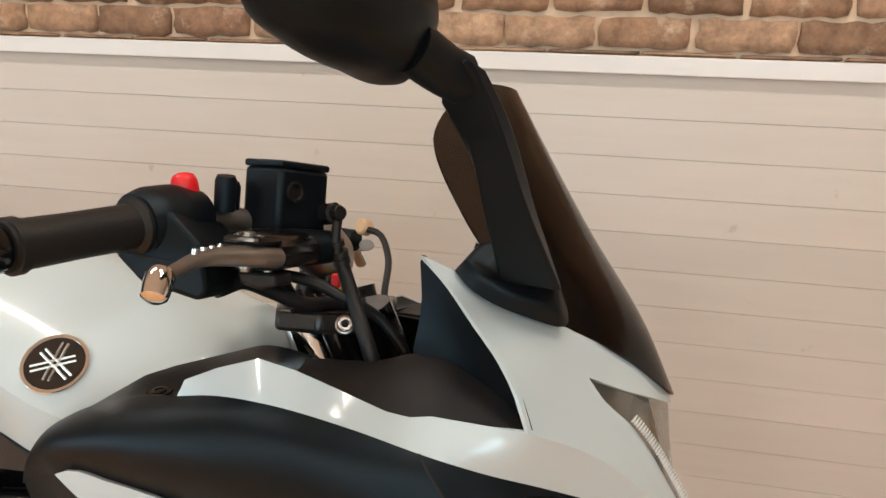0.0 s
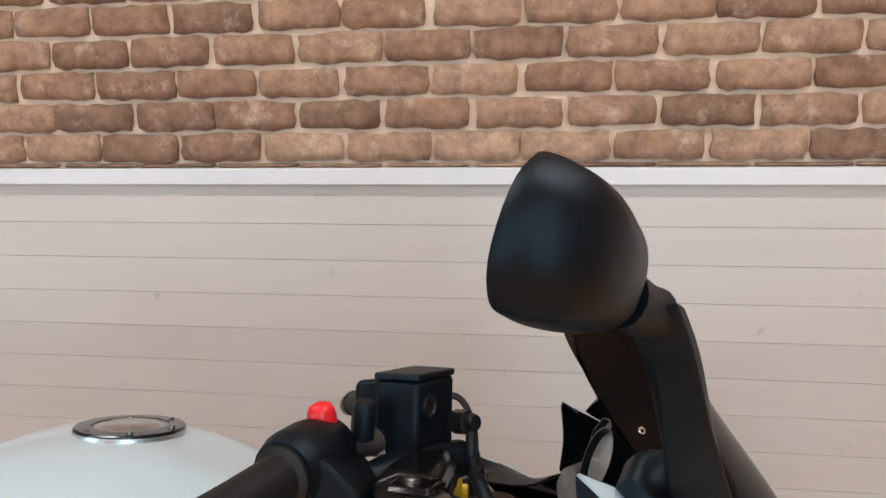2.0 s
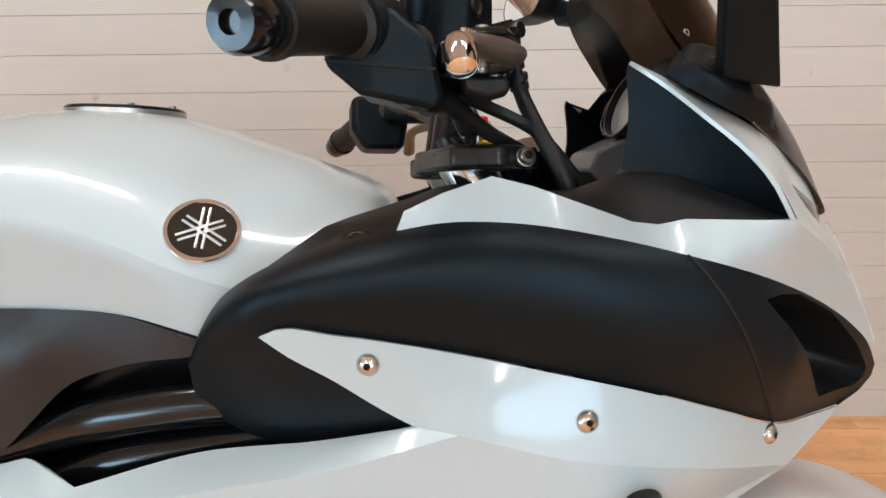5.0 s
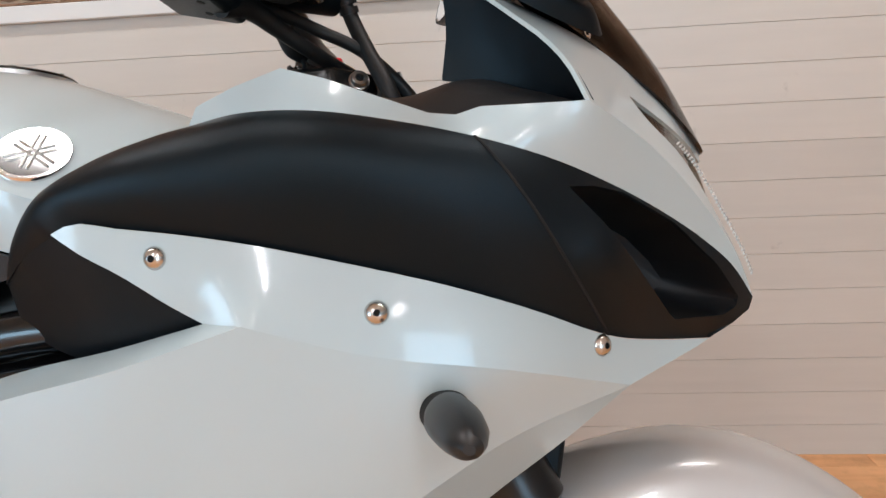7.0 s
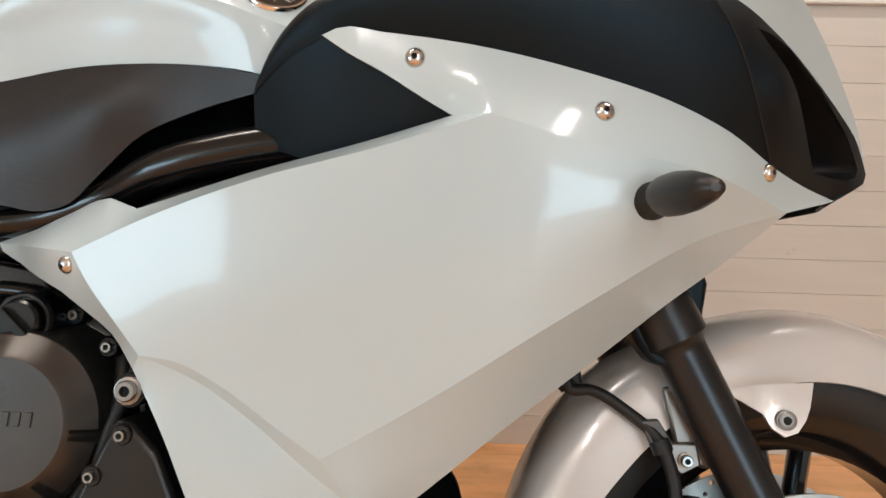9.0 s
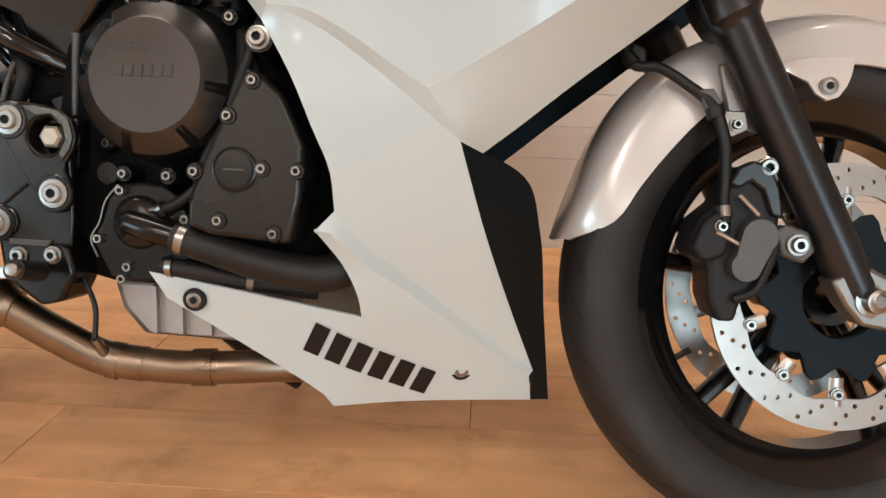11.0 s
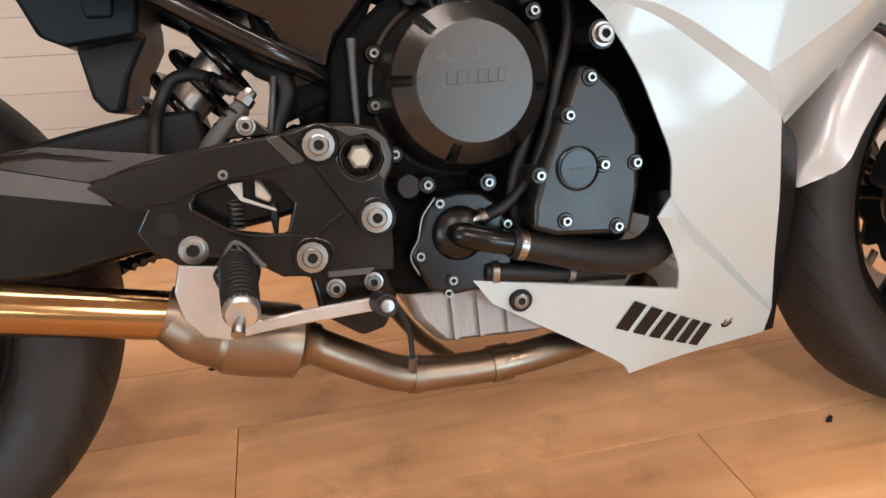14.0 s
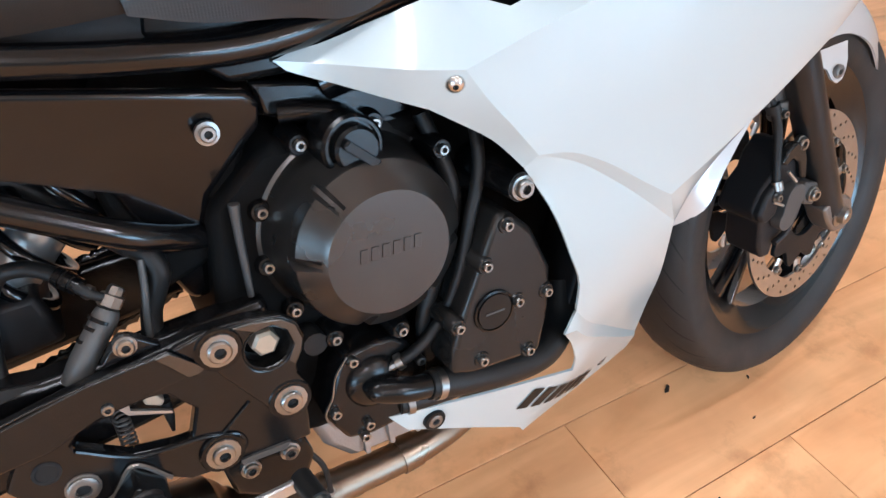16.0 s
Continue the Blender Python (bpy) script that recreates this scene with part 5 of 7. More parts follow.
# -- exhaust --
exhaust = part("exhaust", tube([(1.0, 0.02, 0.235), (0.94, -0.01, 0.198), (0.889, -0.04, 0.190), (0.835, -0.065, 0.192), (0.788, -0.075, 0.190), (0.729, -0.078, 0.188), (0.69, -0.08, 0.190)], 0.0192, 20), EXHAUST, bike, "heat-tinted steel exhaust pipe")
part("exhaust_joint", tube([(0.772, -0.0755, 0.1895), (0.748, -0.077, 0.1885)], 0.0218, 20), EXHAUST, exhaust)
part("exhaust_joint", tube([(0.664, -0.082, 0.192), (0.652, -0.084, 0.1945)], 0.0218, 20), EXHAUST, exhaust)
part("exhaust_pipe", tube([(0.692, -0.08, 0.190), (0.647, -0.085, 0.196), (0.593, -0.097, 0.224), (0.545, -0.107, 0.254)], 0.0202, 20), EXHAUST, exhaust)
part("catalyst", tube([(0.554, -0.106, 0.2515), (0.548, -0.107, 0.2535), (0.534, -0.108, 0.258), (0.530, -0.109, 0.2593), (0.468, -0.11, 0.2755), (0.464, -0.11, 0.277), (0.437, -0.11, 0.289), (0.415, -0.11, 0.304)], [0.0215, 0.0225, 0.0345, 0.0385, 0.0395, 0.0365, 0.034, 0.0275], 28, 60), EXHAUST, exhaust, "swollen catalyst box")
part("muffler_ring", tube([(0.425, -0.11, 0.301), (0.413, -0.11, 0.3045)], 0.0285, 22), EXHAUST, exhaust)
part("muffler_pipe", tube([(0.420, -0.11, 0.302), (0.26, -0.113, 0.332), (0.05, -0.118, 0.372), (-0.16, -0.12, 0.415)], [0.0245, 0.0258, 0.027, 0.05], 28), GOLD, exhaust, "gold-tinted polished silencer pipe")
part("lambda_bung", tube([(0.653, -0.098, 0.204), (0.652, -0.118, 0.226)], [0.006, 0.005], 8), STEEL, exhaust)
part("lambda_cable", tube([(0.652, -0.118, 0.226), (0.65, -0.114, 0.26), (0.635, -0.11, 0.29)], 0.003, 8), RUBBER, bike)

# -- swingarm, footrest bracket, brake pedal --
both("swingarm", plate([(0.63, 0.468), (0.52, 0.462), (0.446, 0.4575), (0.321, 0.4765), (0.29, 0.474), (0.14, 0.415), (0.0, 0.345), (0.0, 0.285), (0.10, 0.300), (0.26, 0.350), (0.324, 0.352), (0.39, 0.366), (0.52, 0.385), (0.63, 0.41)], -0.110, -0.078), ENGINE, "black swingarm", bevel=0.008, segments=3)
face = lambda pts: mesh_of(patch(ring_of(dense(pts + pts[:1], 0.02, False))))
# upper face and chamfer of the black arm: lit look painted in paler greys
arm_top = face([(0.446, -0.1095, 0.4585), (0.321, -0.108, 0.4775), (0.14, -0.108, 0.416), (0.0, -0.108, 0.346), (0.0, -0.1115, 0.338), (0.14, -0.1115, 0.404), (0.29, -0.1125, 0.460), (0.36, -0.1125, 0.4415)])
both("swingarm_face", arm_top, ARM_LIT, "upper face of the black swingarm, coloured grey as if lit", solid=0.002)
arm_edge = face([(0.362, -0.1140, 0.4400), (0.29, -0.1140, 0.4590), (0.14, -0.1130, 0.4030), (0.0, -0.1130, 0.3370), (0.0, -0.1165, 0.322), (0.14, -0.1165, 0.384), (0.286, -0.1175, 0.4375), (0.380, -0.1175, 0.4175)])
both("swingarm_face", arm_edge, LEVER_DARK, "chamfer along the swingarm, coloured paler as if lit", solid=0.002)
part("swingarm_brace", plate([(0.20, 0.452), (0.262, 0.472), (0.334, 0.488), (0.402, 0.501), (0.459, 0.503), (0.47, 0.455), (0.40, 0.445), (0.20, 0.43)], -0.05, 0.05), DARK, bike, "dark bridge between the swingarm legs", bevel=0.006)
HOLE = [(0.4534, 0.4138), (0.4602, 0.4216), (0.489, 0.4289), (0.5161, 0.4308), (0.5287, 0.4285), (0.5467, 0.4049), (0.537, 0.376), (0.5242, 0.3763), (0.4878, 0.3839), (0.4545, 0.4074)]
eye_ring = lambda r: [(0.6146 + r * math.cos(a), 0.4439 + r * math.sin(a)) for a in np.linspace(0, 2 * np.pi, 33)[:-1]]
bracket = part("footrest_bracket", plate([(0.368, 0.4375), (0.400, 0.446), (0.440, 0.4545), (0.513, 0.468), (0.56, 0.4755), (0.605, 0.4735), (0.632, 0.465), (0.641, 0.449), (0.637, 0.421), (0.640, 0.384), (0.640, 0.352), (0.638, 0.328), (0.56, 0.331), (0.528, 0.334), (0.512, 0.345), (0.487, 0.372), (0.465, 0.348), (0.445, 0.346), (0.428, 0.362), (0.412, 0.372), (0.400, 0.392), (0.4125, 0.4115), (0.392, 0.4185)], -0.139, -0.124, [HOLE, eye_ring(0.0225)]), BRACKET, bike, "black alloy footrest bracket plate", bevel=0.003, segments=3)
part("beam", plate([(0.3655, 0.4372), (0.3909, 0.4482), (0.4739, 0.4651), (0.5274, 0.4703), (0.5385, 0.4716), (0.5624, 0.4452), (0.5543, 0.4422), (0.4985, 0.434), (0.4732, 0.4305), (0.438, 0.4172), (0.399, 0.4135)], -0.1445, -0.1385), BRACKET, bracket, bevel=0.0022, segments=3)
# highlight patch on the tongue, painted by a paler, shinier metal
part("tongue", plate([(0.5268, 0.4695), (0.5379, 0.4712), (0.5627, 0.447), (0.5546, 0.4421), (0.5473, 0.4423)], -0.1472, -0.1445), SHINE_EDGE, bracket, "tongue of the bracket, its highlight put into a paler metal", bevel=0.0012)
part("bracket_head", plate([(0.5402, 0.4718), (0.5675, 0.4781), (0.6022, 0.4769), (0.6307, 0.4710), (0.6426, 0.4609), (0.6474, 0.4438), (0.6436, 0.4295), (0.6353, 0.4163), (0.635, 0.4088), (0.6415, 0.3951), (0.6433, 0.3826), (0.6364, 0.3714), (0.6248, 0.3669), (0.612, 0.3706), (0.6044, 0.3822), (0.5894, 0.4052), (0.5643, 0.4457)], -0.1465, -0.1385, [eye_ring(0.0212)]), BRACKET, bracket, bevel=0.0028, segments=4)
# crescent of painted highlight round the pivot, same alloy as the head
part("corner_face", plate([(0.5885, 0.4745), (0.6022, 0.4750), (0.6292, 0.4695), (0.6403, 0.4600), (0.6448, 0.4438), (0.6415, 0.4310), (0.6335, 0.4195), (0.629, 0.4255), (0.6368, 0.4400), (0.6330, 0.4565), (0.6210, 0.4660), (0.6060, 0.4640)], -0.1488, -0.1462), SHINE_EDGE, bracket, "bracket corner round the pivot, its highlight put into a paler metal", bevel=0.0012)
for line, y, r, material in (([(0.4535, 0.4074), (0.4882, 0.383), (0.5612, 0.3694), (0.5754, 0.3624), (0.5791, 0.3518), (0.576, 0.342)], -0.1395, 0.0022, BRACKET), ([(0.5898, 0.3923), (0.5628, 0.3703)], -0.1395, 0.0018, BRACKET),
                             ([(0.372, 0.4395), (0.3909, 0.4475), (0.4739, 0.4645), (0.5274, 0.4697)], -0.1432, 0.0011, COVER), ([(0.545, 0.4728), (0.5675, 0.4774), (0.6022, 0.4762), (0.63, 0.4703)], -0.1450, 0.0011, COVER)):
    part("edge_bead", tube([(x, y, z) for x, z in line], r, 8, 40), material, bracket)
bolt_hole = lathe([(0, 0.1394), (0.0078, 0.1394), (0.0086, 0.1402), (0.0108, 0.1398), (0.0116, 0.137)], (0.430, 0, 0.397), (0, -1, 0), 24)
part("blind_hole", bolt_hole, GROOVE, bracket)
part("arch_edge", tube([(0.445, -0.141, 0.347), (0.465, -0.141, 0.350), (0.487, -0.141, 0.374), (0.513, -0.141, 0.347)], 0.0022, 6), LEVER, bracket)
for x, z, y in ((0.5751, 0.459, 0.1478), (0.6239, 0.3842, 0.1478), (0.558, 0.351, 0.1425)):
    part("washer", lathe([(0.008, y), (0.0188, y), (0.0202, y - 0.0013), (0.0202, y - 0.006)], (x, 0, z), (0, -1, 0), 28), ENGINE, bracket)
    bolt(bracket, x, -y, z, 0.0102, 0.006, flange=1.5)
bolt(bracket, 0.4491, -0.139, 0.3702, 0.0125, 0.005, flange=1.12, material=LEVER)
bolt(bracket, 0.4850, -0.1445, 0.4385, 0.0048, 0.003, flange=1.0)
part("lug", plate([(0.490, 0.470), (0.505, 0.4885), (0.510, 0.4905), (0.5165, 0.4888), (0.536, 0.472)], -0.134, -0.124), BRACKET, bracket, bevel=0.003, segments=3)
bolt(bracket, 0.5105, -0.134, 0.4817, 0.0070, 0.005, flange=1.3)
part("axle_washer", lathe([(0.0195, 0.12), (0.0212, 0.12), (0.0212, 0.1455), (0.0203, 0.1458), (0.0195, 0.1445)], (0.6146, 0, 0.4439), (0, -1, 0), 32), COVER, bracket)
part("pivot_nut", lathe([(0, 0.1405), (0.0095, 0.1405), (0.0125, 0.138), (0.0128, 0.12)], (0.6146, 0, 0.4439), (0, -1, 0), 6), PALE, bracket, "pale pivot nut")
part("return_spring", tube([(0.4905 + 0.0062 * math.cos(t), -0.118 + 0.0062 * math.sin(t), 0.412 - 0.00075 * t) for t in np.linspace(0, 60, 120)], 0.0010, 6, 240), LEVER_DARK, bracket, "small steel spring")
part("brake_switch", plate([(0.5113, 0.4303), (0.5177, 0.4262), (0.5267, 0.411), (0.5231, 0.4061), (0.5103, 0.4131)], -0.121, -0.106), PALE, bracket, "pale brake switch block", bevel=0.002)
part("switch_plate", plate([(0.4841, 0.4305), (0.5006, 0.4334), (0.4990, 0.4140), (0.5299, 0.3998), (0.5297, 0.3966), (0.4967, 0.4101)], -0.123, -0.119), PLATE, bracket, bevel=0.0008)
part("switch_stem", tube([(0.526, -0.113, 0.405), (0.5265, -0.113, 0.388), (0.526, -0.113, 0.372)], [0.005, 0.0042, 0.0015], 10), RUBBER, bracket)
peg = part("footrest", tube([(0.488, -0.166, 0.356), (0.4895, -0.185, 0.350), (0.4915, -0.215, 0.341), (0.4935, -0.244, 0.332)], [0.0155, 0.0165, 0.0165, 0.0155], 18, 64, wave=(0.03, 12)), RUBBER, bike, "ribbed black rubber footrest")
part("peg_end", lathe([(0, 0.004), (0.013, 0.004), (0.0155, 0.0), (0.0155, -0.006)], (0.4935, -0.246, 0.331), (0.05, -0.95, -0.3), 20), PLATE, peg, "silver end cap")
part("feeler", tube([(0.4925, -0.247, 0.326), (0.491, -0.256, 0.322), (0.490, -0.262, 0.317)], [0.004, 0.0055, 0.006], 10), STEEL, peg)
part("peg_bracket", plate([(0.465, 0.35), (0.487, 0.375), (0.51, 0.35), (0.505, 0.335), (0.47, 0.335)], -0.172, -0.135), ENGINE, peg, bevel=0.004)
pedal = part("brake_pedal", plate([(0.437, 0.362), (0.431, 0.338), (0.436, 0.310), (0.452, 0.292), (0.474, 0.286), (0.52, 0.291), (0.612, 0.296), (0.622, 0.302), (0.614, 0.3095), (0.54, 0.3055), (0.505, 0.301), (0.492, 0.308), (0.486, 0.33), (0.487, 0.355)], -0.168, -0.162), PLATE, bike, "bare metal brake pedal and heel guard", bevel=0.0015)
part("pedal_tip", tube([(0.616, -0.16, 0.303), (0.618, -0.19, 0.307), (0.619, -0.204, 0.3095)], 0.0108, 14), RUBBER, pedal, "black rubber pedal tip")
part("tip_end", lathe([(0, 0.005), (0.006, 0.004), (0.0085, 0.0), (0.0085, -0.004)], (0.619, -0.205, 0.3098), (0.05, -0.98, 0.12), 14), STEEL, pedal)
side_block = part("stand_bracket", plate([(0.553, 0.335), (0.63, 0.335), (0.64, 0.30), (0.625, 0.268), (0.60, 0.262), (0.56, 0.29)], -0.135, -0.08), ENGINE, bike, bevel=0.005)
part("bracket_edge", plate([(0.571, 0.335), (0.6183, 0.334), (0.613, 0.3276), (0.571, 0.3291)], -0.1425, -0.134), LEVER_DARK, side_block, bevel=0.001)
bolt(side_block, 0.578, -0.136, 0.316, 0.0075, 0.006, flange=1.3)
bolt(side_block, 0.616, -0.136, 0.318, 0.0075, 0.006, flange=1.3)

# -- rear shock, rear brake cylinder, hoses --
ax0, ax1 = np.array((0.395, 0.0, 0.456)), np.array((0.535, 0.0, 0.602))
ad = (ax1 - ax0) / np.linalg.norm(ax1 - ax0)
au = np.cross(ad, (0, 1, 0))
shock = part("shock_absorber", tube([tuple(ax0), tuple(ax0 + ad * 0.05), tuple(ax0 + ad * 0.055), tuple(ax1)], [0.030, 0.030, 0.0235, 0.0235], 22, 40), PLATE, bike, "silver shock absorber with a black coil spring")
part("shock_base", tube([tuple(ax0 - ad * 0.03), tuple(ax0 + ad * 0.052)], 0.0325, 22), FRAME, shock, "black lower shock cup")
part("spring", tube([tuple(ax0 + ad * (0.045 + 0.032 * t / (2 * math.pi)) + 0.041 * (math.cos(t) * au + math.sin(t) * np.array((0, 1, 0)))) for t in np.linspace(0, 8.5 * math.pi, 140)], 0.0064, 12, 260), FRAME, shock, "black coil spring")
cyl = part("brake_cylinder", tube([(0.468, -0.114, 0.452), (0.4757, -0.1132, 0.464), (0.504, -0.104, 0.496), (0.5075, -0.1025, 0.5005)], [0.0105, 0.0105, 0.0105, 0.0088], 18, 30), LEVER_DARK, bike, "grey metal rear brake cylinder")
cyl_axis = np.array((0.041, 0.0151, 0.0485)) / np.linalg.norm((0.041, 0.0151, 0.0485))
for k, r in ((0.018, 0.0112), (0.030, 0.0112), (0.038, 0.0116)):
    q = np.array((0.4757, -0.1132, 0.464)) + cyl_axis * k
    part("cylinder_ring", tube([tuple(q), tuple(q + cyl_axis * 0.003)], r, 18), ENGINE, cyl)
part("banjo", lathe([(0, 0.010), (0.0055, 0.010), (0.0068, 0.008), (0.0068, 0.003), (0.0098, 0.002), (0.0098, -0.007), (0.0075, -0.009)], (0.5125, -0.0995, 0.508), tuple(cyl_axis), 8), STEEL, cyl, "hexagonal banjo bolt")
part("brake_line", tube([(0.512, -0.101, 0.5085), (0.5029, -0.103, 0.5145), (0.4797, -0.080, 0.5305), (0.460, -0.066, 0.5365), (0.4415, -0.058, 0.533), (0.4275, -0.058, 0.5135), (0.4205, -0.075, 0.482), (0.4165, -0.088, 0.445)], [0.0036, 0.0036, 0.0066, 0.0068, 0.0068, 0.0068, 0.0068, 0.0068], 14, 60), RUBBER, bike, "black rubber brake line")
for k, (a, r) in enumerate(((0.15, 0.0058), (0.42, 0.0075), (0.62, 0.0082), (0.84, 0.0078))):
    p0 = np.array((0.5029, -0.1035, 0.5140)) * (1 - a) + np.array((0.4797, -0.080, 0.5305)) * a
    part("line_ferrule", tube([tuple(p0), tuple(p0 + np.array((-0.0037, 0.0037, 0.0026)))], r, 14), ENGINE if k else STEEL, bike)
part("reservoir_hose", tube([(0.455, -0.005, 0.60), (0.4878, -0.0141, 0.571), (0.510, -0.04, 0.552), (0.5303, -0.0615, 0.5375)], 0.0088, 14, 44), RUBBER, bike, "black rubber hose")
part("hose_joint", tube([(0.527, -0.058, 0.5395), (0.5375, -0.070, 0.5335)], 0.0098, 14), RUBBER, bike)
part("reservoir_hose", tube([(0.535, -0.067, 0.5345), (0.548, -0.082, 0.527), (0.5525, -0.0865, 0.514), (0.546, -0.085, 0.495), (0.5388, -0.085, 0.48), (0.533, -0.09, 0.455)], 0.0092, 14, 44), RUBBER, bike)
part("overflow_tube", tube([(0.541, -0.088, 0.528), (0.5375, -0.095, 0.505), (0.533, -0.097, 0.48), (0.530, -0.10, 0.455)], 0.0032, 10, 30), LEVER_DARK, bike, "thin overflow tube")
part("rear_hugger", plate([(0.338, 0.60), (0.350, 0.523), (0.362, 0.506), (0.380, 0.506), (0.392, 0.545), (0.412, 0.58), (0.414, 0.61)], 0.0, 0.138), DARK, bike, "dark inner mudguard", bevel=0.006)
part("battery_box", plate([(0.295, 0.69), (0.302, 0.625), (0.319, 0.583), (0.345, 0.572), (0.412, 0.581), (0.43, 0.69)], -0.04, 0.11), BLACK, bike, "black box under the seat", bevel=0.005)
part("box_rib", plate([(0.362, 0.63), (0.366, 0.598), (0.392, 0.598), (0.396, 0.63)], -0.045, -0.039), BLACK, bike, bevel=0.003)
part("chain_run", tube([(0.02, 0.09, 0.26), (0.30, 0.09, 0.315), (0.58, 0.09, 0.40)], 0.0085, 6, 120, flat=0.45, wave=(0.25, 46)), FRAME, bike, "dark drive chain")
part("chain_run", tube([(0.02, 0.09, 0.37), (0.30, 0.09, 0.42), (0.58, 0.09, 0.475)], 0.0085, 6, 120, flat=0.45, wave=(0.25, 46)), FRAME, bike, "dark drive chain")
part("side_stand", tube([(0.64, 0.10, 0.26), (0.71, 0.20, 0.15), (0.775, 0.285, 0.075)], 0.011, 12), FRAME, bike, "black side stand resting on the floor")

# -- wheels --
def wheel(name, cx, cz, radius, width, parent, m=None, discs=()):
    m = m or Matrix.Identity(4)
    turn = lambda pr, n=72: moved(lathe([(r, y) for r, y in pr], (cx, 0, cz), (0, -1, 0), n), m)
    hub = part(name, turn([(0.02, -0.05), (0.034, -0.05), (0.036, -0.02), (0.036, 0.02), (0.034, 0.05), (0.02, 0.05), (0.02, -0.05)], 28), FRAME, parent, "black cast wheel")
    half, rim = width / 2, 0.222
    tread = [(half * math.sin(a), radius - (radius - rim) * 0.40 * (1 - math.cos(a)) ** 1.15) for a in np.linspace(-1.45, 1.45, 19)]
    prof = [(rim - 0.002, -half * 0.72), (rim + 0.006, -half * 0.86), (rim + 0.03, -half * 0.985)] + [(r, y) for y, r in tread] + [(rim + 0.03, half * 0.985), (rim + 0.006, half * 0.86), (rim - 0.002, half * 0.72)]
    part("tyre", turn(prof, 96), TYRE, hub, "worn black road tyre", sharp=60)
    grooves = bmesh.new()
    for k in range(34):
        for side in (-1, 1):
            th0, rows = 2 * math.pi * (k + 0.25 * side) / 34, []
            for a in np.linspace(0.30, 1.18, 7):
                r = radius - (radius - rim) * 0.40 * (1 - math.cos(a)) ** 1.15 + 0.0005
                wide = 0.0019 * math.sin(math.pi * min(1, (a - 0.22) / 1.05)) + 0.0003
                th = th0 + 0.24 * (a - 0.3) ** 0.8
                rows.append([grooves.verts.new((cx + r * math.cos(th + e * wide / r), side * half * math.sin(a), cz + r * math.sin(th + e * wide / r))) for e in (-1, 1)])
            for p, q in zip(rows, rows[1:]):
                grooves.faces.new((p[0], p[1], q[1], q[0]))
    part("tread_pattern", moved(grooves, m), GROOVE, hub, "fine slanted tread grooves")
    part("rim", turn([(0.216, -half * 0.72), (0.226, -half * 0.78), (0.228, -half * 0.70), (0.205, -half * 0.62), (0.19, -half * 0.4), (0.19, half * 0.4), (0.205, half * 0.62), (0.228, half * 0.70), (0.226, half * 0.78), (0.216, half * 0.72), (0.198, half * 0.55), (0.184, half * 0.35), (0.184, -half * 0.35), (0.198, -half * 0.55), (0.216, -half * 0.72)], 80), FRAME, hub, "gloss black rim")
    for k in range(5):
        a = radians(18 + 72 * k)
        d, e = np.array((math.cos(a), 0, math.sin(a))), np.array((-math.sin(a), 0, math.cos(a)))
        o = np.array((cx, 0, cz))
        for s in (-1, 1):
            line = [tuple(o + d * 0.032 + e * s * 0.006), tuple(o + d * 0.10 + e * s * 0.010), tuple(o + d * 0.19 + e * s * 0.026)]
            part("spoke", moved(tube(line, [0.014, 0.0105, 0.011], 10, flat=1.3), m), FRAME, hub)
    for y, r in discs:
        outer = [(cx + r * math.cos(a), cz + r * math.sin(a)) for a in np.linspace(0, 2 * np.pi, 97)[:-1]]
        innr = [(cx + (r - 0.034) * math.cos(a) * (1 + 0.02 * math.cos(10 * a)), cz + (r - 0.034) * math.sin(a) * (1 + 0.02 * math.cos(10 * a))) for a in np.linspace(0, 2 * np.pi, 81)[:-1]]
        drill = []
        for k in range(20):
            for j, rr in enumerate((r - 0.008, r - 0.017, r - 0.026)):
                b = 2 * np.pi * (k + 0.28 * j) / 20
                drill.append([(cx + rr * math.cos(b) + 0.0028 * math.cos(q), cz + rr * math.sin(b) + 0.0028 * math.sin(q)) for q in np.linspace(0, 2 * np.pi, 9)[:-1]])
        disc = part("brake_disc", moved(plate(outer, y - 0.0022, y + 0.0022, [innr, *drill]), m), DISC, hub, "drilled steel brake disc")
        part("disc_carrier", moved(plate([(cx + (0.088 + 0.010 * math.cos(10 * a)) * math.cos(a), cz + (0.088 + 0.010 * math.cos(10 * a)) * math.sin(a)) for a in np.linspace(0, 2 * np.pi, 61)[:-1]], y - 0.004, y + 0.003, [[(cx + 0.046 * math.cos(a), cz + 0.046 * math.sin(a)) for a in np.linspace(0, 2 * np.pi, 33)[:-1]]]), m), BLACK, disc, "black disc carrier", bevel=0.001)
        for k in range(10):
            a = 2 * np.pi * (k + 0.5) / 10
            q = m @ Vector((cx + 0.108 * math.cos(a), y, cz + 0.108 * math.sin(a)))
            bolt(disc, q.x, q.y - 0.004 if y < 0 else q.y + 0.004, q.z, 0.006, 0.0035, (0, -1 if y < 0 else 1, 0), flange=1.25)
            ln = [m @ Vector((cx + rr * math.cos(a), y, cz + rr * math.sin(a))) for rr in (0.09, 0.122)]
            part("disc_tab", tube([tuple(q) for q in ln], 0.008, 8, flat=0.3), DISC, disc)
    return hub


front = wheel("front_wheel", 1.467, 0.299, 0.299, 0.118, bike, STEER, ((-0.066, 0.149), (0.066, 0.149)))
wheel("rear_wheel", 0.030, 0.311, 0.311, 0.150, bike, Matrix.Translation((0, 0.022, 0)), ((-0.080, 0.110),))
part("valve", moved(tube([(1.313, 0.0, 0.21), (1.333, 0.0, 0.222)], 0.004, 8), Matrix.Identity(4)), RUBBER, front)
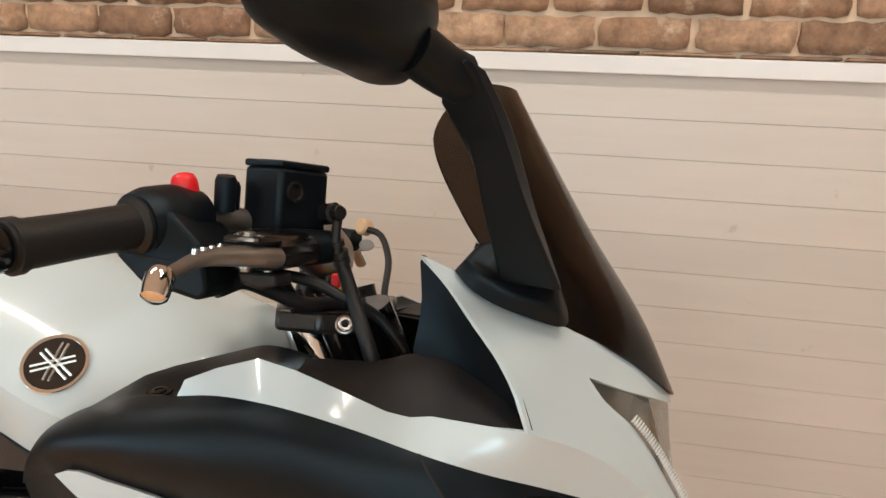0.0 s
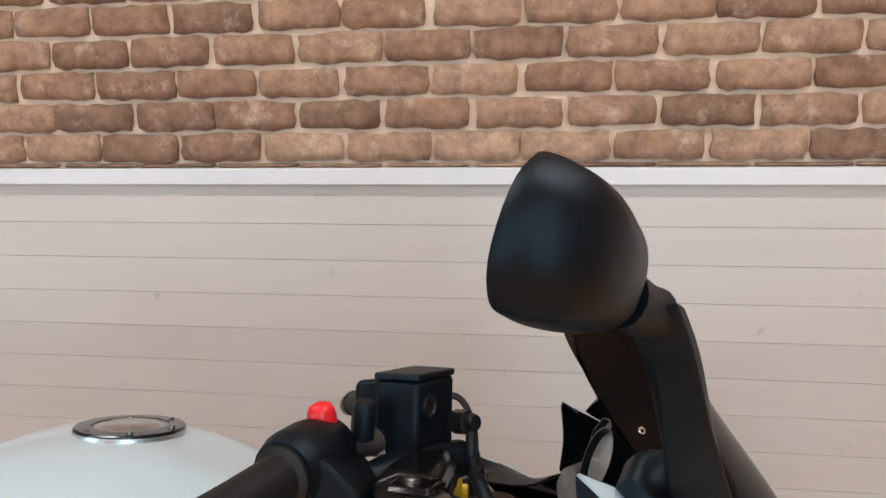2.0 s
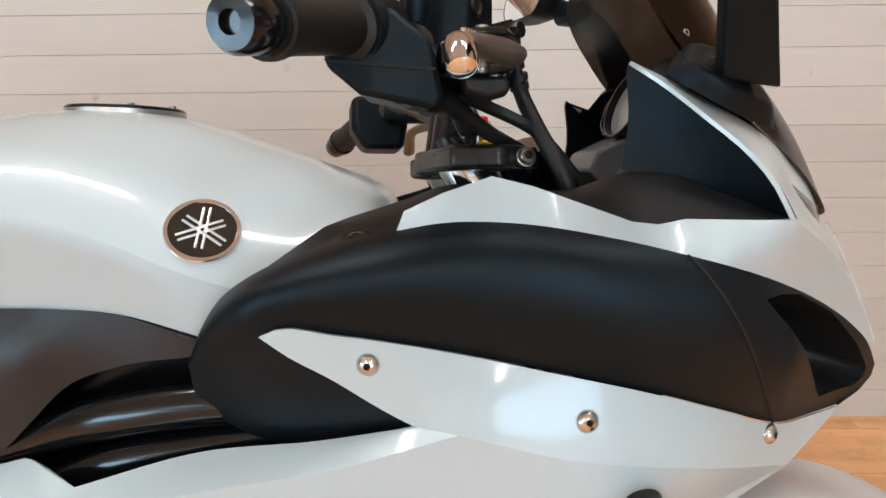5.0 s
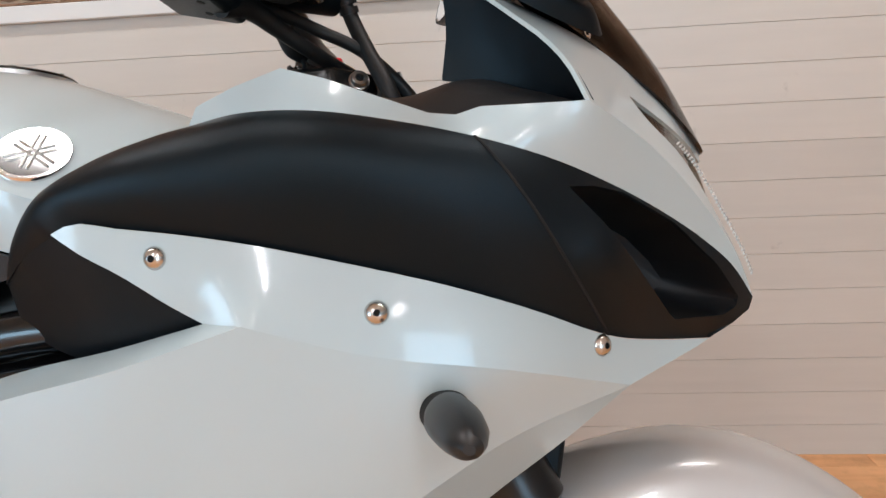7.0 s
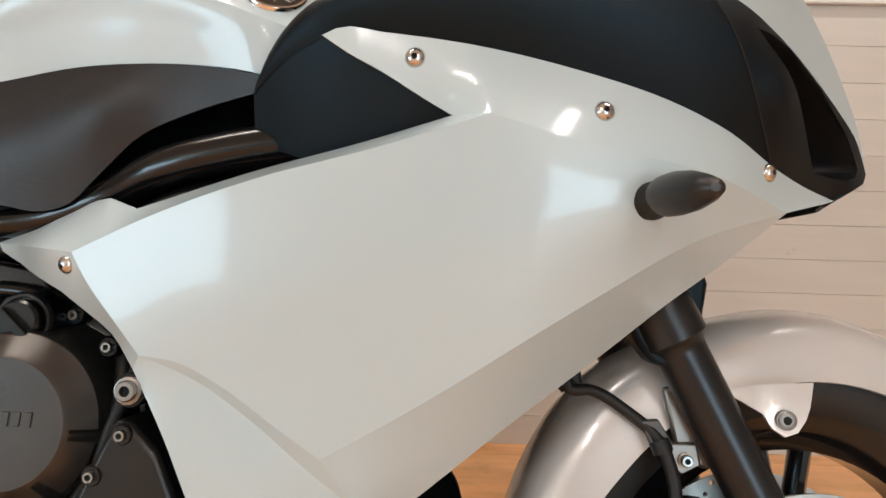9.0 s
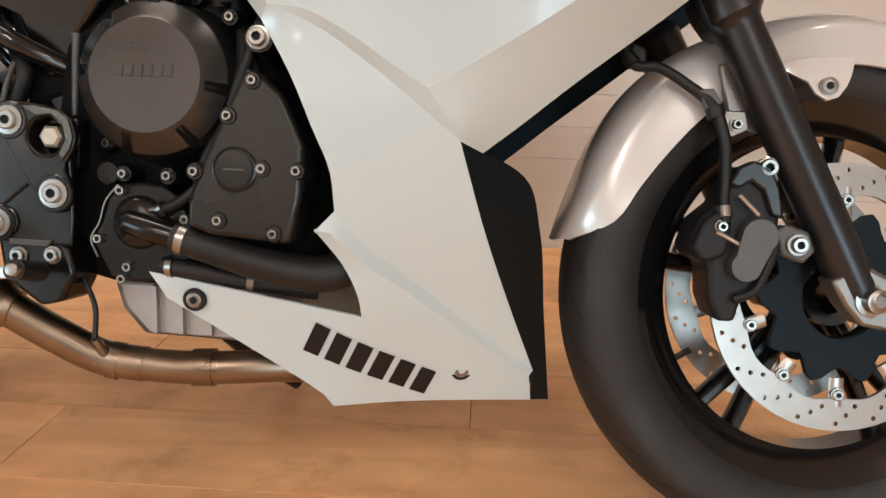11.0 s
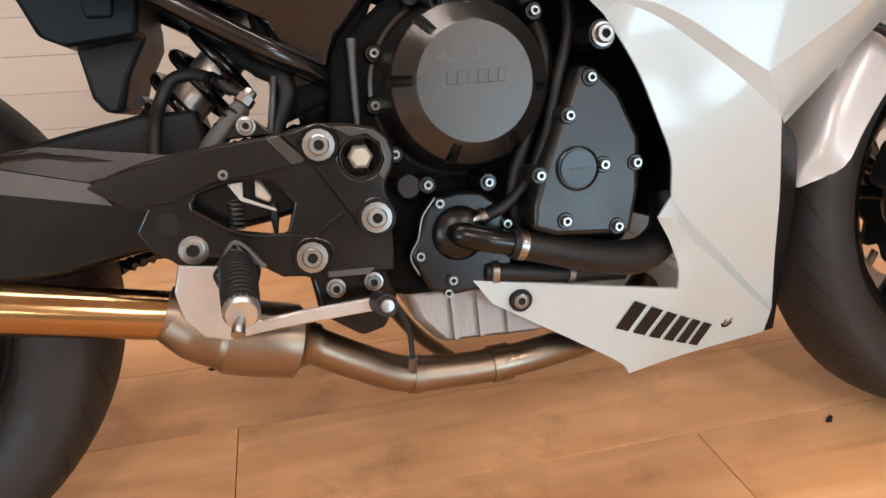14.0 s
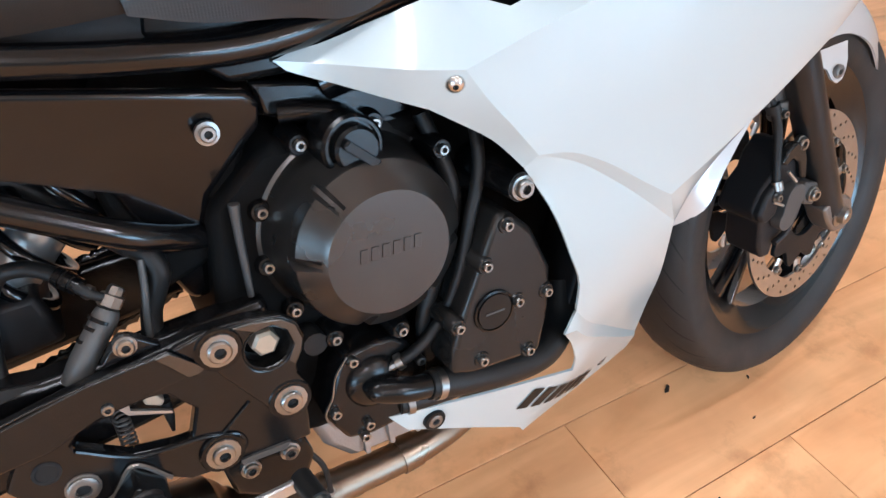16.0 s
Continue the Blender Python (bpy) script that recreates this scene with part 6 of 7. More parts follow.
part("hub_ring", moved(lathe([(0.046, 0.05), (0.052, 0.062), (0.058, 0.066), (0.060, 0.064), (0.052, 0.05)], (1.467, 0, 0.299), (0, -1, 0), 36), STEER), FRAME, front)

# -- front fork, mudguard, caliper --
FT = np.array((1.142, -0.090, 0.955))
FB = np.array((1.478, -0.097, 0.302))
for sgn in (-1, 1):
    mir = Matrix.Identity(4) if sgn < 0 else STEER @ Matrix.Diagonal((1, -1, 1, 1)) @ STEER.inverted()
    at_ = lambda f: tuple(FB + (FT - FB) * f)
    fork = part("fork_leg", moved(tube([at_(0.015), at_(0.10), at_(0.30), at_(0.425), at_(0.443), at_(0.449), at_(0.50), at_(0.508)], [0.0232, 0.0238, 0.0242, 0.0246, 0.0250, 0.0322, 0.0318, 0.0290], 28, 80), mir), FORK, bike, "black fork leg")
    part("fork_tube", moved(tube([at_(0.50), at_(1.0)], 0.0205, 20), mir), CHROME, fork, "chrome fork tube")
    part("dust_seal", moved(tube([at_(0.508), at_(0.516)], [0.027, 0.0225], 20), mir), RUBBER, fork)
    part("fork_cap", moved(lathe([(0, 0.014), (0.010, 0.014), (0.0105, 0.006), (0.0195, 0.005), (0.0205, 0.0), (0.0205, -0.006)], FT, (-0.456, 0, 0.89), 20), mir), COVER, fork)
    lug = moved(plate([(1.437, 0.325), (1.471, 0.343), (1.501, 0.329), (1.513, 0.299), (1.497, 0.275), (1.471, 0.279), (1.453, 0.299)], -0.116, -0.080), mir)
    part("axle_lug", lug, LEVER, fork, "grey axle clamp", bevel=0.004)
    part("axle_nut", moved(lathe([(0, 0.012), (0.006, 0.012), (0.008, 0.010), (0.0125, 0.009), (0.0135, 0.0), (0.019, -0.001), (0.019, -0.004)], (1.481, -0.117, 0.3065), (0.12, -1, 0), 18), mir), STEEL, fork, "pale axle nut")
both("lower_clamp", plate([(1.235, 0.79), (1.30, 0.775), (1.32, 0.74), (1.26, 0.735)], -0.14, 0.0), ENGINE, bevel=0.006)
part("fork_guard", plate([(1.278, 0.612), (1.288, 0.640), (1.325, 0.652), (1.334, 0.600), (1.318, 0.570), (1.302, 0.574), (1.288, 0.592)], -0.108, -0.070), BLACK, bike, "black plastic guard behind the fork seal", bevel=0.006, segments=3)
part("fork_guard", plate([(1.295, 0.690), (1.345, 0.690), (1.358, 0.650), (1.352, 0.612), (1.338, 0.606), (1.325, 0.640)], -0.095, -0.060), BLACK, bike, bevel=0.006, segments=3)
mud_c = [(1.166, 0.0, 0.345), (1.181, 0.0, 0.392), (1.204, 0.0, 0.455), (1.235, 0.0, 0.51), (1.29, 0.0, 0.563), (1.345, 0.0, 0.592), (1.41, 0.0, 0.614), (1.482, 0.0, 0.625), (1.56, 0.0, 0.613), (1.63, 0.0, 0.578), (1.70, 0.0, 0.515), (1.735, 0.0, 0.455)]
mud_s = [(1.169, -0.030, 0.347), (1.190, -0.050, 0.392), (1.214, -0.055, 0.450), (1.246, -0.058, 0.500), (1.296, -0.060, 0.548), (1.35, -0.060, 0.575), (1.412, -0.061, 0.596), (1.482, -0.061, 0.604), (1.557, -0.059, 0.592), (1.622, -0.056, 0.558), (1.685, -0.049, 0.499), (1.725, -0.034, 0.452)]
mud_e = [(1.176, -0.042, 0.346), (1.222, -0.070, 0.370), (1.246, -0.073, 0.407), (1.278, -0.075, 0.449), (1.312, -0.077, 0.486), (1.36, -0.080, 0.523), (1.42, -0.082, 0.542), (1.482, -0.08, 0.55), (1.545, -0.077, 0.541), (1.60, -0.074, 0.517), (1.655, -0.066, 0.47), (1.71, -0.042, 0.447)]
mud = part("front_mudguard", moved(loft([mud_e, mud_s, mud_c, other(mud_s), other(mud_e)], 48, 25), STEER), SILVER, bike, "silver-white front mudguard", solid=0.003)
mud.location = (-0.011, 0.005, 0.005)
both_tab = mesh_of(patch(ring_of(dense([(1.385, -0.088, 0.545), (1.42, -0.093, 0.552), (1.47, -0.09, 0.555)]), dense([(1.462, -0.100, 0.533), (1.452, -0.106, 0.516), (1.440, -0.108, 0.506), (1.428, -0.107, 0.510), (1.418, -0.102, 0.526)]))))
part("mudguard_tab", both_tab, SILVER, mud, solid=0.003)
bolt(mud, 1.437, -0.1075, 0.5215, 0.0082, 0.0022, flange=1.15, material=LEVER)
part("mudguard_stay", plate([(1.330, 0.545), (1.39, 0.555), (1.41, 0.50), (1.372, 0.47), (1.345, 0.478)], -0.088, -0.078), LEVER, mud, "grey mudguard stay", bevel=0.003)
caliper = part("brake_caliper", plate([(1.304, 0.353), (1.315, 0.382), (1.334, 0.399), (1.340, 0.418), (1.360, 0.440), (1.380, 0.438), (1.390, 0.415), (1.397, 0.383), (1.396, 0.356), (1.390, 0.328), (1.376, 0.305), (1.362, 0.292), (1.358, 0.272), (1.338, 0.272), (1.328, 0.296), (1.325, 0.333), (1.309, 0.340)], -0.106, -0.045), DARK, bike, "dark grey brake caliper", bevel=0.006, segments=3)
caliper.location = (-0.011, 0.003, 0.003)
eight = [(1.373 + 0.0185 * math.cos(a), 0.365 + 0.0185 * math.sin(a)) for a in np.linspace(-0.75, 3.0, 15)] + [(1.361 + 0.0158 * math.cos(a), 0.333 + 0.0158 * math.sin(a)) for a in np.linspace(2.35, 6.05, 15)]
part("caliper_piston", plate(eight, -0.121, -0.10), LEVER_DARK, caliper, "grey caliper body lobe", bevel=0.0025)
part("caliper_arm", plate([(1.340, 0.418), (1.348, 0.436), (1.364, 0.444), (1.382, 0.438), (1.392, 0.415), (1.398, 0.384), (1.386, 0.386), (1.376, 0.412), (1.362, 0.422), (1.350, 0.414)], -0.114, -0.10), COVER, caliper, bevel=0.003)
part("caliper_body", plate([(1.305, 0.352), (1.316, 0.379), (1.334, 0.394), (1.346, 0.376), (1.342, 0.344), (1.326, 0.336), (1.312, 0.340)], -0.116, -0.10), DARK, caliper, bevel=0.005, segments=3)
part("caliper_edge", tube([(1.352, -0.113, 0.297), (1.372, -0.113, 0.306), (1.384, -0.113, 0.330), (1.392, -0.113, 0.358)], 0.005, 8), DARK, caliper)
for p0, p1 in (((1.350, 0.407), (1.371, 0.387)), ((1.329, 0.368), (1.353, 0.356))):
    part("pad_pin", tube([(p0[0], -0.1165, p0[1]), (p1[0], -0.1165, p1[1])], 0.0022, 8), PLATE, caliper, "small steel pin")
for x, y, z, r, fl in ((1.380, -0.106, 0.437, 0.0095, 1.2), (1.412, -0.118, 0.358, 0.0085, 1.35), (1.349, -0.093, 0.482, 0.0055, 1.3), (1.333, -0.116, 0.374, 0.0055, 1.2)):
    bolt(caliper, x, y, z, r, 0.008, flange=fl)
part("caliper_mount", plate([(1.388, 0.372), (1.402, 0.378), (1.424, 0.372), (1.432, 0.352), (1.420, 0.338), (1.398, 0.345)], -0.116, -0.09), LEVER_DARK, caliper, bevel=0.003)
part("stay_lug", plate([(1.335, 0.497), (1.360, 0.497), (1.364, 0.478), (1.345, 0.468), (1.336, 0.476)], -0.093, -0.078), LEVER, caliper, bevel=0.002)
hose_line = [(1.238, -0.060, 0.640), (1.226, -0.072, 0.585), (1.222, -0.078, 0.556), (1.231, -0.080, 0.546), (1.250, -0.081, 0.5455), (1.286, -0.086, 0.526), (1.313, -0.091, 0.5025), (1.325, -0.096, 0.470), (1.327, -0.101, 0.430), (1.3255, -0.108, 0.397), (1.3265, -0.114, 0.380)]
brake_hose = part("brake_hose", tube(hose_line, [0.0055, 0.0055, 0.0056, 0.0058, 0.0058, 0.0058, 0.0062, 0.0064, 0.006, 0.0055, 0.0052], 12, 80), RUBBER, bike, "black brake hose over the mudguard")
for k, r, material in ((2, 0.0085, RUBBER), (6, 0.0098, RUBBER), (9, 0.0078, STEEL)):
    a, b = np.array(hose_line[k]), np.array(hose_line[k + 1])
    part("hose_guide", tube([tuple(a), tuple(a + (b - a) * (0.012 / np.linalg.norm(b - a)))], r, 12), material, brake_hose)
part("hose_bracket", plate([(1.296, 0.520), (1.312, 0.522), (1.326, 0.500), (1.320, 0.490), (1.304, 0.500)], -0.094, -0.086), LEVER_DARK, bike, "grey hose bracket on the mudguard", bevel=0.0015)
part("hose_bracket", plate([(1.228, 0.572), (1.242, 0.566), (1.244, 0.548), (1.232, 0.544), (1.222, 0.552)], -0.078, -0.066), RUBBER, bike, bevel=0.003)

# -- indicator --
def ellipse_tube(stations, n=28):
    """A pod through ellipses: (centre, half width along x, half height along z, how square)."""
    bm = bmesh.new()
    rings = []
    for (x, y, z), rx, rz, sq in stations:
        ring = []
        for a in np.linspace(0, 2 * np.pi, n, endpoint=False):
            c, w = math.cos(a), math.sin(a)
            ring.append(bm.verts.new((x + rx * math.copysign(abs(c) ** sq, c), y, z + rz * math.copysign(abs(w) ** sq, w))))
        rings.append(ring)
    for a, b in zip(rings, rings[1:]):
        for k in range(n):
            bm.faces.new((a[k], a[(k + 1) % n], b[(k + 1) % n], b[k]))
    bm.faces.new(rings[0])
    bm.faces.new(rings[-1][::-1])
    bmesh.ops.recalc_face_normals(bm, faces=bm.faces)
    return bm


ind = part("indicator", ellipse_tube([((1.2670, -0.212, 0.707), 0.0200, 0.0165, 0.9), ((1.2680, -0.226, 0.707), 0.0190, 0.0155, 0.9), ((1.2700, -0.232, 0.707), 0.0165, 0.0135, 0.95), ((1.2740, -0.243, 0.707), 0.0125, 0.0115, 1.0), ((1.2775, -0.252, 0.7065), 0.0125, 0.0115, 1.0)]), RUBBER, bike, "dark indicator on a short rubber stem")
part("indicator_lens", ellipse_tube([((1.2755, -0.246, 0.707), 0.0130, 0.0135, 1.05), ((1.2765, -0.249, 0.707), 0.0165, 0.0160, 1.1), ((1.2800, -0.262, 0.7065), 0.0185, 0.0165, 1.15), ((1.2850, -0.280, 0.7055), 0.0165, 0.0145, 1.15), ((1.2885, -0.295, 0.7045), 0.0125, 0.0105, 1.1), ((1.2905, -0.304, 0.7040), 0.0085, 0.0070, 1.0), ((1.2912, -0.3075, 0.7035), 0.0035, 0.0030, 1.0)]), LENS, ind, "smoked grey faceted indicator lens", sharp=30)

# -- handlebar and controls (turned a little to the left) --
R_END, R_IN = (1.049, -0.339, 1.0125), (1.077, -0.248, 1.0275)
bar_line = [(1.082, -0.235, 1.029), (1.115, -0.165, 1.034), (1.140, -0.11, 1.012), (1.146, -0.07, 0.995), (1.148, 0.0, 0.992)]
straight = [unsteer(p) for p in bar_line]
full = straight[:-1] + [(straight[-1][0], 0.0, straight[-1][2])] + [(x, -y, z) for x, y, z in reversed(straight[:-1])]
bar = part("handlebar", moved(tube(full, 0.0112, 16, 48), STEER), LEVER, bike, "grey metal handlebar")


def prism_z(poly, z0, z1):
    bm = bmesh.new()
    lo, hi = ([bm.verts.new((x, y, z)) for x, y in poly] for z in (z0, z1))
    bm.faces.new(lo[::-1])
    bm.faces.new(hi)
    for i in range(len(poly)):
        bm.faces.new((lo[i], lo[(i + 1) % len(poly)], hi[(i + 1) % len(poly)], hi[i]))
    bmesh.ops.recalc_face_normals(bm, faces=bm.faces)
    return bm


def grip(m):
    g = part("grip", moved(tube([R_IN, tuple((np.array(R_IN) + np.array(R_END)) / 2), R_END], [0.0168, 0.0162, 0.0166], 20, 40, wave=(0.012, 18)), m), RUBBER, bar, "black rubber grip")
    d = np.array(R_END) - np.array(R_IN)
    d /= np.linalg.norm(d)
    part("grip_flange", moved(lathe([(0.0165, -0.004), (0.0215, -0.003), (0.0215, 0.003), (0.016, 0.006)], R_IN, tuple(d), 24), m), RUBBER, g)
    part("grip_flange", moved(lathe([(0.0165, -0.004), (0.0186, -0.003), (0.0186, 0.003), (0.015, 0.004)], tuple(np.array(R_END) - d * 0.006), tuple(d), 24), m), RUBBER, g)
    part("bar_end", moved(lathe([(0.0135, 0.0), (0.0155, 0.004), (0.0155, 0.022), (0.013, 0.027), (0.006, 0.0275), (0.005, 0.023), (0, 0.023)], R_END, tuple(d), 24), m), FRAME, g, "gloss black bar end weight")


TWIN = STEER @ Matrix.Diagonal((1, -1, 1, 1)) @ STEER.inverted()
grip(Matrix.Identity(4))
grip(TWIN)
hd = (np.array(R_END) - np.array(R_IN)) / np.linalg.norm(np.array(R_END) - np.array(R_IN))
hc = np.array(R_IN) - hd * 0.028
house = part("switch_housing", tube([tuple(hc + hd * 0.028), tuple(hc + hd * 0.018), tuple(hc - hd * 0.005), tuple(hc - hd * 0.03)], [0.024, 0.0275, 0.0275, 0.021], 22, 22), BLACK, bar, "black throttle and switch housing")
part("housing_block", plate([(1.060, 1.022), (1.0635, 1.004), (1.084, 0.9868), (1.130, 0.977), (1.1365, 0.985), (1.130, 1.018), (1.105, 1.04), (1.075, 1.042)], -0.250, -0.188), BLACK, house, "angular lower half of the switch housing", bevel=0.0035, segments=2)
part("housing_seam", plate([(1.0625, 1.0085), (1.0640, 1.0065), (1.131, 1.0005), (1.1325, 1.0025)], -0.2512, -0.187), GROOVE, house)
for x, y in ((1.108, -0.243), (1.118, -0.232), (1.113, -0.207)):
    part("screw_hole", lathe([(0, 0.0008), (0.0028, 0.0008), (0.0032, -0.002)], (x, y, 0.9872 - (x - 1.084) * 0.213), (-0.2, 0, -0.98), 12), GROOVE, house)
kill = part("kill_switch", lathe([(0.0105, -0.008), (0.0105, 0.002), (0.0098, 0.006), (0.0078, 0.0095), (0.004, 0.0112), (0, 0.0115)], (1.0895, -0.206, 1.0585), (-0.12, -0.2, 1), 22), RED, house, "bright red engine stop switch", sharp=60)
part("switch_rocker", plate([(1.066, 1.040), (1.068, 1.050), (1.084, 1.062), (1.094, 1.064), (1.094, 1.050)], -0.212, -0.198), RED, kill, bevel=0.003, segments=3)
for q in ((1.118, -0.195, 1.062), (1.112, -0.176, 1.058)):
    part("button", lathe([(0, 0.008), (0.007, 0.008), (0.0085, 0.004), (0.0085, -0.02)], q, (0.1, -0.2, 1), 14), BLACK, house)
RA, RC, RB = np.array((1.116, -0.163)), np.array((1.153, -0.170)), np.array((1.175, -0.114))
RD = RA + RB - RC


cen = (RA + RB) / 2
grow = lambda f: [tuple(cen + (q - cen) * f) for q in (RA, RC, RB, RD)]
res = part("brake_reservoir", prism_z(grow(0.975), 1.022, 1.081), BLACK, bar, "square black brake fluid reservoir", bevel=0.004)
part("reservoir_lid", prism_z(grow(0.99), 1.0805, 1.0865), BLACK, res, bevel=0.002)
nrm = np.array((0.93, -0.37, 0))
win = np.array(((RC * 0.72 + RB * 0.28)[0], (RC * 0.72 + RB * 0.28)[1], 1.061)) - nrm * 0.0012
part("sight_glass", lathe([(0, 0.0015), (0.0062, 0.0015), (0.007, 0.0035), (0.009, 0.0035), (0.0095, 0.0), (0.0095, -0.003)], tuple(win), tuple(nrm), 20), COVER, res, "round sight glass")
part("clamp_ring", lathe([(0.012, -0.009), (0.019, -0.009), (0.020, 0.0), (0.019, 0.009), (0.012, 0.009)], (1.135, -0.150, 1.027), (-0.45, 0.85, -0.25), 20), LEVER, bar, "grey master cylinder clamp")
cylinder = part("master_cylinder", tube([(1.118, -0.196, 1.012), (1.132, -0.182, 1.013), (1.155, -0.158, 1.014), (1.182, -0.125, 1.016)], [0.012, 0.0155, 0.017, 0.0145], 18), BLACK, bar, "black brake master cylinder")
part("cylinder_foot", prism_z([(1.120, -0.176), (1.160, -0.178), (1.182, -0.124), (1.150, -0.112)], 1.008, 1.026), BLACK, cylinder, bevel=0.004)
part("lever_perch", plate([(1.132, 1.022), (1.150, 1.030), (1.176, 1.028), (1.186, 1.016), (1.182, 1.002), (1.150, 0.999), (1.132, 1.004)], -0.232, -0.150), ENGINE, cylinder, "black lever perch", bevel=0.005, segments=3)
part("perch_tongue", prism_z([(1.146, -0.252), (1.176, -0.256), (1.184, -0.228), (1.150, -0.222)], 1.0205, 1.0265), ENGINE, cylinder, bevel=0.003)
part("switch_block", plate([(1.147, 1.0), (1.178, 1.0), (1.180, 0.990), (1.166, 0.986), (1.150, 0.990)], -0.228, -0.196), RUBBER, cylinder, bevel=0.003)
bolt(cylinder, 1.1605, -0.240, 1.0045, 0.0042, 0.004, (0, 0, -1), flange=1.35)
bolt(cylinder, 1.170, -0.222, 1.0015, 0.0034, 0.004, (0, 0, -1), flange=1.3)
bolt(cylinder, 1.1612, -0.239, 1.0265, 0.005, 0.003, (0, 0, 1), flange=1.35)
part("brake_switch", tube([(1.146, -0.146, 0.986), (1.152, -0.138, 0.972), (1.158, -0.13, 0.966)], [0.008, 0.008, 0.004], 10), RUBBER, cylinder, "small black brake light switch")
part("switch_wire", tube([(1.150, -0.140, 0.975), (1.158, -0.132, 0.962), (1.150, -0.12, 0.956), (1.140, -0.115, 0.965)], 0.0022, 8), RUBBER, cylinder)
lever = part("brake_lever", tube([(1.181, -0.232, 1.012), (1.172, -0.246, 1.0128), (1.160, -0.264, 1.013), (1.1505, -0.284, 1.0115), (1.1475, -0.304, 1.0065), (1.1473, -0.324, 1.0008)], [0.0105, 0.0118, 0.0104, 0.0082, 0.0064, 0.0058], 18, 48, flat=0.68, up=(0, 0, 1)), LEVER, bar, "grey metal brake lever")
part("lever_ball", lathe([(0, 0.0105), (0.005, 0.0102), (0.0082, 0.0078), (0.009, 0.0025), (0.009, -0.0068), (0.0072, -0.011), (0, -0.0115)], (1.1475, -0.328, 0.997), (0.1, -0.55, -0.8), 20), CHROME, lever, "polished lever end")
for k in range(4):
    bolt(lever, 1.1545 - 0.0018 * k, -0.268 - 0.0075 * k, 1.0200 - 0.0009 * k, 0.0024, 0.0012, (0, 0, 1), flange=1.0, material=CHROME)
part("banjo_bolt", lathe([(0, 0.011), (0.0062, 0.011), (0.0072, 0.009), (0.0072, 0.003), (0.0098, 0.002), (0.0098, -0.012)], (1.186, -0.131, 1.0455), (0.8, -0.6, 0.1), 8), COVER, bar, "dark banjo bolt")
part("brake_line", tube([(1.1905, -0.131, 1.044), (1.1902, -0.1335, 1.028), (1.1908, -0.131, 1.014), (1.1950, -0.125, 1.001), (1.207, -0.128, 0.974), (1.2276, -0.139, 0.934), (1.240, -0.135, 0.90)], [0.0042, 0.0042, 0.0058, 0.0062, 0.0066, 0.0068, 0.0066], 14, 50), RUBBER, bar, "black brake line")
for a, r in ((0.0, 0.0070), (0.45, 0.0082), (0.8, 0.0078)):
    q = np.array((1.1902, -0.1325, 1.022)) * (1 - a) + np.array((1.1945, -0.125, 1.003)) * a
    part("line_ferrule", tube([tuple(q), tuple(q + np.array((0.0010, 0.0016, -0.0046)))], r, 14), RUBBER, bar)
part("clutch_lever", moved(tube([(1.165, -0.15, 1.02), (1.158, -0.23, 1.021), (1.142, -0.272, 1.018), (1.146, -0.33, 0.999)], [0.010, 0.0085, 0.0072, 0.0085], 12, flat=0.72, up=(0, 0, 1)), TWIN), LEVER, bar, "grey metal clutch lever")
part("switch_housing", moved(plate([(1.055, 1.05), (1.115, 1.055), (1.128, 1.03), (1.12, 0.985), (1.07, 0.985), (1.055, 1.01)], -0.25, -0.195), TWIN), BLACK, bar, "black switch housing", bevel=0.008, segments=3)
part("clutch_perch", moved(tube([(1.10, -0.19, 1.03), (1.15, -0.16, 1.025)], 0.014, 12), TWIN), BLACK, bar)
part("cable_adjuster", lathe([(0, 0.009), (0.008, 0.009), (0.0105, 0.006), (0.0105, -0.006), (0.006, -0.010), (0.004, -0.016)], (1.128, 0.155, 1.026), (-0.35, -0.7, 0.1), 20), BEIGE, bar, "beige clutch cable adjuster")
part("clutch_cable", tube([(1.13, 0.15, 1.024), (1.15, 0.145, 1.02), (1.168, 0.13, 0.995), (1.175, 0.10, 0.95), (1.19, 0.06, 0.90)], 0.0042, 8), RUBBER, bar, "thin black clutch cable")
yoke = part("top_yoke", moved(prism_z([(1.115, 0.0), (1.10, 0.05), (1.125, 0.135), (1.165, 0.14), (1.20, 0.115), (1.195, 0.06), (1.205, 0.0), (1.195, -0.06), (1.20, -0.115), (1.165, -0.14), (1.125, -0.135), (1.10, -0.05)][::-1], 0.932, 0.952), STEER), COVER, bike, "dark top fork clamp", bevel=0.004)
bolt(yoke, 1.1998, -0.122, 0.9487, 0.0072, 0.006, (0.3, -0.9, 0.3), flange=1.2)
for sy in (-0.045, 0.045):
    part("riser", moved(tube([(1.128, sy, 0.95), (1.135, sy, 0.995)], 0.014, 14), STEER), COVER, yoke)
part("ignition_lock", moved(tube([(1.175, 0, 0.945), (1.168, 0, 0.966)], 0.021, 20), STEER), COVER, yoke, "dark ignition lock")
part("cable_duct", tube([(1.124, -0.214, 0.983), (1.1355, -0.1896, 0.9885), (1.150, -0.170, 0.979), (1.1647, -0.154, 0.9696), (1.1829, -0.1027, 0.9624), (1.22, -0.06, 0.945)], [0.0085, 0.0085, 0.0068, 0.0060, 0.0060, 0.0060], 12, 50), RUBBER, bike, "black control cable")
part("cable_duct", tube([(1.126, -0.205, 0.990), (1.150, -0.165, 0.992), (1.1762, -0.1372, 0.9843), (1.1977, -0.1315, 0.9745), (1.225, -0.105, 0.955), (1.25, -0.095, 0.925)], 0.0050, 12, 50), RUBBER, bike, "black control cable")
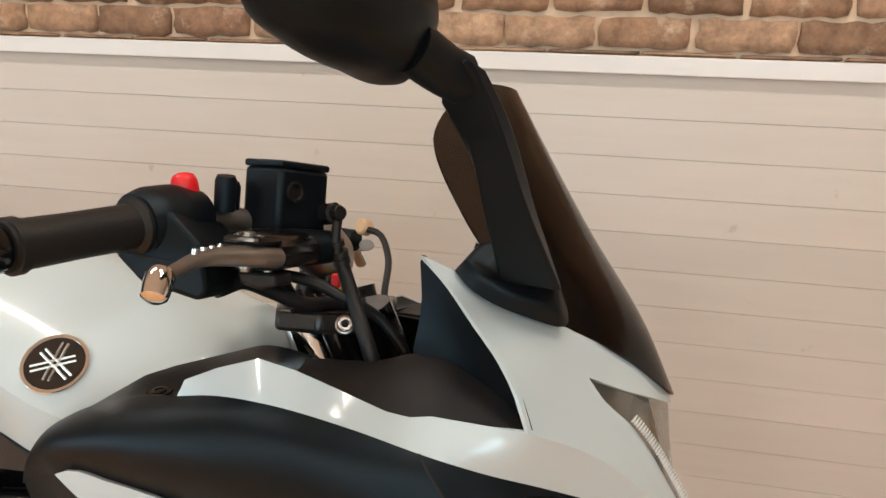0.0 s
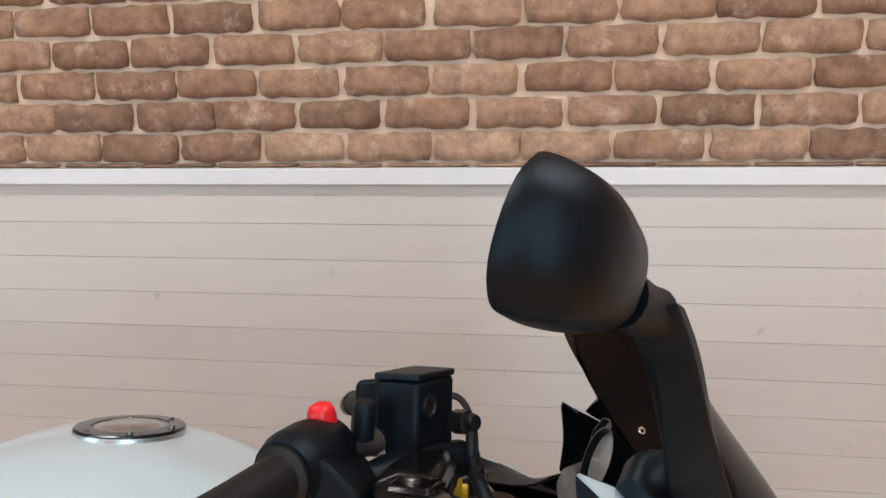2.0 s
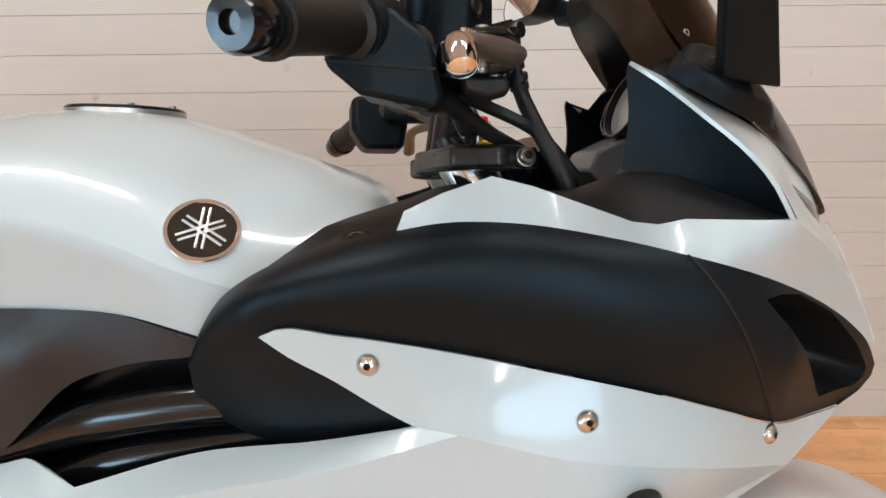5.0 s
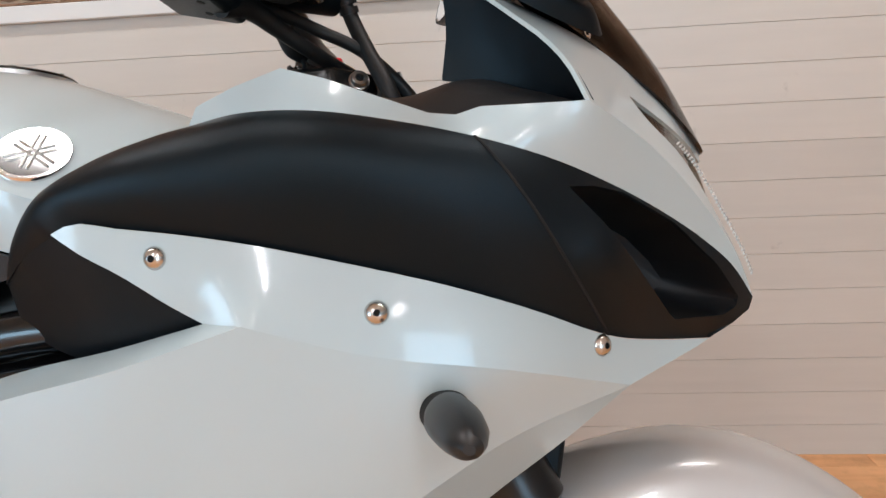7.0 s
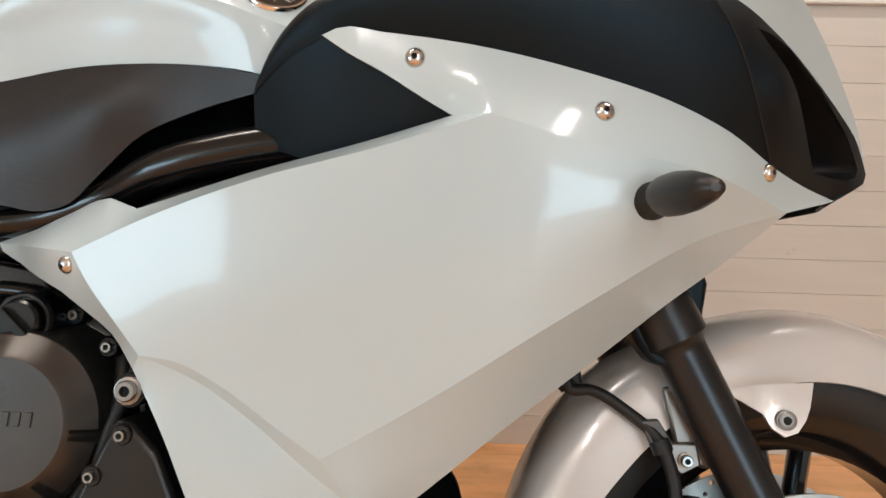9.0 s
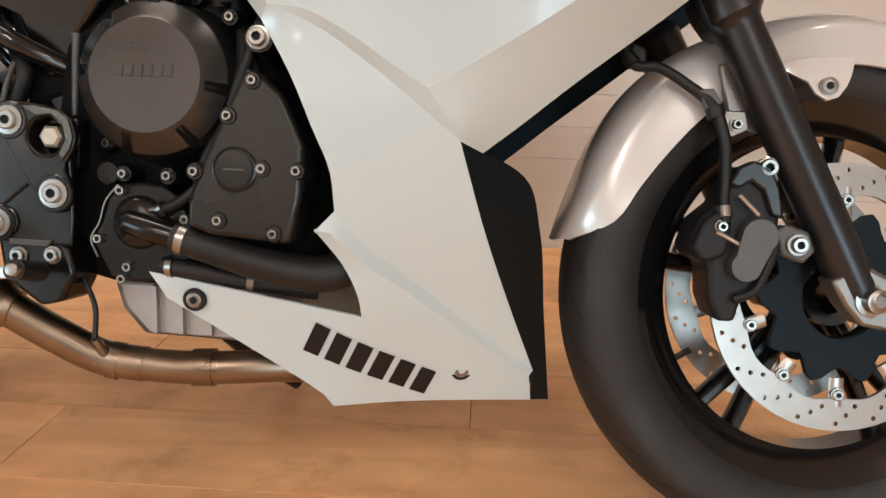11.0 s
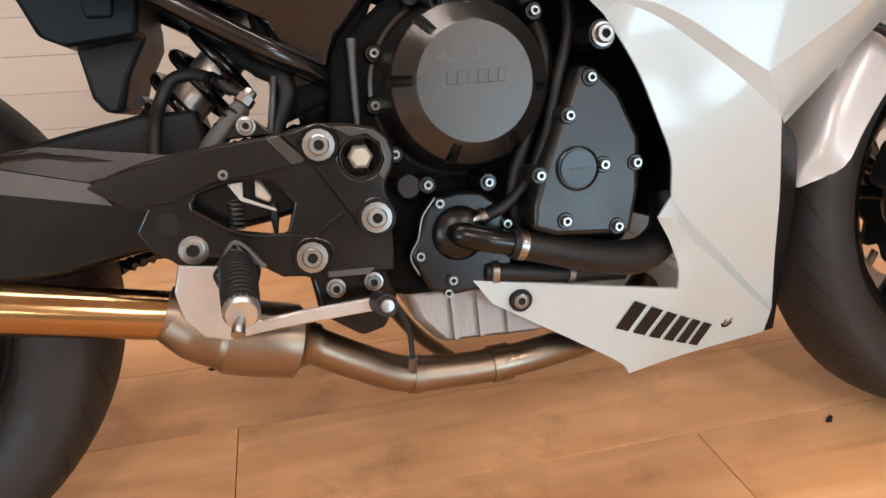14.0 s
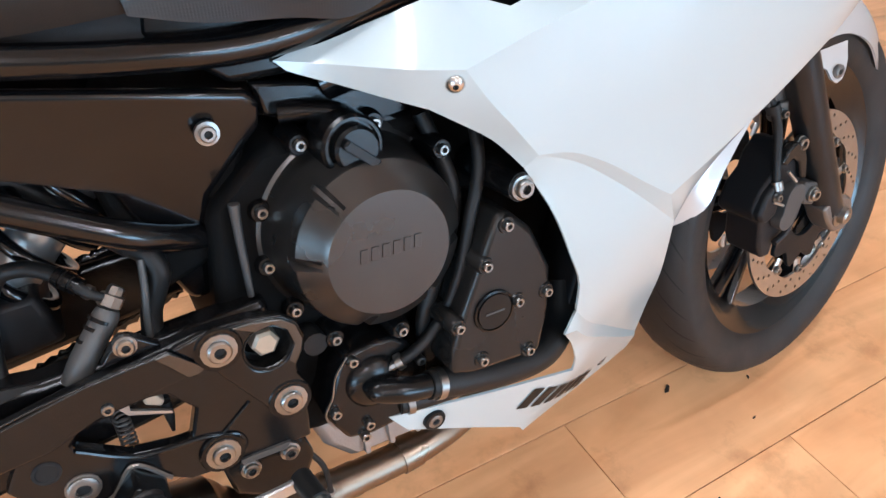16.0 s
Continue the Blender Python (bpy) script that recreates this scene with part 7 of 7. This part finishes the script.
part("lock_case", tube([(1.195, -0.075, 0.955), (1.215, -0.06, 0.90), (1.225, -0.05, 0.86)], [0.034, 0.036, 0.034], 16), FRAME, bike, "black steering head cover")
part("connector", box(1.165, 1.179, -0.034, -0.02, 0.953, 0.966), YELLOW, bike, "yellow plug connector", bevel=0.002)
part("connector", box(1.165, 1.175, -0.05, -0.04, 0.966, 0.983), YELLOW, bike, bevel=0.002)
part("connector", box(1.163, 1.172, -0.062, -0.053, 0.972, 0.986), RED, bike, "red plug connector", bevel=0.002)
part("key_screw", lathe([(0, 0.003), (0.0045, 0.003), (0.0055, 0), (0.0055, -0.01)], (1.095, -0.09, 0.905), (0, -0.5, 0.8), 12), STEEL, bike)

# ---- loose bits on the floor ----
for k, (x, y, a, s) in enumerate(((0.386, 0.737, 10, 0.011), (1.274, 0.347, 40, 0.010), (1.42, 0.30, 70, 0.004), (1.36, 0.235, 15, 0.004), (1.19, 0.155, 30, 0.008))):
    chip = plate([(-s, -s * 0.25), (-s * 0.3, -s * 0.4), (s, -s * 0.2), (s * 0.8, s * 0.3), (-s * 0.5, s * 0.35)], -0.0025, 0.0)
    moved(chip, Matrix.Rotation(radians(90), 4, "X"))
    ob = part("floor_chip", moved(chip, Matrix.Translation((0, 0, 0.0))), CHIP, None, bevel=0.0006)
    ob.matrix_world = pose(x, y, 0.0, 0, 0, a)
    zmin = min((ob.matrix_world @ v.co).z for v in ob.data.vertices)
    ob.matrix_world = pose(x, y, -zmin, 0, 0, a)
    tagged(ob, "small dark chip of dirt lying on the floor boards", "debris", "floor chips")

# ---- boards, bricks and floor pieces ----
def board_mesh(name, lx, ly, lz, ch, material):
    """A board with chamfered front edges; front face towards -y (walls) or +z (floor), from its centre."""
    bm = bmesh.new()
    q = [(-lx / 2, -lz / 2), (lx / 2, -lz / 2), (lx / 2, lz / 2), (-lx / 2, lz / 2)]
    back = [bm.verts.new((x, ly, z)) for x, z in q]
    midv = [bm.verts.new((x, ch, z)) for x, z in q]
    fr = [bm.verts.new((x - math.copysign(ch, x), 0, z - math.copysign(ch, z))) for x, z in q]
    bm.faces.new(fr)
    for a, b in ((fr, midv), (midv, back)):
        for i in range(4):
            bm.faces.new((a[i], b[i], b[(i + 1) % 4], a[(i + 1) % 4]))
    bmesh.ops.recalc_face_normals(bm, faces=bm.faces)
    me = bpy.data.meshes.new(name)
    bm.to_mesh(me)
    bm.free()
    me.materials.append(material)
    return me


def piece(name, me, parent, m):
    ob = new(name, me)
    ob.parent = parent
    ob.matrix_local = m
    return ob


LINES = [1.155, 1.059] + [1.059 - 0.0888 * k for k in range(1, 12)] + [0.0]
panel_mesh = {}
for z1, z0 in zip(LINES, LINES[1:]):
    hgt = round(z1 - z0 - 0.0008, 4)
    if hgt < 0.02:
        continue
    key = hgt
    if key not in panel_mesh:
        panel_mesh[key] = board_mesh("plank", EA - W, 0.0135, hgt, 0.0006, BOARD)
    piece("plank", panel_mesh[key], wall_north, Matrix.Translation(((EA + W) / 2, N, (z0 + z1) / 2)))

rng = random.Random(7)


def brick_mesh(l, h, seed):
    """A worn brick face: uneven outline, pillowed edges."""
    r = random.Random(seed)
    nx, nz = 7, 3
    bm = bmesh.new()
    top = []
    for j in range(nz + 1):
        row = []
        for i in range(nx + 1):
            x, z = (i / nx - 0.5) * l, (j / nz - 0.5) * h
            rim = i in (0, nx) or j in (0, nz)
            x += r.uniform(-0.0035, 0.0035) if rim else 0
            z += r.uniform(-0.0036, 0.0036) if rim else 0
            if i in (0, nx) and j in (0, nz):
                x, z = x * 0.975, z * 0.93
            row.append(bm.verts.new((x, (0.0045 if rim else 0) + r.uniform(-0.0016, 0.0016), z)))
        top.append(row)
    for j in range(nz):
        for i in range(nx):
            bm.faces.new((top[j][i], top[j][i + 1], top[j + 1][i + 1], top[j + 1][i]))
    edge_loop = [top[0][i] for i in range(nx + 1)] + [top[j][nx] for j in range(1, nz + 1)] + [top[nz][i] for i in range(nx - 1, -1, -1)] + [top[j][0] for j in range(nz - 1, 0, -1)]
    deep = [bm.verts.new((v.co.x * 1.01, 0.02, v.co.z * 1.02)) for v in edge_loop]
    for i in range(len(edge_loop)):
        bm.faces.new((edge_loop[i], deep[i], deep[(i + 1) % len(deep)], edge_loop[(i + 1) % len(deep)]))
    bmesh.ops.recalc_face_normals(bm, faces=bm.faces)
    return bm


shared = []
for k in range(9):
    bm = brick_mesh(0.1945 + 0.003 * (k % 3 - 1), 0.0655 + 0.0015 * (k % 2), k)
    me = bpy.data.meshes.new("brick")
    bm.to_mesh(me)
    bm.free()
    me.materials.append(BRICK)
    me.shade_smooth()
    shared.append(me)
far_bricks = []
rows_z = [1.205 + 0.0762 * k for k in range(-1, 21)]
SLIVER = Matrix.Translation((0, 0, 0.0335)) @ Matrix.Diagonal((1, 1, 0.13, 1))
for k, z in enumerate(rows_z):
    if z + 0.0762 > H:
        break
    start = (0.16 if k % 2 == 1 else 0.047) - 20 * 0.2082
    for i in range(60):
        cx = start + (i + 0.5) * 0.2082 + rng.uniform(-0.004, 0.004)
        if not W + 0.1 < cx < EA - 0.1:
            continue
        m = Matrix.Translation((cx, N - 0.003 + rng.uniform(-0.002, 0.002), z + 0.0381 + rng.uniform(-0.001, 0.001))) @ Matrix.Rotation(radians(rng.uniform(-0.5, 0.5)), 4, "Y") @ Matrix.Scale(rng.choice((1, -1)), 4, (1, 0, 0))
        v = rng.randrange(9)
        if k == 0:
            m = m @ SLIVER
        if -0.95 < cx < 2.75 and k < 13:
            piece("brick", shared[v], wall_north, m)
        else:
            far_bricks.append((v, m))
bm = bmesh.new()
for v, m in far_bricks:
    n0 = len(bm.verts)
    bm.from_mesh(shared[v])
    bm.verts.ensure_lookup_table()
    for vert in bm.verts[n0:]:
        vert.co = m @ vert.co
me = bpy.data.meshes.new("brickwork")
bm.to_mesh(me)
bm.free()
me.materials.clear()
me.materials.append(BRICK_FAR)
tagged(piece("brickwork", me, wall_north, Matrix.Identity(4)), kind="stuff")

PW, PL = 0.1885, 1.22
plank_me = board_mesh("floor_board", PL - 0.0012, 0.0118, PW - 0.0014, 0.0006, WOOD)
flat_turn = Matrix.Rotation(radians(-90), 4, "X")
OFFSET = {1: 0.43, 0: 1.073, 2: 1.068}
far_boards = []
for j in range(-52, 8):
    y = 0.372 - PW / 2 + j * PW
    if not S - 0.1 < y < N + 0.08:
        continue
    off = OFFSET.get(j, rng.uniform(0, PL))
    for i in range(-7, 7):
        x = off + (i + 0.5) * PL
        if x + PL / 2 < W or x - PL / 2 > EA:
            continue
        m = Matrix.Translation((x, y, 0.0)) @ flat_turn
        if y > -3.0:
            piece("floor_board", plank_me, ground, m)
        else:
            far_boards.append(m)
bm = bmesh.new()
for m in far_boards:
    n0 = len(bm.verts)
    bm.from_mesh(plank_me)
    bm.verts.ensure_lookup_table()
    for vert in bm.verts[n0:]:
        vert.co = m @ vert.co
me = bpy.data.meshes.new("far_floor_boards")
bm.to_mesh(me)
bm.free()
me.materials.clear()
me.materials.append(WOOD)
tagged(piece("far_floor_boards", me, ground, Matrix.Identity(4)), kind="stuff")
